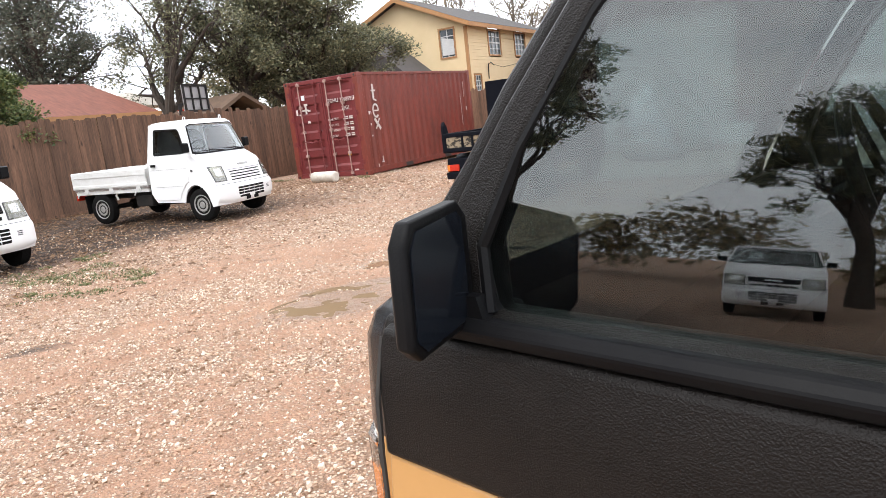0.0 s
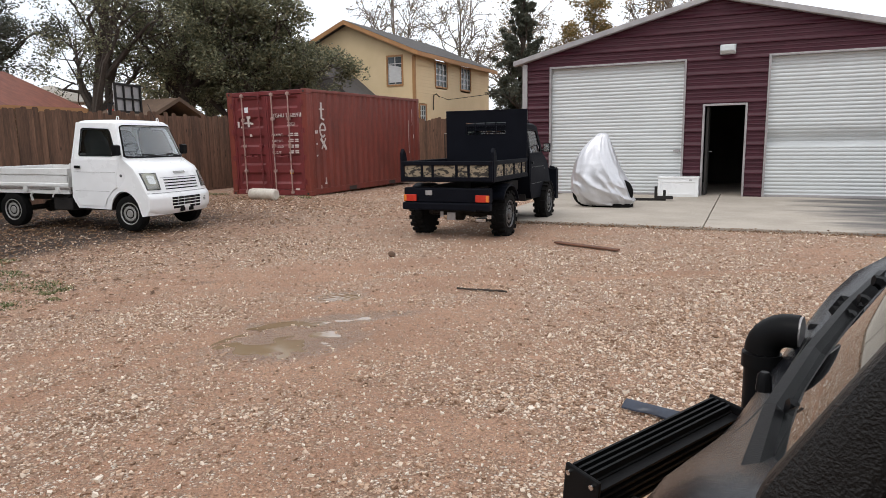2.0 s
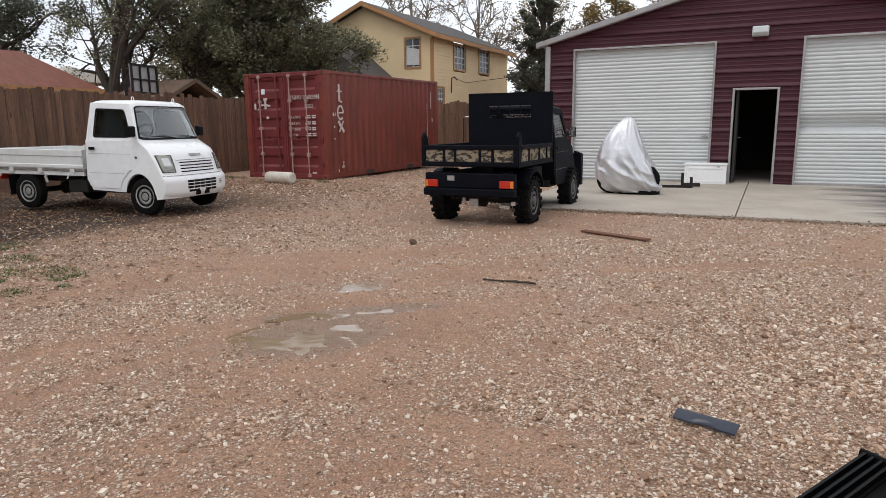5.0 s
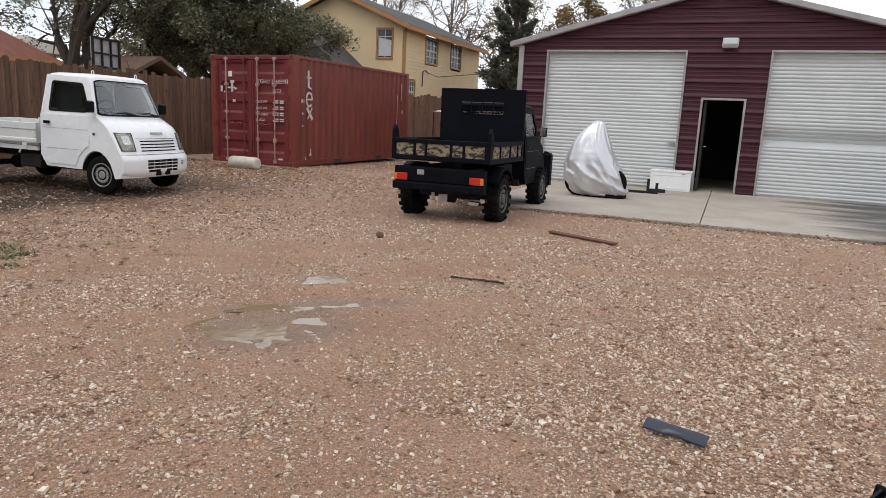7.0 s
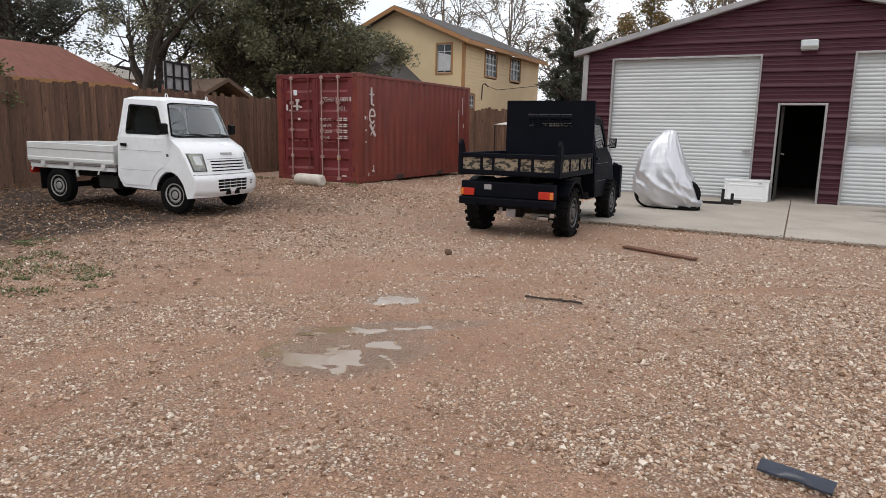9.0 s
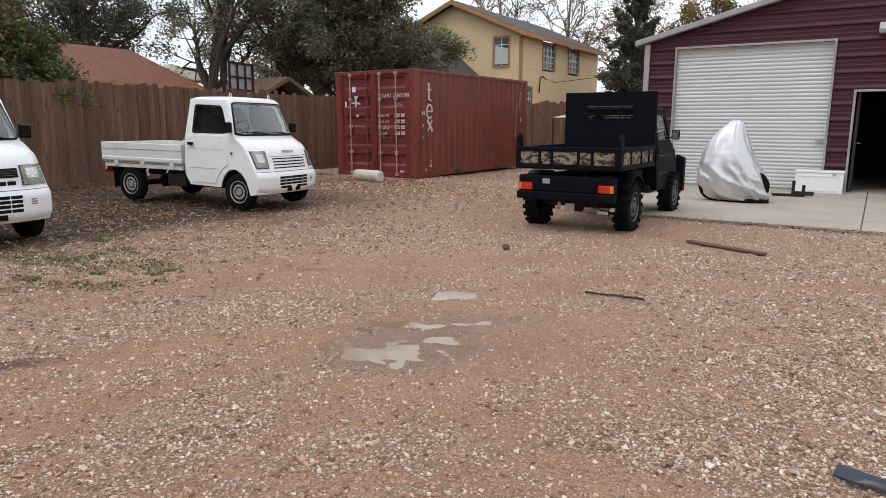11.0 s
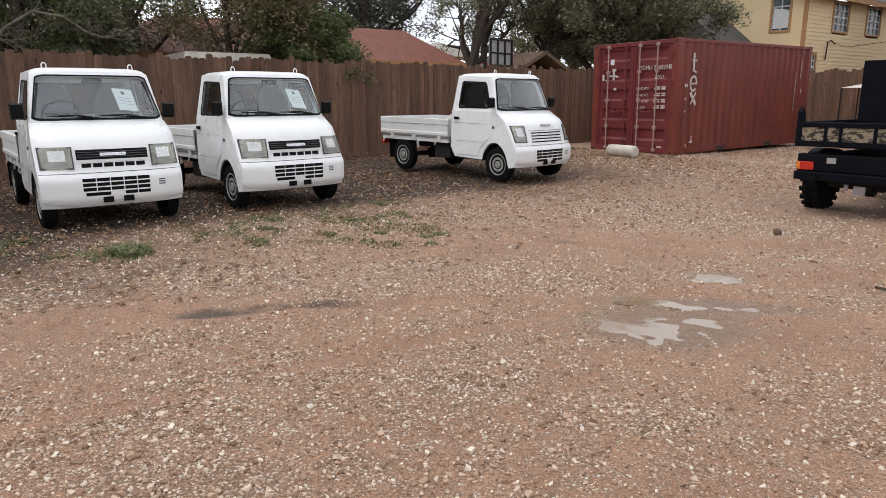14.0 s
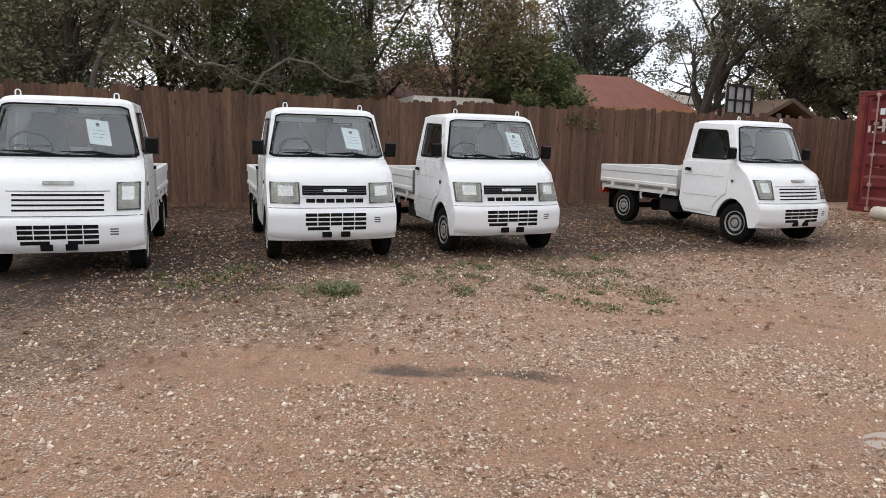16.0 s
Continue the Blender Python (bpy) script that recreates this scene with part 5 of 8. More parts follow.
tree("autumn_tree", 1.2, 27.0, 9.0, 0.2, blobs(64, 12, 2.2, 2.5, 8.6, 1.6, 1500, 0.09), "thinning autumn tree with yellow-brown leaves", GOLDLEAF, PALEBARK, seed=73)
tree("bare_tree", 4.6, 29.0, 12.5, 0.2, blobs(65, 12, 2.6, 5.0, 12.5, 1.7, 260, 0.09), "bare grey winter tree", GOLDLEAF, PALEBARK, seed=74, bare=True)
cone = [(math.cos(i * 2.4) * (1.75 - 0.068 * i), math.sin(i * 2.4) * (1.75 - 0.068 * i), 1.4 + i * 0.345, 1.25 - 0.040 * i, 1500, 0.08) for i in range(25)]
tree("cedar_tree", -2.3, 24.0, 10.3, 0.22, cone, "dark cone-shaped evergreen cedar", CEDARLEAF, seed=75)
tree("cedar_tree", -0.9, 26.0, 7.0, 0.2, [(a * 1.2, b * 1.2, c * 0.68, d, e, f) for a, b, c, d, e, f in cone], "lower dark evergreen cedar", CEDARLEAF, seed=78)
tree("oak_tree", 22.0, 26.0, 8.8, 0.3, blobs(66, 12, 3.6, 3.5, 8.6, 1.9, 1800, 0.1), OAK, CEDARLEAF, seed=76)
for i, (tx, ty, th, sp, z0) in enumerate(((22.0, -40.0, 10.0, 3.6, 2.8), (3.6, -27.5, 7.6, 1.6, 4.4), (-3.5, -23.5, 12.0, 1.7, 7.0), (34.0, -30.0, 9.0, 3.6, 2.8), (38.0, -8.0, 10.0, 3.6, 2.8))):
    tree("oak_tree", tx, ty, th, 0.24, blobs(80 + i, 10, sp, z0, th, 1.3 if sp < 2 else 2.0, 900, 0.10), "dark oak standing behind the yard", OAKLEAF, seed=90 + i)

# ---- small white pickup trucks ----
def half_w(z):
    return 0.70 if z < 0.95 else 0.70 - (z - 0.95) * 0.165


def wheel(parent, x, y, r=0.27, w=0.145, knob=False, rim_mat=RIMGREY):
    s = 1 if y > 0 else -1
    bm = BM()
    h = w / 2
    prof = [(r * 0.60, -h * 0.80), (r * 0.68, -h), (r * 0.90, -h * 0.98), (r * 0.985, -h * 0.80), (r, -h * 0.4), (r, h * 0.4), (r * 0.985, h * 0.80), (r * 0.90, h * 0.98), (r * 0.68, h), (r * 0.60, h * 0.80)]
    lathe(bm, prof, seg=32, centre=(x, y, r))
    ob = part("wheel", bm, RUBBER, parent, "black rubber tyre on a steel rim" if not knob else "black knobbly off-road tyre", smooth=not knob)
    if knob:
        block = mesh_of("tread_block", box(BM(), (0, 0, 0), (0.035, h * 0.85, 0.05)), RUBBER)
        for k in range(18):
            a = 2 * math.pi * k / 18
            for yy, off in ((-h * 0.62, 0.0), (h * 0.62, 0.17)):
                m = Matrix.Rotation(-(a + off), 4, "Y")
                share("tread_block", block, ob, Matrix.Translation((x, y + yy, r)) @ m @ Matrix.Translation((r + 0.006, 0, 0)))
    bm = BM()
    q = r * 0.62
    prof = [(q, h * 0.70), (q * 1.02, h * 0.93), (q * 0.96, h * 0.95), (q * 0.90, h * 0.76), (q * 0.80, h * 0.72), (q * 0.62, h * 0.84), (q * 0.50, h * 0.86), (q * 0.44, h * 0.78), (q * 0.34, h * 0.80), (q * 0.30, h * 0.96), (q * 0.22, h * 1.0), (0.004, h * 1.0)]
    lathe(bm, [(a, s * b) for a, b in prof], seg=28, centre=(x, y, r))
    rim = part("rim", bm, rim_mat, ob, "", smooth=True)
    # dark discs set on the rim for the shade in its holes
    hole = mesh_of("rim_hole", lathe(BM(), [(0.0, -0.004), (q * 0.085, -0.004), (q * 0.085, 0.004), (0.0, 0.004)], seg=8), DARK)
    for k in range(8):
        a = 2 * math.pi * k / 8
        c = (x + math.cos(a) * q * 0.72, y + s * h * 0.785, r + math.sin(a) * q * 0.72)
        share("rim_hole", hole, rim, Matrix.Translation(c))
    return ob


def cab(t, paint, new_style, height=1.0, papered=False):
    """Cab with bumper, doors, glazing, lamps, grille and interior; the nose is at x = 0."""
    dz = 0.0 if new_style else 0.03
    arch = [(-0.48 + 0.325 * math.cos(radians(a)), 0.28 + 0.325 * math.sin(radians(a))) for a in range(172, 5, -16)]
    if new_style:
        nose = [(-0.03, 0.245), (0.0, 0.33), (0.005, 0.50), (-0.015, 0.575), (-0.03, 0.60), (-0.055, 0.73), (-0.09, 0.86), (-0.15, 0.95), (-0.38, 1.075)]
    else:
        nose = [(-0.04, 0.245), (0.0, 0.32), (0.005, 0.53), (-0.015, 0.60), (-0.03, 0.62), (-0.05, 0.75), (-0.078, 0.86), (-0.13, 0.965), (-0.36, 1.10)]
    prof = nose + [(-0.50, nose[-1][1] + 0.02), (-1.50, 1.10), (-1.52, 1.08), (-1.52, 0.50), (-1.42, 0.34), (-0.84, 0.325)] + arch + [(-0.13, 0.23)]
    ys = [-1, -0.992, -0.97, -0.93, -0.87, -0.78, -0.65, -0.45, -0.22, 0, 0.22, 0.45, 0.65, 0.78, 0.87, 0.93, 0.97, 0.992, 1]
    bm = BM()

    def pt(x, z, u):
        k = min(1.0, max(0.0, (x + 0.80) / 0.55))
        bow = k * (0.055 * u * u + 0.15 * abs(u) ** 5) * (0.55 + 0.45 * smooth(0.55, 0.90, z))
        shrink = 0.988 if abs(u) == 1 and z < 0.3 else 1.0
        return Vector((x - bow, u * half_w(z) * shrink, z))

    cols = [[bm.verts.new(pt(x, z, u)) for x, z in prof] for u in ys]
    n = len(prof)
    for a, b in zip(cols, cols[1:]):
        for i in range(n):
            j = (i + 1) % n
            bm.faces.new((a[i], a[j], b[j], b[i]))
    bm.faces.new(cols[0])
    bm.faces.new(cols[-1][::-1])
    part("cab_body", bm, paint, t, smooth=True, bevel=0.012, seg=2)

    # glazing
    fx0, fz0 = nose[-1]
    wa, wb = (fx0 - 0.01, fz0 + 0.005), (-0.655, 1.62)

    def wp(u, v):
        x, z = wa[0] + (wb[0] - wa[0]) * v, wa[1] + (wb[1] - wa[1]) * v
        return Vector((x - 0.76 * (0.055 * u * u + 0.15 * abs(u) ** 5) * (1 - 0.55 * v), u * half_w(z) * 0.985, z))

    us = [-1, -0.97, -0.92, -0.85, -0.75, -0.6, -0.3, 0, 0.3, 0.6, 0.75, 0.85, 0.92, 0.97, 1]
    bm = BM()
    outer = [wp(u, 0) for u in us] + [wp(u, 1) for u in us[::-1]]

    def rim_loop(w0, w1, v0, v1):
        """The glass edge with its corners rounded."""
        r = lambda u: 0.045 * max(0.0, (abs(u) - 0.85) / 0.15) ** 2
        return [wp(u * w0, v0 + r(u)) for u in us] + [wp(u * w1, v1 - r(u)) for u in us[::-1]]

    inner = rim_loop(0.975, 0.93, 0.03, 0.94)
    surround(bm, outer, inner, (-0.035, 0, -0.03))
    part("windscreen_frame", bm, paint, t, smooth=True, bevel=0.006)
    bm = BM()
    r2 = [p + Vector((0.002, 0, 0.002)) for p in rim_loop(0.975, 0.93, 0.03, 0.94)]
    r3 = [p + Vector((0.002, 0, 0.002)) for p in rim_loop(0.952, 0.908, 0.06, 0.922)]
    surround(bm, r2, r3, (0.006, 0, 0.006))
    part("windscreen_seal", bm, BLACKPL, t)
    bm = BM()
    lo, hi = [wp(u * 0.972, 0.03) - Vector((0.014, 0, 0.012)) for u in us], [wp(u * 0.928, 0.94) - Vector((0.014, 0, 0.012)) for u in us]
    pane_slab(bm, lo, hi, (-0.004, 0, -0.003))
    ws = part("windscreen", bm, GLASS, t, "curved clear windscreen", smooth=True)
    ws.visible_shadow = False
    opening = [(-0.695, 1.215), (-0.805, 1.495), (-0.845, 1.535), (-1.325, 1.555), (-1.355, 1.53), (-1.378, 1.16), (-1.355, 1.125), (-0.745, 1.125), (-0.705, 1.145)]
    for s in (-1, 1):
        def sp(x, z):
            return Vector((x, s * half_w(z) * 0.99, z))
        bm = BM()
        surround(bm, [sp(fx0 - 0.19, fz0 + 0.04), sp(-0.705, 1.575), sp(-0.735, 1.62), sp(-1.44, 1.64), sp(-1.465, 1.615), sp(-1.515, 1.14), sp(-1.52, 1.09), sp(-0.60, 1.075), sp(fx0 - 0.175, 1.085)],
                 [sp(x, z) for x, z in opening], (0, -s * 0.03, 0))
        part("side_frame", bm, paint, t, bevel=0.008)
        bm = BM()
        surround(bm, [sp(x, z) + Vector((0, s * 0.002, 0)) for x, z in opening],
                 [sp(-1.04 + (x + 1.04) * 0.945, 1.335 + (z - 1.335) * 0.92) for x, z in opening], (0, s * 0.004, 0))
        part("window_seal", bm, BLACKPL, t)
        bm = BM()
        plate(bm, [sp(x, z) - Vector((0, s * 0.014, 0)) for x, z in opening], (0, -s * 0.004, 0))
        g = part("side_window", bm, SIDEGLASS, t)
        g.visible_shadow = False
        # door skin, set a little proud so that its gap shows
        bm = BM()
        dp = [(-0.655, 1.085), (-1.475, 1.085), (-1.475, 0.42), (-1.36, 0.375), (-0.90, 0.375), (-0.845, 0.50), (-0.72, 0.63), (-0.655, 0.66)]
        plate(bm, [(x, s * (half_w(z) + 0.001), z) for x, z in dp], (0, s * 0.008, 0))
        door = part("door", bm, paint, t, "", bevel=0.004)
        bm = BM()
        box(bm, (-1.38, s * 0.712, 0.965), (0.105, 0.02, 0.042))
        part("door_handle", bm, BLACKPL, door, "black door handle", bevel=0.006)
        # grey strips draw the shade line of the pressed door creases
        bm = BM()
        span(bm, (-1.46, s * 0.7085, 0.887), (-0.67, s * 0.7095, 0.891))
        span(bm, (-1.45, s * 0.7085, 0.60), (-0.80, s * 0.7095, 0.604))
        part("door_crease", bm, STEEL, door)
        bm = BM()
        lathe(bm, [(0.0, -0.006), (0.022, -0.006), (0.018, 0.008), (0, 0.008)], seg=12, centre=(-0.57, s * 0.702, 0.84))
        part("side_repeater", bm, INTERIOR, t)
        # wing mirror on a short arm
        bm = BM()
        tube(bm, [(-0.68, s * 0.645, 1.15), (-0.63, s * 0.68, 1.17), (-0.59, s * 0.72, 1.19)], 0.014, 6)
        loft(bm, [[(-0.54, s * yy, zz) for yy, zz in ((0.70, 1.15), (0.80, 1.15), (0.805, 1.285), (0.70, 1.285))],
                  [(-0.585, s * yy, zz) for yy, zz in ((0.685, 1.135), (0.815, 1.135), (0.82, 1.30), (0.685, 1.30))],
                  [(-0.61, s * yy, zz) for yy, zz in ((0.69, 1.14), (0.81, 1.14), (0.815, 1.295), (0.69, 1.295))]])
        mir = part("wing_mirror", bm, BLACKPL, t, "black wing mirror", bevel=0.012)
        bm = BM()
        plate(bm, [(-0.612, s * yy, zz) for yy, zz in ((0.70, 1.15), (0.80, 1.15), (0.805, 1.285), (0.70, 1.285))], (-0.003, 0, 0))
        part("mirror_glass", bm, CHROME, mir)
    bm = BM()
    surround(bm, [(-1.50, -0.685, 1.09), (-1.50, 0.685, 1.09), (-1.465, 0.58, 1.64), (-1.465, -0.58, 1.64)],
             [(-1.497, -0.54, 1.17), (-1.497, 0.54, 1.17), (-1.472, 0.47, 1.53), (-1.472, -0.47, 1.53)], (0.03, 0, 0))
    part("rear_frame", bm, paint, t, bevel=0.008)
    bm = BM()
    plate(bm, [(-1.488, -0.54, 1.17), (-1.488, 0.54, 1.17), (-1.463, 0.47, 1.53), (-1.463, -0.47, 1.53)], (0.004, 0, 0))
    g = part("rear_window", bm, SIDEGLASS, t)
    g.visible_shadow = False
    # roof with a gentle crown
    bm = BM()
    rings = []
    for ins, z in ((0.0, 1.60), (0.0, 1.618), (0.010, 1.634), (0.028, 1.649), (0.06, 1.662), (0.12, 1.673), (0.24, 1.680)):
        a, b, w = -0.655 - ins * 0.9, -1.478 + ins * 0.5, 0.578 - ins
        edge = [(0.0, 0.0), (0.3, 0.002), (0.6, 0.014), (0.8, 0.032), (0.9, 0.052), (0.96, 0.078), (1.0, 0.13)]
        rings.append([(a - d, -q * w, z) for q, d in edge[:0:-1]] + [(a - d, q * w, z) for q, d in edge] + [(b + 0.05, w, z), (b, w * 0.93, z), (b, -w * 0.93, z), (b + 0.05, -w, z)])
    loft(bm, rings)
    roof = part("roof", bm, paint, t, smooth=True)
    for s in (-1, 1):
        bm = BM()
        x, y = -0.80, s * 0.43
        tube(bm, [(x, y - 0.022, 1.65), (x, y - 0.022, 1.705), (x, y - 0.012, 1.721), (x, y + 0.012, 1.721), (x, y + 0.022, 1.705), (x, y + 0.022, 1.65)], 0.007, 6)
        part("roof_hook", bm, paint, roof)
    # interior
    bm = BM()
    span(bm, (-1.44, -0.62, 1.095), (-0.50, 0.62, 1.108))
    span(bm, (-0.66, -0.60, 1.095), (-0.49, 0.60, 1.135))
    part("dashboard", bm, INTERIOR, t, "dark grey dashboard", bevel=0.02)
    for y in (-0.32, 0.32):
        bm = BM()
        loft(bm, [[(-1.22, y - 0.21, 1.0), (-1.22, y + 0.21, 1.0), (-1.36, y + 0.21, 1.0), (-1.36, y - 0.21, 1.0)],
                  [(-1.30, y - 0.20, 1.36), (-1.30, y + 0.20, 1.36), (-1.41, y + 0.20, 1.36), (-1.41, y - 0.20, 1.36)],
                  [(-1.34, y - 0.11, 1.52), (-1.34, y + 0.11, 1.52), (-1.41, y + 0.11, 1.52), (-1.41, y - 0.11, 1.52)]])
        part("seat", bm, SEAT, t, "grey cloth seat back", bevel=0.03, seg=3)
    bm = BM()
    ringp = [(-0.74 + 0.09 * math.cos(a), -0.33 + 0.18 * math.sin(a), 1.19 + 0.13 * math.cos(a)) for a in [2 * math.pi * k / 20 for k in range(21)]]
    tube(bm, ringp, 0.014, 6)
    tube(bm, [(-0.60, -0.33, 1.10), (-0.74, -0.33, 1.19)], 0.02, 6)
    tube(bm, [(-0.74, -0.50, 1.19), (-0.74, -0.16, 1.19)], 0.014, 5)
    part("steering_wheel", bm, BLACKPL, t)
    bm = BM()
    box(bm, (-0.70, 0.0, 1.535), (0.03, 0.2, 0.055))
    part("interior_mirror", bm, BLACKPL, t, bevel=0.01)

    # wipers
    for y0, y1 in ((0.50, 0.02), (-0.02, -0.50)):
        bm = BM()
        a, b = wp(y0 / 0.7, 0.035) + Vector((0.012, 0, 0.012)), wp(y1 / 0.7, 0.09) + Vector((0.016, 0, 0.016))
        tube(bm, [a, a.lerp(b, 0.5) + Vector((0.012, 0, 0.022)), b], [0.011, 0.010, 0.006], 5)
        c = wp((y0 - 0.06) / 0.7, 0.055) + Vector((0.008, 0, 0.008))
        tube(bm, [c, b + Vector((0, -0.04, 0.004))], 0.007, 4)
        part("wiper", bm, BLACKPL, t)
    # front: everything below follows the bowed nose
    def fx(y, z, out=0.004):
        u = y / half_w(z)
        for (x0, z0), (x1, z1) in zip(nose, nose[1:]):
            if z0 <= z <= z1:
                x = x0 + (x1 - x0) * (z - z0) / (z1 - z0)
                break
        else:
            x = nose[0][0]
        return pt(x, z, max(-1, min(1, u))) + Vector((out, 0, 0))

    def patch(bm, y0, y1, z0, z1, thick=0.006, out=0.001, n=6, lift=0.0):
        """A thin panel wrapped over the nose."""
        zs = [z0] + [z for _, z in nose if z0 < z < z1] + [z1]
        ysn = [y0 + (y1 - y0) * i / n for i in range(n + 1)]
        if lift:
            zs = [z0] + [z0 + (z1 - z0) * k / 8 for k in range(1, 8)] + [z1]

        def up(y, z):
            return z + lift * (abs(y) / 0.7) ** 4 * (z1 - z) / (z1 - z0)

        def puff(z):
            return thick * (1 - 0.8 * ((2 * (z - z0) / (z1 - z0) - 1) ** 6)) if lift else thick

        f = [[bm.verts.new(fx(y, up(y, z), out + puff(z))) for y in ysn] for z in zs]
        b = [[bm.verts.new(fx(y, up(y, z), out - 0.02)) for y in ysn] for z in zs]
        for i in range(len(zs) - 1):
            for j in range(n):
                bm.faces.new((f[i][j], f[i][j + 1], f[i + 1][j + 1], f[i + 1][j]))
        for i in range(len(zs) - 1):
            bm.faces.new((b[i][0], f[i][0], f[i + 1][0], b[i + 1][0]))
            bm.faces.new((f[i][n], b[i][n], b[i + 1][n], f[i + 1][n]))
        for j in range(n):
            bm.faces.new((b[0][j], b[0][j + 1], f[0][j + 1], f[0][j]))
            bm.faces.new((f[-1][j], f[-1][j + 1], b[-1][j + 1], b[-1][j]))

    bm = BM()
    patch(bm, -0.69, 0.69, 0.574 if new_style else 0.592, 0.580 if new_style else 0.598, 0.001, n=16)
    part("bumper_seam", bm, INTERIOR, t)
    bumper = part("bumper", patch_bumper(patch, dz), paint, t, smooth=True, bevel=0.008)
    lz0, lz1 = (0.625, 0.88) if new_style else (0.640, 0.862)
    for s in (-1, 1):
        a, b = (s * 0.475, s * 0.672) if new_style else (s * 0.375, s * 0.672)
        bm = BM()
        patch(bm, min(a, b), max(a, b), lz0, lz1, 0.002, 0.0, 6)
        hl = part("headlamp", bm, LAMPBACK, t, "clear-lensed headlamp")
        bm = BM()
        patch(bm, min(a, b) + 0.006, max(a, b) - 0.006, lz0 + 0.006, lz1 - 0.006, 0.016, 0.002, 6)
        ln = part("lens", bm, LENS, hl)
        ln.visible_shadow = False
        w, h = b - a, lz1 - lz0
        bm = BM()
        e0, e1 = sorted((a + w * 0.22, a + w * 0.72))
        patch(bm, e0, e1, lz0 + h * 0.36, lz0 + h * 0.84, 0.004, 0.002, 4)
        part("reflector", bm, CHROME, hl)
        bm = BM()
        e0, e1 = sorted((a + w * 0.12, a + w * 0.86))
        patch(bm, e0, e1, lz0 + h * 0.08, lz0 + h * 0.26, 0.004, 0.002, 4)
        part("indicator", bm, STEEL, hl)
        bm = BM()
        k = 0.012
        surround(bm, [fx(y, z, 0.004) for y, z in ((a, lz0), (b, lz0), (b, lz1), (a, lz1))], [fx(y, z, 0.004) for y, z in ((a + s * k, lz0 + k), (b - s * k, lz0 + k), (b - s * k, lz1 - k), (a + s * k, lz1 - k))], (0.01, 0, 0))
        part("bezel", bm, INTERIOR, hl)
    if new_style:
        for z in (0.622, 0.667, 0.712, 0.757):
            bm = BM()
            patch(bm, -0.37, 0.37, z, z + 0.017, 0.001, 0.001, 8)
            part("grille_slot", bm, BLACKPL, t, "black grille slot")
        bm = BM()
        patch(bm, -0.42, 0.42, 0.797, 0.803, 0.002, n=10)
        part("bonnet_seam", bm, INTERIOR, t)
        bz = 0.875
        rowsz = (0.325, 0.375, 0.422, 0.468)
        gw = 0.33
    else:
        bm = BM()
        patch(bm, -0.345, 0.345, 0.730, 0.830, 0.006, 0.002, 8)
        gr = part("grille", bm, BLACKPL, t, "black horizontal-bar grille")
        bm = BM()
        for z in (0.752, 0.777, 0.802):
            patch(bm, -0.335, 0.335, z, z + 0.006, 0.012, 0.002, 8)
        part("grille_bar", bm, INTERIOR, gr)
        bm = BM()
        patch(bm, -0.36, 0.36, 0.708, 0.723, 0.012, 0.002, 8)
        part("grille_trim", bm, paint, t)
        for k in range(6):
            bm = BM()
            y = -0.315 + 0.105 * k
            patch(bm, y + 0.008, y + 0.097, 0.650, 0.692, 0.001, 0.001, 2)
            part("grille_slot", bm, BLACKPL, t, "black grille slot")
        bz = 0.780
        rowsz = (0.362, 0.412, 0.460, 0.508)
        gw = 0.33
    for i, z in enumerate(rowsz):
        cells = 5
        w = gw * 2 / cells
        for k in range(cells):
            if i == 0 and k == 2:
                continue
            bm = BM()
            y = -gw + w * k + (0.02 if i == 0 and k in (0,) else 0)
            patch(bm, y + 0.005, y + w - 0.005, z, z + 0.034, 0.0015, 0.0255, 2)
            part("intake_slot", bm, BLACKPL, bumper, "black air-intake slot")
    for y in (-0.10, 0.10):
        bm = BM()
        c = fx(y, 0.300 + dz * 0.5, 0.028)
        box(bm, c, (0.02, 0.10, 0.06))
        part("plate_mount", bm, BLACKPL, bumper, "empty black number-plate mount", bevel=0.004)
    for k in range(3):
        bm = BM()
        patch(bm, 0.42, 0.49, 0.405 + dz + 0.024 * k, 0.417 + dz + 0.024 * k, 0.0015, 0.0255, 2)
        part("vent_slot", bm, INTERIOR, bumper)
    # badge: plain bar, no maker's name
    bm = BM()
    patch(bm, -0.125, 0.125, bz - 0.015, bz + 0.015, 0.010, 0.004, 4)
    part("badge", bm, STEEL if new_style else CHROME, t, "plain metal badge bar")
    # valance under the bumper and floor pan
    bm = BM()
    span(bm, (-1.5, -0.60, 0.30), (-0.15, 0.60, 0.42))
    part("floor_pan", bm, CHASSIS, t)
    for s in (-1, 1):
        bm = BM()
        ar = [(-0.48 + 0.322 * math.cos(radians(a)), 0.28 + 0.322 * math.sin(radians(a))) for a in range(175, 4, -19)]
        rows = [[bm.verts.new((x, s * yy, z)) for x, z in ar] for yy in (0.694, 0.45)]
        for i in range(len(ar) - 1):
            bm.faces.new((rows[0][i], rows[0][i + 1], rows[1][i + 1], rows[1][i]))
        part("wheel_well", bm, CHASSIS, t)


def patch_bumper(patch, dz):
    bm = BM()
    patch(bm, -0.698, 0.698, 0.252, 0.560 + dz, 0.025, 0.0, 40, 0.045)
    return bm


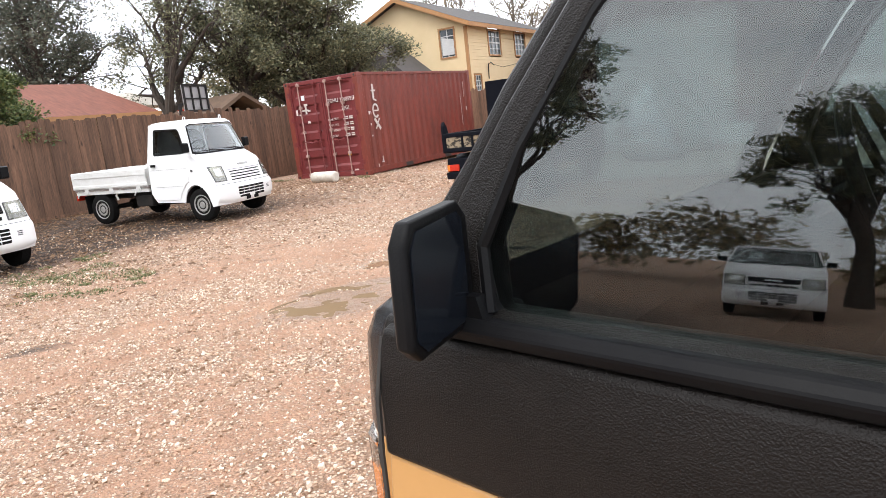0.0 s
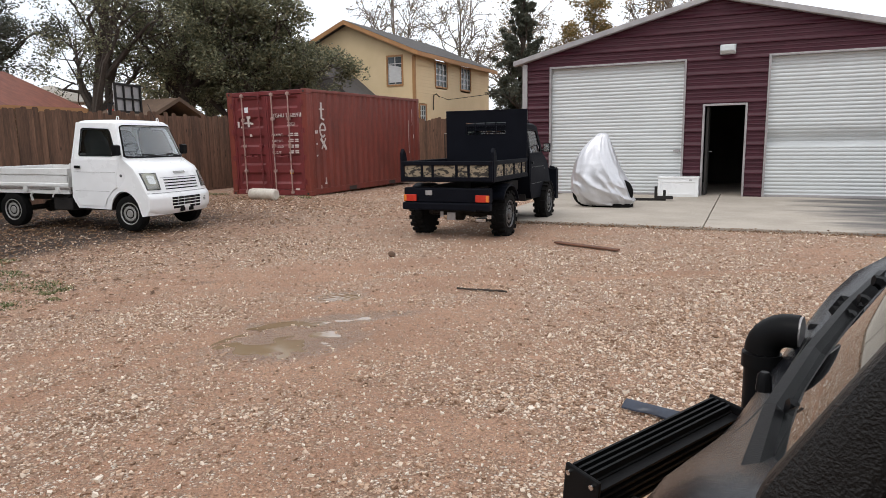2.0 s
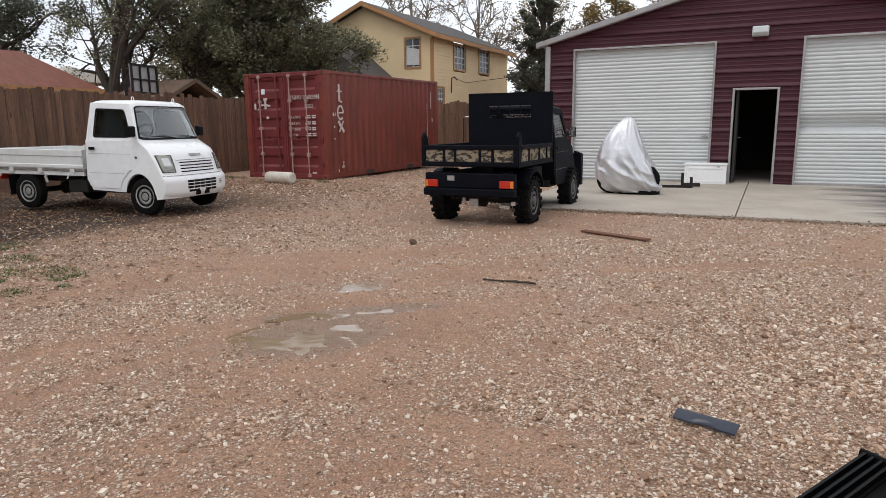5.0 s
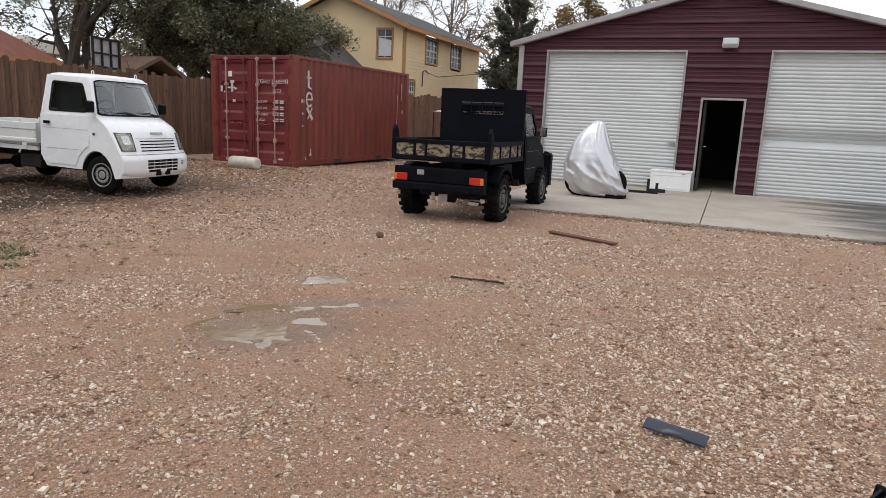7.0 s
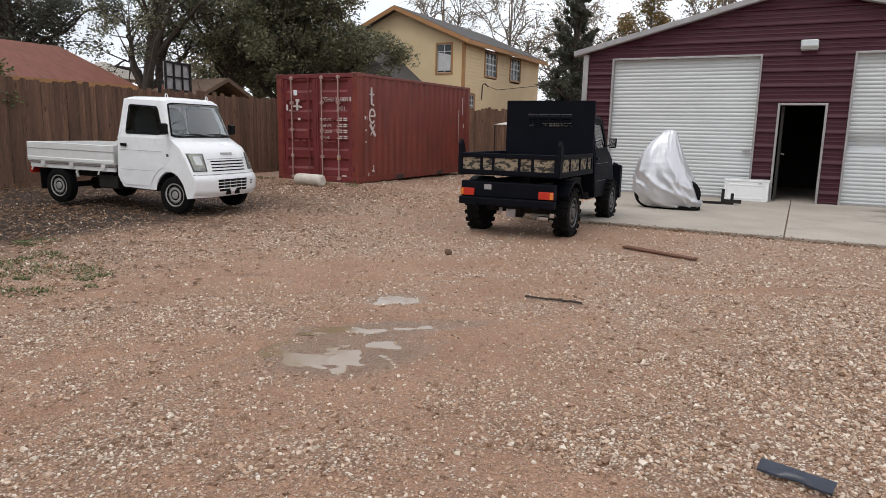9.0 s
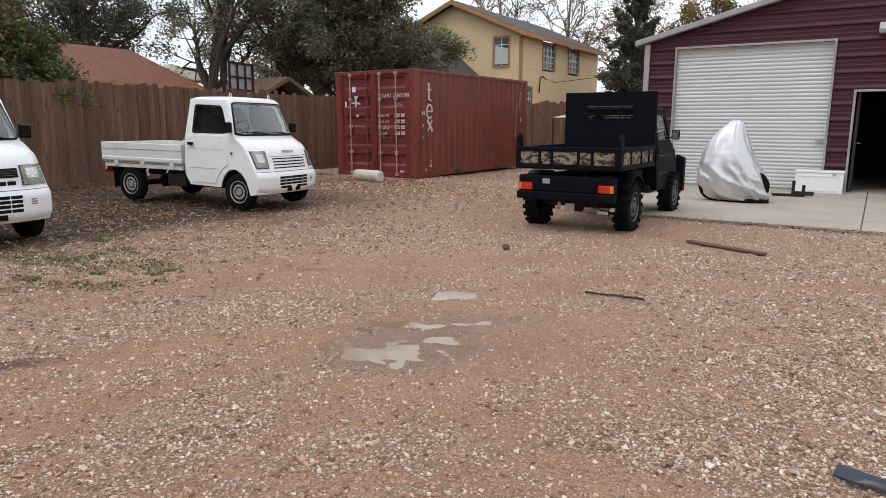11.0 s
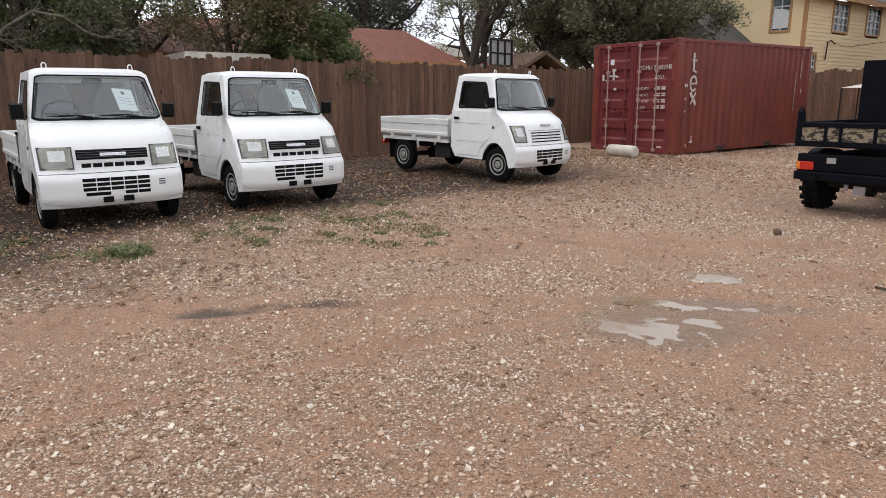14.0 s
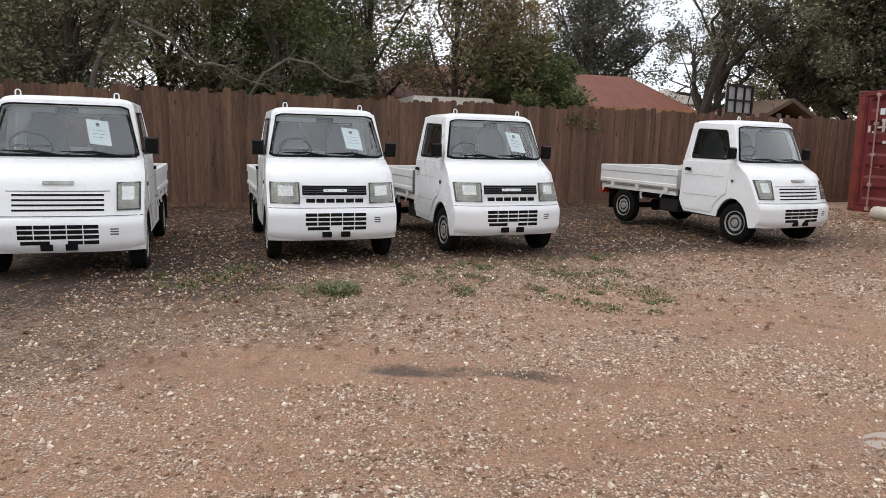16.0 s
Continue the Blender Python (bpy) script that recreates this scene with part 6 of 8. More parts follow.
def sheet(t, new_style):
    """A white paper sheet behind the windscreen, with plain bars of print."""
    bm = BM()
    down, side = Vector((0.265, 0, -0.54)).normalized(), Vector((0, 1, 0))
    e1, e2 = (side * 0.97 + down * 0.12) * 0.20, (down * 0.97 + side * 0.16) * 0.27
    nrm = Vector((0.54, 0, 0.265)).normalized()
    a = Vector((-0.585, 0.17, 1.475)) - nrm * 0.036
    plate(bm, [a, a + e1, a + e1 + e2, a + e2], nrm * 0.002)
    p = part("price_sheet", bm, PAPER, t, "white paper sheet on the windscreen")
    bm = BM()
    c = a + e1 * 0.42 + e2 * 0.12 + nrm * 0.003
    plate(bm, [c, c + e1 * 0.16, c + e1 * 0.16 + e2 * 0.14, c + e2 * 0.14], nrm * 0.001)
    for k in range(3):
        c = a + e1 * 0.2 + e2 * (0.42 + 0.14 * k) + nrm * 0.003
        plate(bm, [c, c + e1 * 0.6, c + e1 * 0.6 + e2 * 0.012, c + e2 * 0.012], nrm * 0.001)
    part("print_bar", bm, INTERIOR, p)


def flatbed(t):
    """Drop-side bed with its subframe, tank and lamps."""
    bm = BM()
    span(bm, (-3.37, -0.695, 0.61), (-1.56, 0.695, 0.65))
    part("bed_floor", bm, BEDFLOOR, t, "scuffed grey bed floor")
    for s in (-1, 1):
        bm = BM()
        pr = [(0.640, 0.0), (0.660, 0.012), (0.700, 0.012), (0.712, 0.0), (0.83, 0.0), (0.842, 0.012), (0.93, 0.012), (0.935, 0.0)]
        rows = [[bm.verts.new((x, s * (0.700 + d), z)) for z, d in pr] + [bm.verts.new((x, s * 0.672, 0.935)), bm.verts.new((x, s * 0.672, 0.64))] for x in (-3.38, -1.58)]
        n = len(rows[0])
        for i in range(n):
            j = (i + 1) % n
            bm.faces.new((rows[0][i], rows[0][j], rows[1][j], rows[1][i]))
        bm.faces.new(rows[0])
        bm.faces.new(rows[1][::-1])
        part("side_gate", bm, BEDWHITE, t, "white drop side")
        for x in (-3.1, -2.5, -1.85):
            bm = BM()
            span(bm, (x, s * 0.70 - 0.008, 0.575), (x + 0.08, s * 0.70 + 0.016, 0.66))
            part("gate_hinge", bm, BEDWHITE, t)
        bm = BM()
        span(bm, (-3.36, s * 0.66 - 0.02, 0.54), (-1.6, s * 0.66 + 0.02, 0.60))
        for x in (-3.3, -2.35, -1.9):
            tube(bm, [(x, s * 0.68, 0.56), (x - 0.03, s * 0.69, 0.49)], 0.012, 5)
        part("bed_rail", bm, BEDWHITE, t)
        bm = BM()
        span(bm, (-3.33, s * 0.36 - 0.03, 0.42), (-1.3, s * 0.36 + 0.03, 0.53))
        part("chassis_rail", bm, CHASSIS, t)
        bm = BM()
        plate(bm, [(-3.12, s * 0.50, 0.20), (-3.12, s * 0.70, 0.20), (-3.14, s * 0.70, 0.52), (-3.14, s * 0.50, 0.52)], (-0.008, 0, 0))
        part("mud_flap", bm, RUBBER, t)
        bm = BM()
        span(bm, (-3.40, s * 0.58 - 0.09, 0.44), (-3.36, s * 0.58 + 0.09, 0.53))
        part("tail_lamp", bm, REDLENS, t, "red tail lamp", bevel=0.006)
        bm = BM()
        tube(bm, [(-2.45, s * 0.50, 0.62), (-2.45, s * 0.62, 0.50), (-2.42, s * 0.62, 0.42)], 0.02, 5)
        part("fender_stay", bm, BEDWHITE, t)
    bm = BM()
    span(bm, (-3.40, -0.70, 0.64), (-3.375, 0.70, 0.935))
    part("tail_gate", bm, BEDWHITE, t, "white drop tailgate", bevel=0.008)
    bm = BM()
    span(bm, (-1.605, -0.70, 0.64), (-1.58, 0.70, 0.935))
    tube(bm, [(-1.59, -0.64, 0.93), (-1.59, -0.64, 1.0), (-1.59, 0.64, 1.0), (-1.59, 0.64, 0.93)], 0.016, 6)
    part("headboard", bm, BEDWHITE, t)
    bm = BM()
    span(bm, (-2.30, 0.40, 0.26), (-1.98, 0.66, 0.52))
    part("fuel_tank", bm, BEDWHITE, t, "pale painted tank box", bevel=0.02)
    bm = BM()
    span(bm, (-2.0, -0.62, 0.28), (-1.62, -0.36, 0.48))
    part("battery_box", bm, CHASSIS, t, bevel=0.02)
    bm = BM()
    tube(bm, [(-2.78, -0.56, 0.27), (-2.78, 0.56, 0.27)], 0.045, 8)
    lathe(bm, [(0.0, -0.09), (0.10, -0.05), (0.10, 0.05), (0.0, 0.09)], seg=12, centre=(-2.78, 0.05, 0.27))
    part("rear_axle", bm, CHASSIS, t)
    bm = BM()
    plate(bm, [(-1.52, -0.62, 0.62), (-1.52, 0.62, 0.62), (-1.80, 0.62, 0.46), (-1.80, -0.62, 0.46)], (0, 0, -0.03))
    part("engine_guard", bm, CHASSIS, t)
    for x in (-2.78, -0.48):
        for y in (-0.615, 0.615):
            wheel(t, x, y)


def white_truck(new_style, m, label):
    t = thing("pickup_truck", m, label, "pickup truck", "parked white pickup trucks")
    cab(t, WHITE, new_style)
    flatbed(t)
    return t


def stand(x, y, a, turn=0.0):
    zz = ground_z(x - 0.5, y)
    zr = ground_z(x - 2.8, y)
    return pose(x, y, (zz + zr) / 2, 0, math.degrees(math.atan2(zr - zz, 2.3)) , a)


truck_d = white_truck(True, stand(1.66, -5.68, 7), "white small flatbed pickup standing before the fence")
truck_c = white_truck(False, stand(1.52, -9.89, 3), "white small pickup with black grille and papered windscreen")
sheet(truck_c, False)
truck_b = copy_thing(truck_c, stand(1.58, -11.98, 1))
truck_a = copy_thing(truck_d, stand(1.95, -14.54, 0))
# one more truck of the row's kind parked behind the camera
truck_e = copy_thing(truck_c, stand(5.0, -22.0, 60))
truck_e["label"] = "white small pickup parked apart across the yard"
truck_a["label"] = "white small pickup with slotted grille and papered windscreen"
sheet(truck_a, True)
# whip aerial on the roof of one truck
bm = BM()
tube(bm, [(-0.84, 0.46, 1.645), (-1.08, 0.56, 1.96)], 0.004, 4)
part("aerial", bm, CHASSIS, truck_d)

# ---- black lifted dump pickup ----
dump = thing("dump_truck", pose(5.975, -2.10, 0.0, 0, 0, 91), "black lifted small dump pickup with camouflage side panels and knobbly tyres", "dump truck")
LIFT = 0.10


def raise_parts(t, before, z, k):
    """Lifts the parts made since `before` and scales them about the nose."""
    for ob in t.children:
        if ob.name not in before:
            ob.matrix_basis = pose(0, 0, z) @ Matrix.Diagonal((k, k, k, 1))


cab(dump, NAVY, True)
raise_parts(dump, set(), LIFT, 0.90)
for x in (-2.62, -0.44):
    for y in (-0.61, 0.61):
        w = wheel(dump, x, y, 0.305, 0.20, True, DARKRIM)
# headboard guard with a barred window
bm = BM()
W = 0.66
surround(bm, [(-1.66, -W, 0.80), (-1.66, W, 0.80), (-1.66, W, 1.79), (-1.66, -W, 1.79)], [(-1.66, -0.33, 1.42), (-1.66, 0.33, 1.42), (-1.66, 0.33, 1.60), (-1.66, -0.33, 1.60)], (0.03, 0, 0))
gb = part("guard_board", bm, NAVY, dump, "blue-black headboard with a louvred opening")
for k in range(5):
    bm = BM()
    z = 1.44 + 0.034 * k
    span(bm, (-1.672, -0.33, z), (-1.655, 0.33, z + 0.010))
    part("guard_bar", bm, NAVY, gb)
for y in (-0.17, 0.0, 0.17):
    bm = BM()
    span(bm, (-1.675, y - 0.006, 1.42), (-1.652, y + 0.006, 1.60))
    part("guard_mullion", bm, NAVY, gb)
# bed: floor, framed sides with panels
bm = BM()
span(bm, (-3.25, -0.68, 0.78), (-1.66, 0.68, 0.82))
part("bed_floor", bm, NAVY, dump)
GZ0, GZ1 = 0.80, 1.04


def framed(name, p0, p1, posts, outv, label):
    """A gate of flat bars round inset panels, from p0 to p1."""
    a, b = Vector((*p0, 0)), Vector((*p1, 0))
    d = (b - a)
    L = d.length
    ang = math.degrees(math.atan2(d.y, d.x))
    m = rotz(ang)
    bm = BM()
    for z in (GZ0, GZ1 - 0.03):
        box(bm, a.lerp(b, 0.5) + Vector((0, 0, z + 0.02)), (L, 0.05, 0.055), m)
    for u in [0.0] + posts + [1.0]:
        box(bm, a.lerp(b, min(max(u, 0.02), 0.98)) + Vector((0, 0, (GZ0 + GZ1) / 2)), (0.035 if 0 < u < 1 else 0.06, 0.046, GZ1 - GZ0), m)
    g = part(name, bm, NAVY, dump, label, bevel=0.006)
    ed = [0.0] + posts + [1.0]
    for u, v in zip(ed, ed[1:]):
        bm = BM()
        box(bm, a.lerp(b, (u + v) / 2) + Vector((0, 0, (GZ0 + GZ1) / 2)), (L * (v - u) - 0.02, 0.014, GZ1 - GZ0 - 0.03), m)
        part("panel", bm, CAMO, g, "tan and brown camouflage panel")
    return g


framed("tail_gate", (-3.25, 0.67), (-3.25, -0.67), [0.24, 0.36, 0.62, 0.75], -1, "black framed tailgate with camouflage panels")
for s in (-1, 1):
    framed("side_gate", (-3.22, s * 0.66), (-1.70, s * 0.66), [0.28, 0.58, 0.82], s, "black framed drop side")
    bm = BM()
    plate(bm, [(-3.25, s * 0.685, 0.78), (-3.25, s * 0.685, 1.17), (-3.21, s * 0.685, 1.23), (-3.15, s * 0.685, 1.17), (-3.10, s * 0.685, 1.02), (-3.18, s * 0.685, 0.78)], (0, -s * 0.045, 0))
    part("gate_post", bm, NAVY, dump, "", bevel=0.006)
    bm = BM()
    span(bm, (-3.24, s * 0.40 - 0.035, 0.56), (-0.9, s * 0.40 + 0.035, 0.70))
    part("chassis_rail", bm, CHASSIS, dump)
    bm = BM()
    lathe(bm, [(0.0, -0.012), (0.045, -0.012), (0.05, 0.0), (0.0, 0.0)], seg=14, centre=(0, 0, 0))
    eye = part("tow_eye", bm, NAVY, dump)
    eye.matrix_basis = pose(-3.335, s * 0.42, 0.445, 0, 0, 90)
    # rear mudguard
    bm = BM()
    ar = [(-2.62 + 0.40 * math.cos(radians(a)), 0.33 + 0.40 * math.sin(radians(a))) for a in range(25, 160, 15)]
    rows = [[(x, s * yy, z) for yy, z in ((0.46, z), (0.72, z), (0.72, z - 0.03), (0.46, z - 0.03))] for x, z in ar]
    loft(bm, rows)
    part("mudguard", bm, NAVY, dump)
# tail beam with lamps
bm = BM()
span(bm, (-3.26, -0.63, 0.50), (-3.14, 0.63, 0.70))
span(bm, (-3.30, -0.64, 0.40), (-3.18, 0.64, 0.50))
part("tail_beam", bm, NAVY, dump, "black steel tail beam", bevel=0.015)
for s in (-1, 1):
    bm = BM()
    span(bm, (-3.285, s * 0.53 - 0.095, 0.515), (-3.255, s * 0.53 + 0.095, 0.61))
    tl = part("tail_lamp", bm, REDLENS, dump, "red tail lamp with an amber end", bevel=0.006)
    bm = BM()
    span(bm, (-3.289, s * 0.602 - 0.02, 0.52), (-3.256, s * 0.602 + 0.02, 0.605))
    part("indicator", bm, AMBER, tl, "amber indicator lens", bevel=0.005)
bm = BM()
span(bm, (-3.268, 0.20, 0.60), (-3.258, 0.30, 0.665))
part("plate_blank", bm, TRIM, dump, "small grey plate", bevel=0.003)
bm = BM()
span(bm, (-3.18, -0.10, 0.26), (-3.16, 0.02, 0.36))
span(bm, (-3.18, 0.08, 0.30), (-3.16, 0.12, 0.37))
part("tag", bm, TRIM, dump, "pale tag under the tail")
bm = BM()
span(bm, (-3.12, -0.52, 0.24), (-3.0, -0.38, 0.28))
span(bm, (-3.12, -0.60, 0.28), (-3.02, -0.54, 0.33))
part("exhaust_shield", bm, CHROME, dump, "bright exhaust shield")
bm = BM()
tube(bm, [(-2.62, -0.5, 0.31), (-2.62, 0.5, 0.31)], 0.05, 8)
lathe(bm, [(0.0, -0.1), (0.12, -0.05), (0.12, 0.05), (0.0, 0.1)], seg=12, centre=(-2.62, 0.05, 0.31))
span(bm, (-2.9, -0.3, 0.34), (-1.2, 0.3, 0.55))
tube(bm, [(-2.4, 0.3, 0.33), (-3.1, 0.3, 0.36)], 0.03, 8)
part("rear_axle", bm, CHASSIS, dump)
# front brush guard showing past the cab
bm = BM()
tube(bm, [(-0.02, -0.62, 0.30), (0.16, -0.62, 0.34), (0.20, -0.62, 0.70), (0.16, -0.62, 0.84), (0.0, -0.60, 0.86)], 0.022, 6)
tube(bm, [(-0.02, 0.62, 0.30), (0.16, 0.62, 0.34), (0.20, 0.62, 0.70), (0.16, 0.62, 0.84), (0.0, 0.60, 0.86)], 0.022, 6)
for z in (0.38, 0.62, 0.82):
    tube(bm, [(0.185, -0.68, z), (0.185, 0.68, z)], 0.02, 6)
span(bm, (0.05, -0.70, 0.30), (0.18, -0.56, 0.82))
part("brush_guard", bm, NAVY, dump, "black tubular brush guard")
for s in (-1, 1):
    bm = BM()
    lathe(bm, [(0.0, 0.0), (0.06, 0.0), (0.06, 0.01), (0.0, 0.01)], seg=10, centre=(0, 0, 0))
    e2 = part("spring_pad", bm, CHASSIS, dump)
    e2.matrix_basis = pose(-2.62, s * 0.45, 0.40)

# ---- black and tan pickup beside the camera ----
near = thing("black_pickup", pose(9.62, -12.44, 0, 0, 0, 166.3), "small pickup in rough black coating over tan paint, beaded with rain", "pickup truck")


def side_at(x, z, s=1, out=0.0):
    return Vector((x, s * (0.702 - max(0, z - 1.05) * 0.28 + out), z))


# nose: plan outline drawn back level by level up to the cowl
half = [(-0.37, 0.705), (-0.34, 0.70), (-0.285, 0.688), (-0.24, 0.66), (-0.195, 0.60), (-0.16, 0.50), (-0.135, 0.33), (-0.122, 0.14)]
plan = half + [(-0.118, 0.0)] + [(x, -y) for x, y in half[::-1]]


def ring_at(zm, zs, back, nar):
    out = []
    for x, y in plan:
        u = (abs(y) / 0.7) ** 1.55
        out.append((-0.37 + (x + 0.37) * (1 - back / 0.285), y * (1 - nar), zm + (zs - zm) * u))
    return out


bm = BM()
loft(bm, [ring_at(0.36, 0.36, 0.02, 0.0), ring_at(0.45, 0.45, 0.0, 0), ring_at(0.79, 0.80, 0.0, 0), ring_at(0.811, 0.868, 0.004, 0)], True, True)
part("front_panel", bm, TAN, near, "tan lower front panel", smooth=True)
bm = BM()
rows = [ring_at(0.812, 0.870, 0.0, -0.004), ring_at(0.828, 0.940, 0.006, 0.0), ring_at(0.850, 1.018, 0.016, 0.006), ring_at(0.882, 1.055, 0.045, 0.022), ring_at(0.912, 1.072, 0.09, 0.05), ring_at(0.933, 1.076, 0.15, 0.10), ring_at(0.945, 1.078, 0.26, 0.13)]
loft(bm, rows, True, True)
part("bonnet", bm, WETBLACK, near, "wet black bonnet", smooth=True)
# panel gap drawn round the bonnet lid
bm = BM()
loop = []
for x, y in plan[3:-3]:
    u = (abs(y * 0.86) / 0.7) ** 1.55
    loop.append((-0.37 + (x + 0.37) * 0.747, y * 0.86, 0.898 + 0.178 * u))
tube(bm, loop, 0.0035, 5)
part("bonnet_gap", bm, DARK, near)
# doors: black above, tan below
for s in (1, -1):
    bm = BM()
    sec = [(0.690, 1.048), (0.708, 1.040), (0.718, 1.005), (0.726, 0.95), (0.728, 0.868), (0.66, 0.868), (0.66, 1.048)]
    loft(bm, [[(x, s * y, z) for y, z in sec] for x in (-0.345, -0.9, -1.36)])
    dr = part("door", bm, LINER, near, "black coated upper door", smooth=True, bevel=0.006)
    bm = BM()
    sec = [(0.722, 0.866), (0.730, 0.80), (0.732, 0.62), (0.715, 0.42), (0.66, 0.40), (0.66, 0.866)]
    loft(bm, [[(x, s * y, z) for y, z in sec] for x in (-0.345, -0.9, -1.36)])
    part("door_lower", bm, TAN, dr, "tan lower door", smooth=True, bevel=0.005)
    bm = BM()
    tube(bm, [(-0.342, s * 0.706, 1.03), (-0.343, s * 0.727, 0.95), (-0.338, s * 0.729, 0.86), (-0.338, s * 0.733, 0.6), (-0.345, s * 0.72, 0.42)], 0.004, 5)
    part("door_gap", bm, DARK, dr)
    bm = BM()
    loft(bm, [[(x, s * y, z) for y, z in ((0.680, 1.050), (0.706, 1.046), (0.712, 1.062), (0.700, 1.075), (0.684, 1.075))] for x in (-0.44, -0.9, -1.34)])
    part("sill_moulding", bm, BLACKPL, dr, "black window sill moulding", bevel=0.004)
    # windscreen pillar and door frame as two strips with a groove between
    bm = BM()
    plate(bm, [side_at(x, z, s, -0.045) for x, z in ((-0.30, 1.06), (-0.372, 1.18), (-0.425, 1.255), (-0.475, 1.34), (-0.545, 1.435), (-0.62, 1.535), (-0.72, 1.665), (-0.80, 1.672), (-0.70, 1.56), (-0.60, 1.442), (-0.52, 1.33), (-0.455, 1.225), (-0.395, 1.11), (-0.375, 1.05))], (0, -s * 0.06, 0))
    part("windscreen_pillar", bm, LINER, near, "rough black coated pillar", bevel=0.018, seg=3)
    bm = BM()
    outer = [(-0.375, 1.055), (-0.455, 1.215), (-0.515, 1.315), (-0.60, 1.435), (-0.70, 1.55), (-0.80, 1.64), (-0.90, 1.675), (-1.32, 1.68), (-1.36, 1.05), (-0.80, 1.05)]
    inner = [(-0.515, 1.075), (-0.495, 1.15), (-0.54, 1.262), (-0.625, 1.40), (-0.72, 1.515), (-0.815, 1.59), (-0.92, 1.62), (-1.27, 1.62), (-1.30, 1.075), (-0.80, 1.075)]
    surround(bm, [side_at(x, z, s, -0.010) for x, z in outer], [side_at(x, z, s, -0.010) for x, z in inner], (0, -s * 0.06, 0))
    part("door_frame", bm, LINER, dr, "rough black coated window frame", bevel=0.016, seg=3)
    bm = BM()
    seal = [(-0.517, 1.077), (-0.497, 1.152), (-0.542, 1.262), (-0.627, 1.398), (-0.722, 1.513), (-0.817, 1.588), (-0.92, 1.617), (-1.268, 1.618), (-1.298, 1.077)]
    tube(bm, [side_at(x, z, s, -0.016) for x, z in seal], 0.008, 6)
    part("window_seal", bm, BLACKPL, dr)
    bm = BM()
    edge = [(1.072, -0.512), (1.15, -0.491), (1.206, -0.513), (1.262, -0.536), (1.331, -0.578), (1.40, -0.621), (1.4575, -0.668), (1.515, -0.716), (1.59, -0.81), (1.617, -0.92)]
    rings = []
    for z, xf in edge:
        q = z - 1.05
        y = 0.660 - 0.05 * q - 0.405 * q * q
        rings.append([(xf, s * y, z), (-1.29, s * y, z), (-1.29, s * (y - 0.004), z), (xf, s * (y - 0.004), z)])
    loft(bm, rings)
    g = part("door_glass", bm, NEARGLASS, dr, "clean door glass", smooth=True)
    g.visible_shadow = False
# mirror on the camera's side and its twin
for s in (1, -1):
    # scuttle corner closing the gap between bonnet, pillar and door
    bm = BM()
    loft(bm, [[(x, s * y, z) for y, z in ((0.700, 0.88), (0.702, 1.03), (0.690, 1.054), (0.63, 1.070), (0.55, 1.055), (0.55, 0.88))] for x in (-0.335, -0.40, -0.47)])
    part("scuttle_corner", bm, LINER, near, "rough black coated scuttle corner", smooth=True, bevel=0.006)
    bm = BM()
    def mface(x, k):
        c = (0.742, 1.132)
        pts = [(0.672, 1.075), (0.70, 1.062), (0.80, 1.058), (0.818, 1.075), (0.812, 1.185), (0.795, 1.208), (0.69, 1.214), (0.672, 1.195)]
        return [(x + 0.016 - 0.25 * (y - 0.672), s * (c[0] + (y - c[0]) * k), c[1] + (z - c[1]) * k) for y, z in pts]
    loft(bm, [mface(-0.506, 0.93), mface(-0.502, 1.0), mface(-0.484, 1.0), mface(-0.474, 0.9), mface(-0.470, 0.6)])
    mir = part("wing_mirror", bm, BLACKPL, near, "black plastic wing mirror", smooth=True, bevel=0.012, seg=3)
    bm = BM()
    plate(bm, [Vector(p) + Vector((0.002, 0, 0)) for p in mface(-0.506, 0.86)], (-0.0032, 0, 0))
    part("mirror_glass", bm, WETMIRROR, mir, "dark wet mirror glass")
    bm = BM()
    tube(bm, [(-0.48, s * 0.675, 1.09), (-0.465, s * 0.64, 1.10), (-0.45, s * 0.60, 1.12), (-0.452, s * 0.585, 1.15)], [0.022, 0.022, 0.018, 0.010], 8)
    loft(bm, [[(-0.53, s * 0.70, 1.05), (-0.42, s * 0.70, 1.05), (-0.42, s * 0.655, 1.05), (-0.53, s * 0.655, 1.05)], [(-0.51, s * 0.695, 1.10), (-0.44, s * 0.695, 1.10), (-0.44, s * 0.66, 1.10), (-0.51, s * 0.66, 1.10)]])
    part("mirror_bracket", bm, BLACKPL, mir, smooth=True)
    # headlamp wrapping the corner, with an amber end
    bm = BM()
    loft(bm, [[(-0.29, s * 0.690, z), (-0.245, s * 0.668, z), (-0.20, s * 0.612, z), (-0.155, s * 0.50, z), (-0.13, s * 0.40, z), (-0.20, s * 0.40, z), (-0.30, s * 0.60, z)] for z in (0.70, 0.845)])
    hl = part("headlamp", bm, CHROME, near, "clear headlamp wrapping the corner")
    bm = BM()
    loft(bm, [[(-0.288, s * 0.697, z), (-0.24, s * 0.675, z), (-0.193, s * 0.616, z), (-0.147, s * 0.50, z), (-0.122, s * 0.40, z), (-0.135, s * 0.40, z), (-0.16, s * 0.495, z), (-0.205, s * 0.605, z), (-0.25, s * 0.66, z)] for z in (0.698, 0.848)])
    ln = part("lens", bm, LENS, hl)
    ln.visible_shadow = False
    bm = BM()
    loft(bm, [[(-0.28, s * 0.692, z), (-0.243, s * 0.673, z), (-0.243, s * 0.664, z), (-0.28, s * 0.680, z)] for z in (0.73, 0.80)])
    part("indicator", bm, AMBER, hl, "amber indicator")
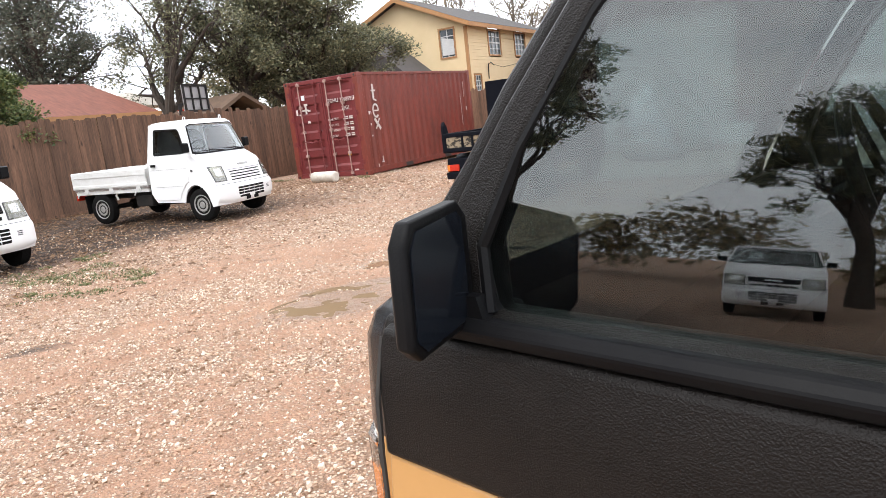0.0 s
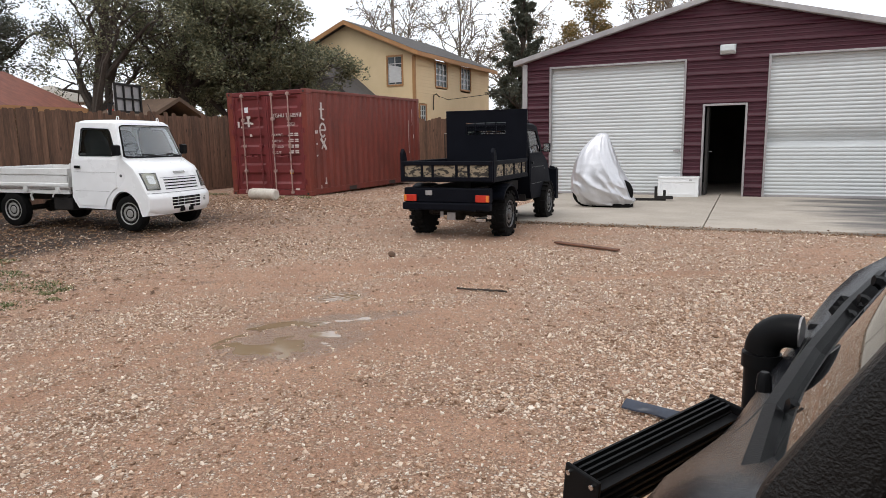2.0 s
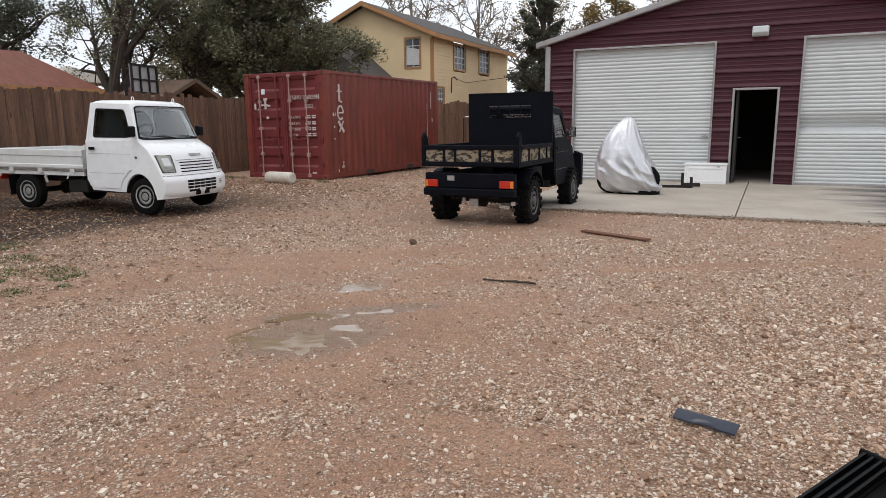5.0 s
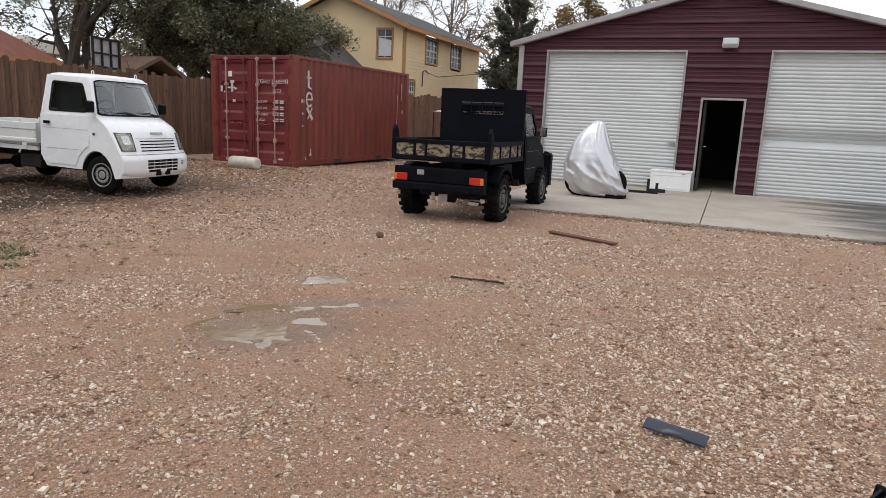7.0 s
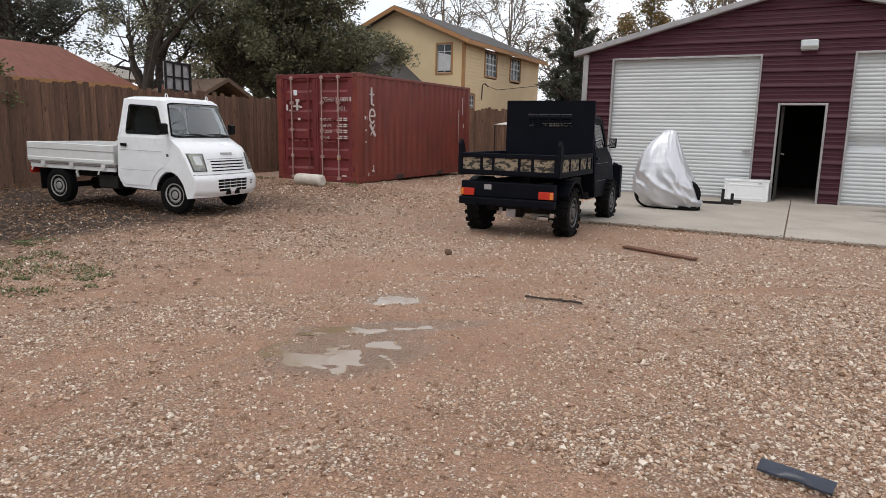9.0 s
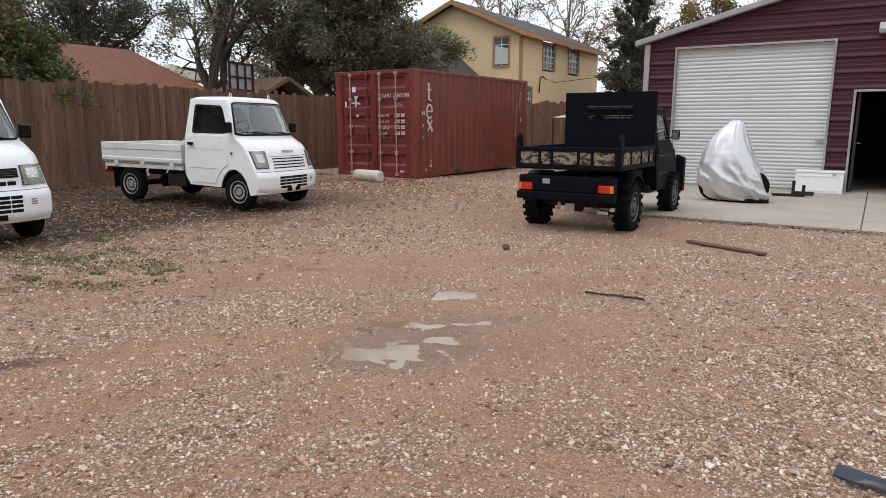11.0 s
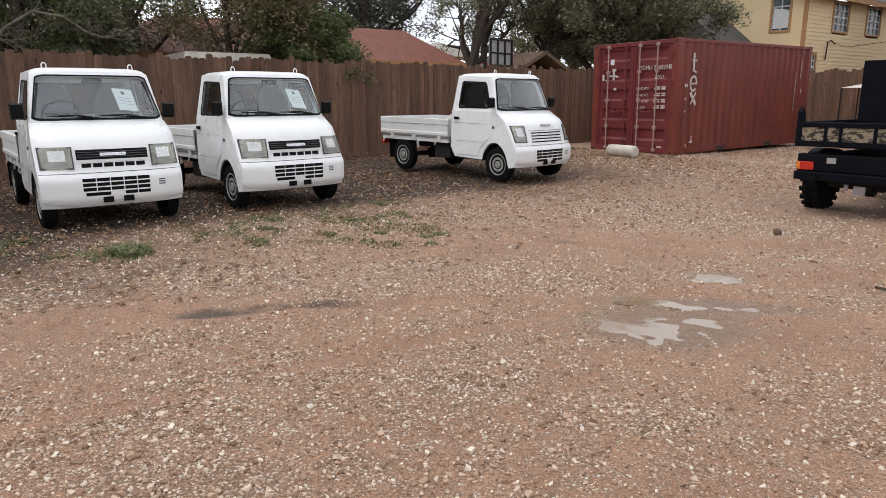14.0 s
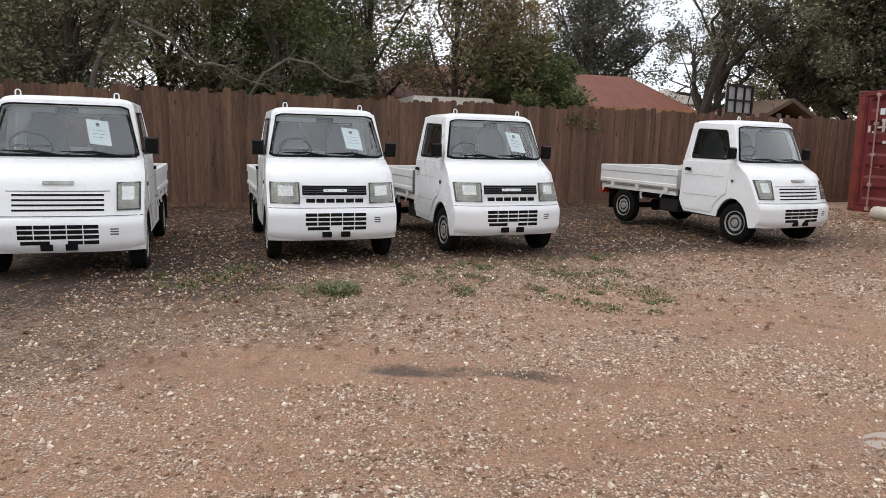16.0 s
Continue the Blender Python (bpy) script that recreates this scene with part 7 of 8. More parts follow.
# windscreen, roof, rear wall
bm = BM()
W = [(-0.295, 0.58, 1.03), (-0.255, 0.3, 0.995), (-0.245, 0, 0.985), (-0.255, -0.3, 0.995), (-0.295, -0.58, 1.03)]
T = [(-0.74, 0.49, 1.66), (-0.71, 0.25, 1.67), (-0.70, 0, 1.672), (-0.71, -0.25, 1.67), (-0.74, -0.49, 1.66)]
pane_slab(bm, W, T, (-0.004, 0, -0.004))
g = part("windscreen", bm, NEARGLASS, near, "wet curved windscreen", smooth=True)
g.visible_shadow = False
bm = BM()
tube(bm, [Vector(p) + Vector((0.006, 0, 0.004)) for p in W], 0.014, 6)
part("windscreen_seal", bm, BLACKPL, near)
bm = BM()
loft(bm, [[(-0.72, 0.50, z), (-0.70, 0, z + 0.01), (-0.72, -0.50, z), (-0.85, -0.525, z), (-1.42, -0.525, z), (-1.42, 0.525, z), (-0.85, 0.525, z)] for z in (1.655, 1.70)] + [[(-0.80, 0.42, 1.735), (-0.78, 0, 1.745), (-0.80, -0.42, 1.735), (-1.0, -0.43, 1.735), (-1.38, -0.43, 1.735), (-1.38, 0.43, 1.735), (-1.0, 0.43, 1.735)]])
part("roof", bm, LINER, near, smooth=True)
bm = BM()
span(bm, (-1.46, -0.70, 0.40), (-1.38, 0.70, 1.08))
surround(bm, [(-1.43, -0.70, 1.08), (-1.43, 0.70, 1.08), (-1.41, 0.53, 1.69), (-1.41, -0.53, 1.69)], [(-1.43, -0.52, 1.16), (-1.43, 0.52, 1.16), (-1.41, 0.46, 1.58), (-1.41, -0.46, 1.58)], (0.03, 0, 0))
part("rear_wall", bm, LINER, near)
bm = BM()
span(bm, (-3.3, -0.70, 0.62), (-1.5, 0.70, 0.68))
for s in (-1, 1):
    span(bm, (-3.3, s * 0.70 - 0.015, 0.68), (-1.5, s * 0.70 + 0.015, 0.95))
span(bm, (-3.32, -0.70, 0.66), (-3.29, 0.70, 0.95))
part("load_bed", bm, TAN, near, "tan drop-sided load bed")
bm = BM()
span(bm, (-3.2, -0.45, 0.36), (-0.3, 0.45, 0.5))
part("underframe", bm, CHASSIS, near)
for x in (-0.62, -2.7):
    for y in (-0.61, 0.61):
        wheel(near, x, y, 0.29, 0.18, True)
# interior; near-black trim panels are added to darken the cab behind the glass
for s in (-1, 1):
    bm = BM()
    span(bm, (-1.36, s * 0.60, 0.42), (-0.40, s * 0.655, 1.055))
    part("door_trim", bm, BLACKTRIM, near, "black inner door panel", bevel=0.01)
bm = BM()
span(bm, (-1.37, -0.60, 0.42), (-0.40, 0.60, 0.46))
part("floor_mat", bm, BLACKTRIM, near)
bm = BM()
span(bm, (-1.375, -0.66, 0.46), (-1.35, 0.66, 1.10))
part("rear_trim", bm, BLACKTRIM, near)
bm = BM()
span(bm, (-1.36, -0.50, 1.635), (-0.80, 0.50, 1.652))
part("headlining", bm, BLACKTRIM, near)
bm = BM()
loft(bm, [[(-0.31, 0.60, 1.0), (-0.28, 0, 0.985), (-0.31, -0.60, 1.0), (-0.31, -0.60, 0.8), (-0.31, 0.60, 0.8)],
          [(-0.50, 0.61, 1.045), (-0.48, 0, 1.045), (-0.50, -0.61, 1.045), (-0.50, -0.61, 0.8), (-0.50, 0.61, 0.8)],
          [(-0.60, 0.61, 1.02), (-0.60, 0, 1.03), (-0.60, -0.61, 1.02), (-0.57, -0.61, 0.8), (-0.57, 0.61, 0.8)]])
part("dashboard", bm, BLACKTRIM, near, "dark grey dashboard", smooth=True)
bm = BM()
loft(bm, [[(-0.44, -0.46, 1.03), (-0.44, -0.18, 1.03), (-0.60, -0.18, 1.03), (-0.60, -0.46, 1.03)], [(-0.47, -0.43, 1.10), (-0.47, -0.21, 1.10), (-0.60, -0.21, 1.10), (-0.60, -0.43, 1.10)]])
part("instrument_hood", bm, BLACKTRIM, near, bevel=0.02)
bm = BM()
ringp = [(-0.72 + 0.06 * math.cos(a), -0.32 + 0.185 * math.sin(a), 1.10 + 0.17 * math.cos(a)) for a in [2 * math.pi * k / 24 for k in range(25)]]
tube(bm, ringp, 0.015, 7)
tube(bm, [(-0.58, -0.32, 1.02), (-0.72, -0.32, 1.10)], 0.022, 7)
for a in (0.4, math.pi - 0.4, 1.5 * math.pi):
    tube(bm, [(-0.72, -0.32, 1.10), (-0.72 + 0.06 * math.cos(a), -0.32 + 0.185 * math.sin(a), 1.10 + 0.17 * math.cos(a))], 0.011, 5)
part("steering_wheel", bm, BLACKPL, near, smooth=True)
for y in (-0.33, 0.33):
    bm = BM()
    span(bm, (-1.20, y - 0.22, 0.62), (-0.74, y + 0.22, 0.82))
    loft(bm, [[(-1.12, y - 0.22, 0.80), (-1.12, y + 0.22, 0.80), (-1.26, y + 0.22, 0.80), (-1.26, y - 0.22, 0.80)], [(-1.24, y - 0.2, 1.30), (-1.24, y + 0.2, 1.30), (-1.34, y + 0.2, 1.30), (-1.34, y - 0.2, 1.30)]])
    part("seat", bm, BLACKTRIM, near, "dark seat", bevel=0.03, seg=3)
# snorkel pipe with elbow, light bar, cables, washer nozzles
bm = BM()
tube(bm, [(-0.115, -0.255, 0.55), (-0.115, -0.255, 0.90)], 0.031, 18)
sn = part("snorkel", bm, BLACKPL, near, "black plastic snorkel pipe with an elbow", smooth=True)
bm = BM()
el = []
for k in range(8):
    a = radians(90 * k / 7)
    el.append((-0.115 - 0.048 * (1 - math.cos(a)), -0.255, 0.905 + 0.048 * math.sin(a)))
tube(bm, el + [(-0.178, -0.256, 0.953)], 0.032, 18, False)
tube(bm, [(-0.115, -0.255, 0.875), (-0.115, -0.255, 0.902)], 0.036, 18)
part("elbow", bm, BLACKPL, sn, smooth=True)
# pale disc over the opening, a highlight put in as colour
bm = BM()
tube(bm, [(-0.1785, -0.256, 0.953), (-0.183, -0.256, 0.953)], 0.0295, 18)
part("pipe_mouth", bm, TRIM, sn, "pale disc painting the highlight in the pipe mouth")
bar = part("light_bar", BM(), BLACKPL, near, "black finned light bar across the front")
bar.matrix_basis = pose(0.0, -0.002, 0.762, -4, -6, 0) @ Matrix.Rotation(radians(-15.1), 4, "Z")
me = bar.data
bm = BM()
span(bm, (-0.030, -0.200, -0.032), (0.018, 0.200, 0.032))
bm.to_mesh(me)
bm.free()
for k in range(5):
    z = -0.030 + 0.0135 * k
    bm = BM()
    span(bm, (-0.048, -0.197, z), (-0.029, 0.197, z + 0.005))
    part("cooling_fin", bm, BLACKPL, bar)
for k in range(4):
    x = -0.026 + 0.012 * k
    bm = BM()
    span(bm, (x, -0.197, 0.030), (x + 0.004, 0.197, 0.044))
    part("cooling_fin", bm, BLACKPL, bar)
for s in (-1, 1):
    bm = BM()
    span(bm, (-0.05, s * 0.203 - 0.004, -0.036), (0.022, s * 0.203 + 0.004, 0.046))
    part("end_cap", bm, BLACKPL, bar, "", bevel=0.004)
    for x, z in ((-0.038, 0.034), (0.010, 0.034), (-0.038, -0.026), (0.010, -0.026)):
        bm = BM()
        lathe(bm, [(0.0, -0.003), (0.0045, -0.003), (0.0045, 0.003), (0, 0.003)], seg=8, centre=(x, s * 0.209, z))
        part("end_bolt", bm, CHROME, bar)
bm = BM()
span(bm, (0.019, -0.192, -0.024), (0.022, 0.192, 0.024))
part("light_lens", bm, LENS, bar)
for y in (-0.13, 0.13):
    bm = BM()
    span(bm, (-0.12, y - 0.015, 0.70), (0.0, y + 0.015, 0.735))
    part("bar_bracket", bm, CHASSIS, near)
bm = BM()
tube(bm, [(-0.06, -0.205, 0.79), (-0.055, -0.235, 0.795), (-0.07, -0.25, 0.75), (-0.10, -0.23, 0.72)], 0.006, 6)
part("cable", bm, BLACKPL, near)
bm = BM()
random.seed(9)
pts = []
for k in range(34):
    u = k / 33
    pts.append((-0.245 + random.uniform(-0.008, 0.008) + 0.06 * (abs(2 * u - 1)) ** 2 * -1, 0.40 - 0.85 * u, 0.958 + 0.155 * (abs(0.40 - 0.85 * u) / 0.7) ** 1.55 + random.uniform(0, 0.010)))
tube(bm, pts, 0.007, 6)
tube(bm, [(a - 0.014, b + 0.01, c + 0.006) for a, b, c in pts], 0.006, 6)
for k in range(1, 33, 3):
    a, b, c = pts[k]
    tube(bm, [(a - 0.02, b - 0.008, c), (a + 0.014, b + 0.008, c + 0.008)], 0.011, 6)
part("wiring_loom", bm, BLACKPL, near, "black taped wiring along the cowl")
for x, y in ((-0.18, 0.02), (-0.19, -0.33)):
    bm = BM()
    loft(bm, [[(x + 0.008 * k * math.cos(t), y + 0.008 * k * math.sin(t), z) for t in [2 * math.pi * i / 10 for i in range(10)]] for k, z in ((1.6, 0.925), (1.3, 0.95), (0.8, 0.955))])
    part("washer_nozzle", bm, BLACKPL, near, smooth=True)
for s in (-1, 1):
    bm = BM()
    a, b = (-0.29, s * 0.25 + 0.22, 1.02), (-0.345, s * 0.25 - 0.2, 1.075)
    tube(bm, [a, (-0.30, s * 0.25, 1.045), b], [0.009, 0.008, 0.005], 5)
    part("wiper", bm, BLACKPL, near)
bm = BM()
for k in range(3):
    tube(bm, [(-0.26, -0.26 - 0.05 * k, 0.965), (-0.23, -0.285 - 0.05 * k, 0.995), (-0.26, -0.31 - 0.05 * k, 0.975)], 0.012, 6)
part("hose_clip", bm, BLACKPL, near)

# ---- covered motorcycle on a trailer stand ----
moto = thing("covered_motorcycle", pose(7.2, -0.55, 0.035), "motorcycle under a wrinkled silver cloth cover", "covered motorcycle")
bm = BM()
# the cover as stacked outlines: height, reach to either side, half depth
LV = [(0.015, -0.30, 0.50, 0.16), (0.05, -0.42, 0.58, 0.22), (0.14, -0.52, 0.61, 0.30), (0.28, -0.58, 0.56, 0.36), (0.42, -0.60, 0.49, 0.38), (0.56, -0.595, 0.43, 0.38), (0.70, -0.58, 0.37, 0.37), (0.84, -0.55, 0.31, 0.34), (0.98, -0.50, 0.255, 0.29),
      (1.10, -0.43, 0.205, 0.24), (1.22, -0.345, 0.155, 0.18), (1.32, -0.25, 0.115, 0.12), (1.39, -0.17, 0.085, 0.08), (1.425, -0.115, 0.055, 0.05), (1.435, -0.06, 0.02, 0.02)]


def fold(v, p):
    """Sharp-crested folds: 1 on the crest, 0 between."""
    return (1 - min(1, abs(noise.noise(v)) * 2.2)) ** p


rings = []
STEP = 64
for i in range(STEP + 1):
    z = 0.015 + (1.435 - 0.015) * i / STEP
    for a, b in zip(LV, LV[1:]):
        if a[0] <= z <= b[0] + 1e-6:
            u = (z - a[0]) / (b[0] - a[0])
            lo, hi, w = [a[k] + (b[k] - a[k]) * u for k in (1, 2, 3)]
            break
    r = []
    mid, hw2 = (lo + hi) / 2, (hi - lo) / 2
    for k in range(128):
        t = 2 * math.pi * k / 128
        c, q = math.cos(t), math.sin(t)
        cx = hw2 * math.copysign(abs(c) ** 0.8, c)
        cy = w * math.copysign(abs(q) ** 0.9, q)
        warp = 0.35 * noise.noise((c * 2, q * 2, z * 2 + 20))
        d = 0.035 * noise.noise((c * 1.6, q * 1.6 + 3, z * 1.3))
        # long folds falling from the peak, crossed by slack creases low down
        d += 0.034 * fold((c * 1.9 + z * 0.8 + warp, q * 1.9, z * 0.35 + 9), 1.2)
        d += 0.045 * fold((c * 1.5, q * 1.5 + warp, z * 4.6 + 1.6 * c + 3), 1.3) * (1 - smooth(0.35, 0.85, z))
        d += 0.012 * fold((c * 5 + z * 2, q * 5, z * 4 + 5), 1.5) * (1 - 0.6 * smooth(0.5, 0.9, z))
        g = 1 + (d - 0.03) * min(1, hw2 * 3) / max(0.25, math.hypot(cx, cy))
        r.append((mid + cx * g, cy * g, z + 0.02 * noise.noise((c * 2, q * 2 + z * 3, 4.0)) * (1 if z > 0.1 else 0)))
    rings.append(r)
loft(bm, rings)
cover_ob = part("cover", bm, SILVER, moto, "wrinkled silver cloth cover", smooth=True)
cover_ob.matrix_basis = Matrix.Diagonal((0.96, 1, 0.975, 1))
for x in (0.31, -0.30):
    bm = BM()
    lathe(bm, [(0.16, -0.05), (0.24, -0.055), (0.27, -0.03), (0.27, 0.03), (0.24, 0.055), (0.16, 0.05)], seg=24, centre=(x, -0.08, 0.27))
    part("tyre", bm, RUBBER, moto, "black tyre under the cover", smooth=True)
bm = BM()
loft(bm, [[(0.5 * math.cos(t) * k + 0.18, 0.20 * math.sin(t) * k - 0.06, z) for t in [2 * math.pi * i / 24 for i in range(24)]] for k, z in ((0.75, 0.0), (0.82, 0.02), (0.8, 0.07))])
part("black_hem", bm, RUBBER, moto, "black hem of the cover at the ground")
hitch = thing("stand_rail", pose(7.98, 0.95, 0.035, 0, 0, 8), "black steel stand rail with two upright pegs on the concrete", "steel rail")
bm = BM()
span(bm, (-0.85, -0.03, 0.0), (0.22, 0.03, 0.05))
part("rail", bm, CHASSIS, hitch, bevel=0.004)
for x in (0.02, 0.19):
    bm = BM()
    span(bm, (x - 0.028, -0.026, 0.05), (x + 0.028, 0.026, 0.30 if x < 0.1 else 0.22))
    part("peg", bm, CHASSIS, hitch, bevel=0.004)
bm = BM()
span(bm, (0.04, -0.05, 0.03), (0.36, 0.05, 0.10))
part("foot", bm, CHASSIS, hitch, bevel=0.006)
# ---- white chest against the shutter ----
chest = thing("white_chest", pose(8.34, 2.12, 0.036, 0, 0, 0), "low white chest with a recessed front standing by the shutter", "chest")
bm = BM()
span(bm, (-0.42, -0.17, 0.0), (0.42, 0.17, 0.40))
part("body", bm, WHITE, chest, bevel=0.012)
bm = BM()
span(bm, (-0.435, -0.185, 0.40), (0.435, 0.185, 0.445))
part("lid", bm, WHITE, chest, bevel=0.012)
bm = BM()
surround(bm, [(-0.37, -0.172, 0.05), (0.37, -0.172, 0.05), (0.37, -0.172, 0.35), (-0.37, -0.172, 0.35)], [(-0.345, -0.172, 0.075), (0.345, -0.172, 0.075), (0.345, -0.172, 0.325), (-0.345, -0.172, 0.325)], (0, -0.008, 0))
part("front_moulding", bm, WHITE, chest, bevel=0.003)
bm = BM()
box(bm, (0.26, -0.185, 0.375), (0.06, 0.02, 0.02))
part("catch", bm, TRIM, chest)

# ---- small litter on the ground ----
LITTERSOIL = surf("brown_earth", (0.17, 0.10, 0.062), (0.09, 0.055, 0.036), 20, 0.95, bump=0.6)
PLANK = surf("red_brown_board", (0.19, 0.08, 0.045), (0.11, 0.05, 0.03), 6, 0.8, fine=0.6, stretch=(0.5, 5, 5), bump=0.3)
bm = BM()
loft(bm, [[(x, w + 0.015 * math.sin(x * 3), 0.0 + z) for w, z in ((-0.05, 0.004), (0.05, 0.004), (0.05, 0.024), (-0.05, 0.024))] for x in (-0.47, -0.2, 0.1, 0.3, 0.47)])
ob = part("board", bm, PLANK, bevel=0.004)
ob.matrix_world = pose(7.95, -5.41, 0.0, 0, 0, -27)
tagged(ob, "loose red-brown timber board lying on the gravel", "board")
bm = BM()
random.seed(3)
tube(bm, [(-0.23 + 0.046 * i, 0.012 * random.uniform(-1, 1), 0.016 + 0.006 * random.random()) for i in range(11)], [0.007 + 0.004 * random.random() for _ in range(11)], 6)
tube(bm, [(-0.02, 0.0, 0.018), (0.06, 0.05, 0.022)], [0.006, 0.003], 5)
ob = part("stick", bm, BARK)
ob.matrix_world = pose(7.65, -8.21, 0.0, 0, 0, 3)
tagged(ob, "thin dark stick lying on the gravel", "stick")
# bent strip of dark blue-grey plastic trim
STRIP = surf("blue_grey_plastic", (0.036, 0.044, 0.068), (0.014, 0.018, 0.03), 5, 0.30, fine=0.4)
bm = BM()
secs = []
for i in range(9):
    u = i / 8
    x = -0.135 + 0.27 * u
    n = 1 - 0.45 * math.exp(-((u - 0.52) / 0.16) ** 2)
    secs.append([(x, -0.036 * n, 0.006), (x, -0.034 * n, 0.014), (x, -0.004, 0.034), (x, 0.018, 0.040), (x, 0.026, 0.034), (x, 0.022, 0.028), (x, -0.004, 0.024), (x, -0.028 * n, 0.006)])
loft(bm, secs)
ob = part("trim_strip", bm, STRIP, smooth=True)
ob.matrix_world = pose(9.38, -10.42, 0.006, 0, 0, -16)
tagged(ob, "broken strip of blue-grey plastic trim on the gravel", "trim strip")
bm = BM()
bmesh.ops.create_icosphere(bm, subdivisions=2, radius=0.045)
for v in bm.verts:
    v.co *= 1 + 0.3 * noise.noise(v.co * 22)
    v.co.z *= 0.8
ob = part("clod", bm, LITTERSOIL, smooth=True)
ob.matrix_world = pose(6.0, -6.85, ground_z(6.0, -6.85) + 0.035)
tagged(ob, "dark clod of earth lying on the gravel", "clod")

# ---- loose gravel, fallen leaves, weeds ----
rs = np.random.RandomState(11)


def gz_many(x, y):
    return np.array([ground_z(a, b) for a, b in zip(x, y)])


def scatter_stones(n, cx, cy, sx, sy, smin, smax, keep, seed):
    """Angular broken stones lying in the dirt, thicker where the gravel is."""
    r = np.random.RandomState(seed)
    x = r.uniform(cx - sx, cx + sx, n)
    y = r.uniform(cy - sy, cy + sy, n)
    d = np.array([cover(a, b) for a, b in zip(x, y)])
    ok = (r.rand(n) < np.clip(0.10 + keep * d ** 1.4, 0, 1)) & ~((x > 5.5) & (y > -3.35))
    for px, py, a, b, turn in PUDDLES:
        c, q = math.cos(radians(turn)), math.sin(radians(turn))
        u, v = ((x - px) * c + (y - py) * q) / (a * 1.15), ((y - py) * c - (x - px) * q) / (b * 1.15)
        ok &= (u * u + v * v > 1) | (r.rand(n) < 0.05)
    x, y, d = x[ok], y[ok], d[ok]
    m = len(x)
    s = (smin + (smax - smin) * r.rand(m) ** 2.6) * (0.8 + 0.35 * d)
    z = gz_many(x, y) + s * r.uniform(0.1, 0.5, m)
    base = np.array([(a, b, c) for a in (-1, 1) for b in (-1, 1) for c in (-1, 1)]) * 0.68
    v = base[None] * r.uniform(0.45, 1.25, (m, 8, 3)) * np.stack([r.uniform(0.9, 1.5, m), r.uniform(0.7, 1.05, m), r.uniform(0.55, 0.95, m)], -1)[:, None]
    for i, j, spread in ((1, 2, 0.5), (0, 2, 0.5), (0, 1, np.pi)):
        t = r.uniform(-spread, spread, m)[:, None]
        p, q = v[:, :, i].copy(), v[:, :, j].copy()
        v[:, :, i], v[:, :, j] = p * np.cos(t) - q * np.sin(t), p * np.sin(t) + q * np.cos(t)
    v = v * s[:, None, None] + np.stack([x, y, z], -1)[:, None]
    f = np.array([(0, 1, 3, 2), (4, 6, 7, 5), (0, 4, 5, 1), (2, 3, 7, 6), (0, 2, 6, 4), (1, 5, 7, 3)])
    faces = (f[None] + (np.arange(m) * 8)[:, None, None]).reshape(-1, 4)
    return v.reshape(-1, 3).tolist(), faces.tolist()


gravel_parts = [(110000, 8.0, -11.3, 2.8, 2.2, 0.0027, 0.0118, 0.62, 1), (80000, 6.0, -10.0, 4.2, 4.4, 0.0043, 0.0150, 0.62, 2), (60000, 4.6, -7.8, 6.6, 6.6, 0.007, 0.019, 0.7, 3), (18000, 11.2, -6.6, 2.6, 3.3, 0.006, 0.016, 0.6, 4), (4000, 6.5, -9.8, 4.5, 4.2, 0.010, 0.019, 0.6, 5), (14000, 2.4, 1.6, 3.1, 5.0, 0.012, 0.028, 0.8, 6)]
gverts, gfaces = [], []
for args in gravel_parts:
    v, f = scatter_stones(*args)
    k = len(gverts)
    gverts += v
    gfaces += [tuple(a + k for a in q) for q in f]
raw("loose_gravel", gverts, gfaces, STONE, "stuff", "pale loose gravel stones scattered over the dirt yard", "gravel")


def scatter_leaves(n, seed):
    r = random.Random(seed)
    verts, faces = [], []
    while len(faces) < n:
        x, y = r.uniform(-4.8, 5.0), r.uniform(-17, -0.5)
        edge = 1.0 if x < 0 else max(0.0, 1 - x / 5.5)
        if r.random() > edge * (0.75 + 0.6 * noise.noise((x * 0.6, y * 0.6, 8))):
            continue
        z = ground_z(x, y) + 0.010 + 0.02 * r.random()
        a = r.uniform(0, 6.3)
        s = r.uniform(0.018, 0.042)
        u = Vector((math.cos(a), math.sin(a), r.uniform(-0.35, 0.35))) * s
        w = Vector((-math.sin(a), math.cos(a), r.uniform(-0.4, 0.4))) * s * 0.5
        c = Vector((x, y, z))
        k = len(verts)
        verts += [c - u, c + w, c + u, c - w]
        faces.append((k, k + 1, k + 2, k + 3))
    return verts, faces


v, f = scatter_leaves(24000, 21)
raw("leaf_litter", v, f, LITTER, "stuff", "brown fallen leaves lying along the fence and trucks", "fallen leaves")


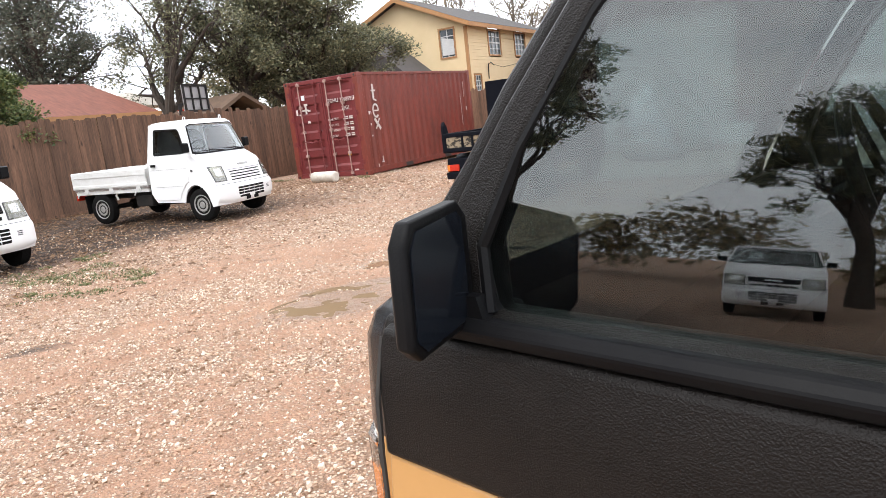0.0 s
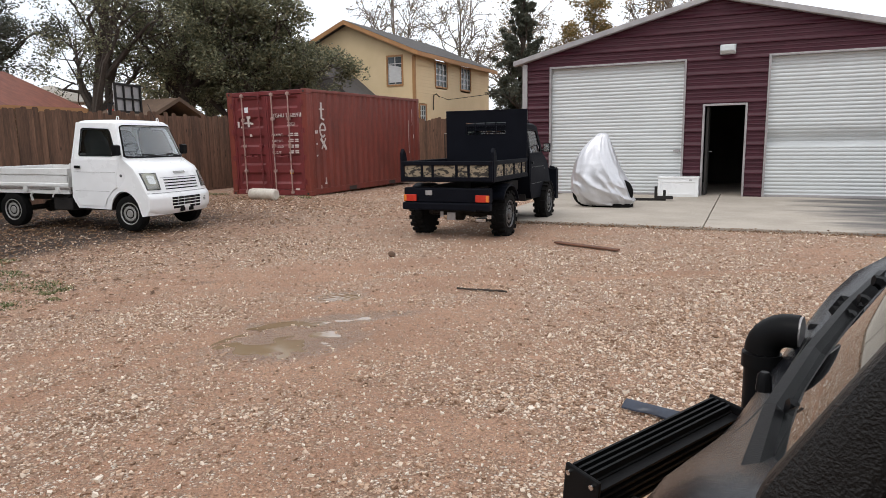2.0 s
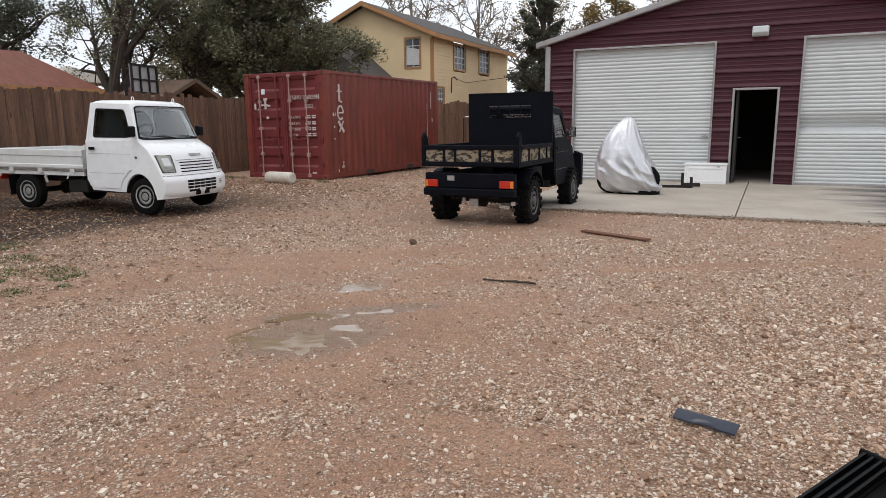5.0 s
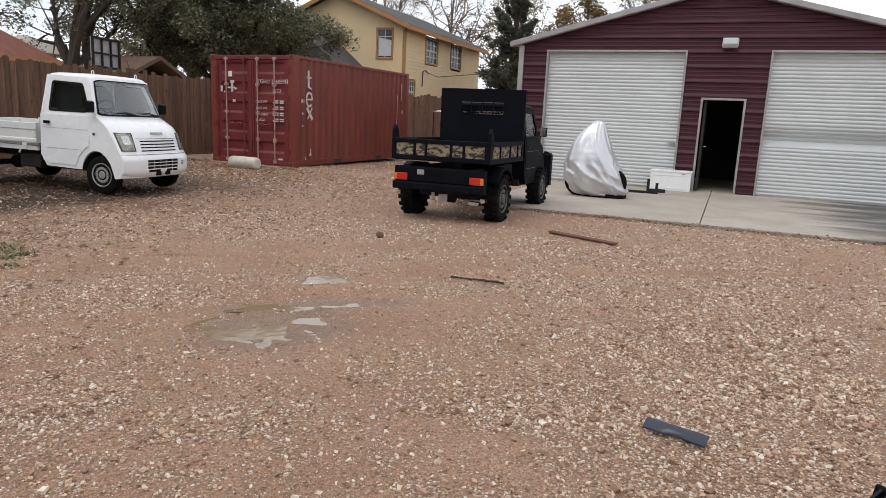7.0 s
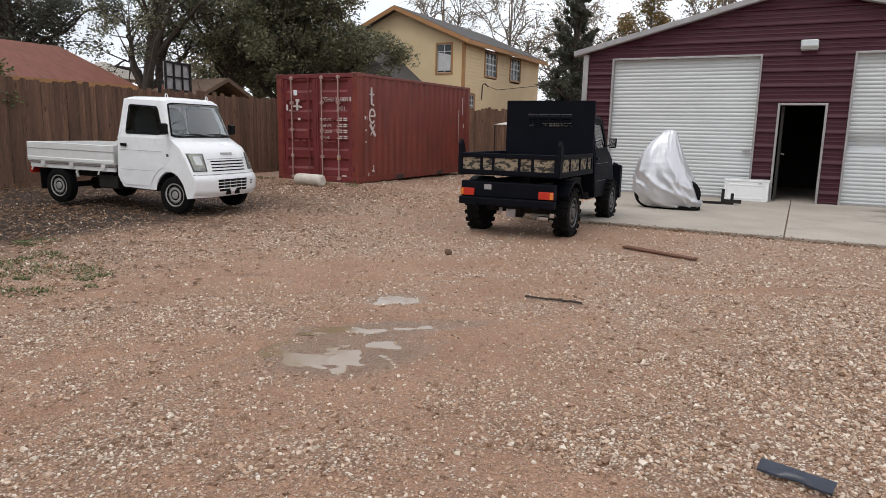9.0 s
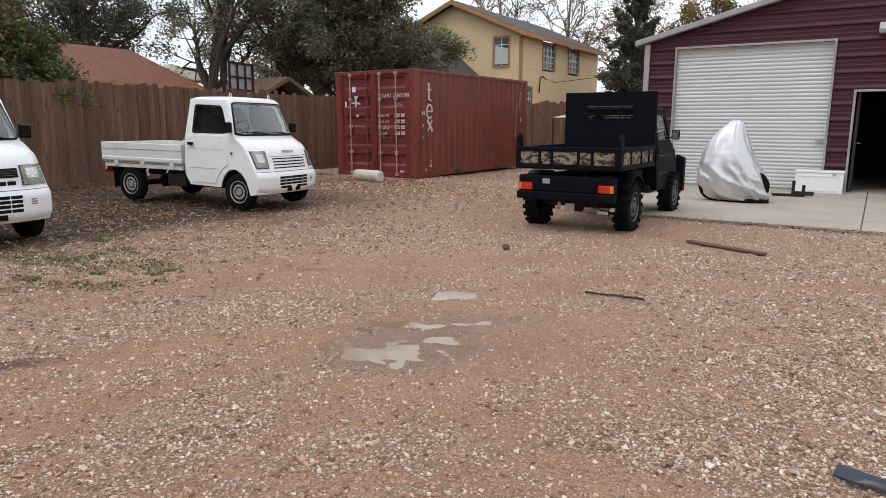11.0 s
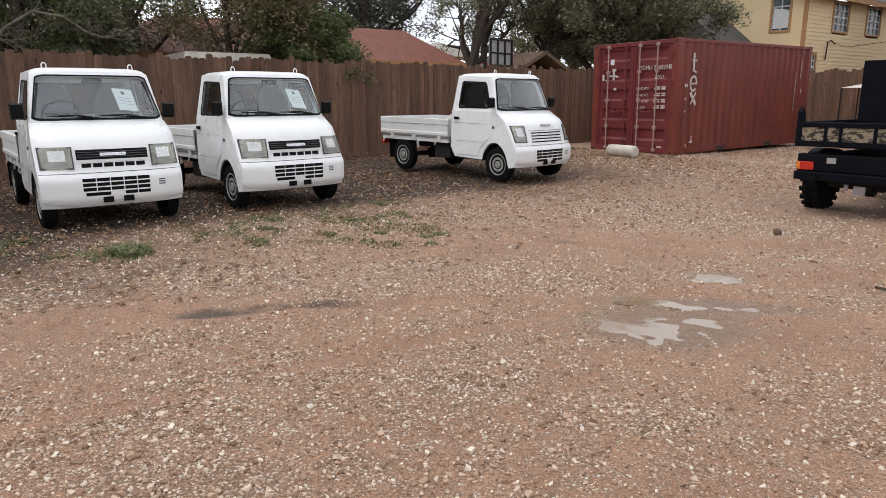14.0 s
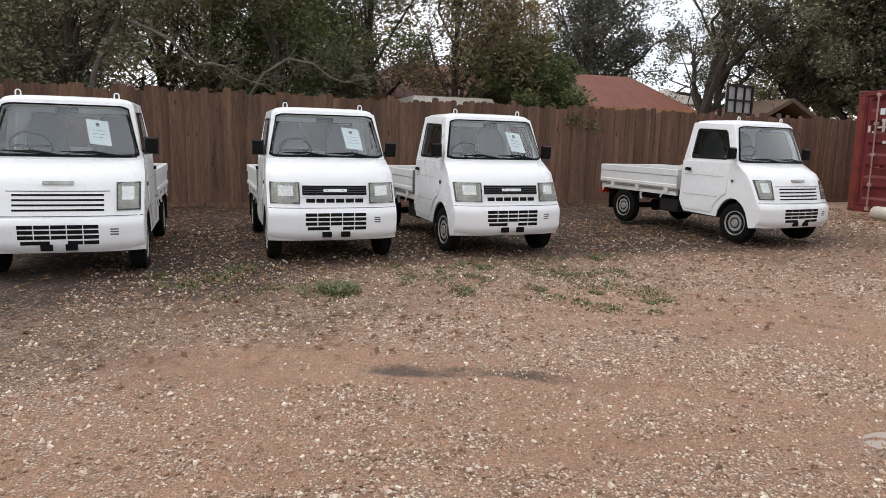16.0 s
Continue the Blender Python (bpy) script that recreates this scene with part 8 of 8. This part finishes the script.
def weeds(patches, seed):
    r = random.Random(seed)
    verts, faces = [], []
    for px, py, rad, n, h in patches:
        for _ in range(n):
            a, d = r.uniform(0, 6.3), rad * math.sqrt(r.random())
            x, y = px + d * math.cos(a) * 1.5, py + d * math.sin(a)
            z = ground_z(x, y)
            t = r.uniform(0, 6.3)
            hh = h * r.uniform(0.4, 1.1)
            w = r.uniform(0.003, 0.008)
            lean = Vector((math.cos(t), math.sin(t), 0)) * hh * r.uniform(0.6, 2.2)
            s = Vector((-math.sin(t), math.cos(t), 0)) * w
            p = Vector((x, y, z))
            m = p + lean * 0.4 + Vector((0, 0, hh * 0.7))
            e = p + lean + Vector((0, 0, hh))
            k = len(verts)
            verts += [p - s, p + s, m + s * 0.9, m - s * 0.9, e]
            faces += [(k, k + 1, k + 2, k + 3), (k + 3, k + 2, k + 4)]
    return verts, faces


patches = [(2.92, -12.18, 0.17, 520, 0.07), (2.86, -12.30, 0.32, 300, 0.035)]
r0 = random.Random(77)
tufts = [(2.5, -10.85), (2.05, -9.9), (2.6, -9.5), (3.95, -9.9), (3.75, -10.25), (2.0, -10.5), (2.84, -12.65), (2.3, -13.45), (2.7, -9.75), (1.9, -13.0), (2.2, -11.4), (1.8, -8.9), (3.3, -9.6), (2.95, -10.9)]
for tx, ty in tufts:
    for _ in range(7):
        patches.append((tx + r0.gauss(0, 0.20), ty + r0.gauss(0, 0.22), r0.uniform(0.05, 0.20), r0.randint(25, 100), r0.uniform(0.012, 0.032)))
for _ in range(2):
    patches.append((-0.6 + 0.8 * r0.random(), -0.6 - 1.6 * r0.random() * 0.3 + 0.2, 0.12, 60, 0.07))
patches += [(-3.2 + 0.22 * i, -0.35 + 0.1 * r0.random(), 0.15, 40, 0.06) for i in range(4)]
v, f = weeds(patches, 31)
raw("weeds", v, f, GRASSLEAF, "stuff", "low green weeds growing through the gravel", "weeds")
# dark earth and crumbs along the apron's edge
v, f = [], []
r1 = random.Random(5)
for _ in range(2600):
    x = r1.uniform(5.5, 13.4)
    y = -3.30 - abs(r1.gauss(0, 0.06))
    s = r1.uniform(0.006, 0.022)
    z = ground_z(x, y) + s * 0.4 + max(0, 0.05 - (abs(y + 3.30)) * 0.6) * r1.random()
    k = len(v)
    for _q in range(4):
        v.append((x + r1.uniform(-s, s), y + r1.uniform(-s, s), z + r1.uniform(-s, s) * 0.6))
    f += [(k, k + 1, k + 2), (k, k + 2, k + 3), (k, k + 3, k + 1), (k + 1, k + 3, k + 2)]
raw("edge_debris", v, f, LITTER, "stuff", "dark earth and leaf crumbs along the apron edge", "debris")
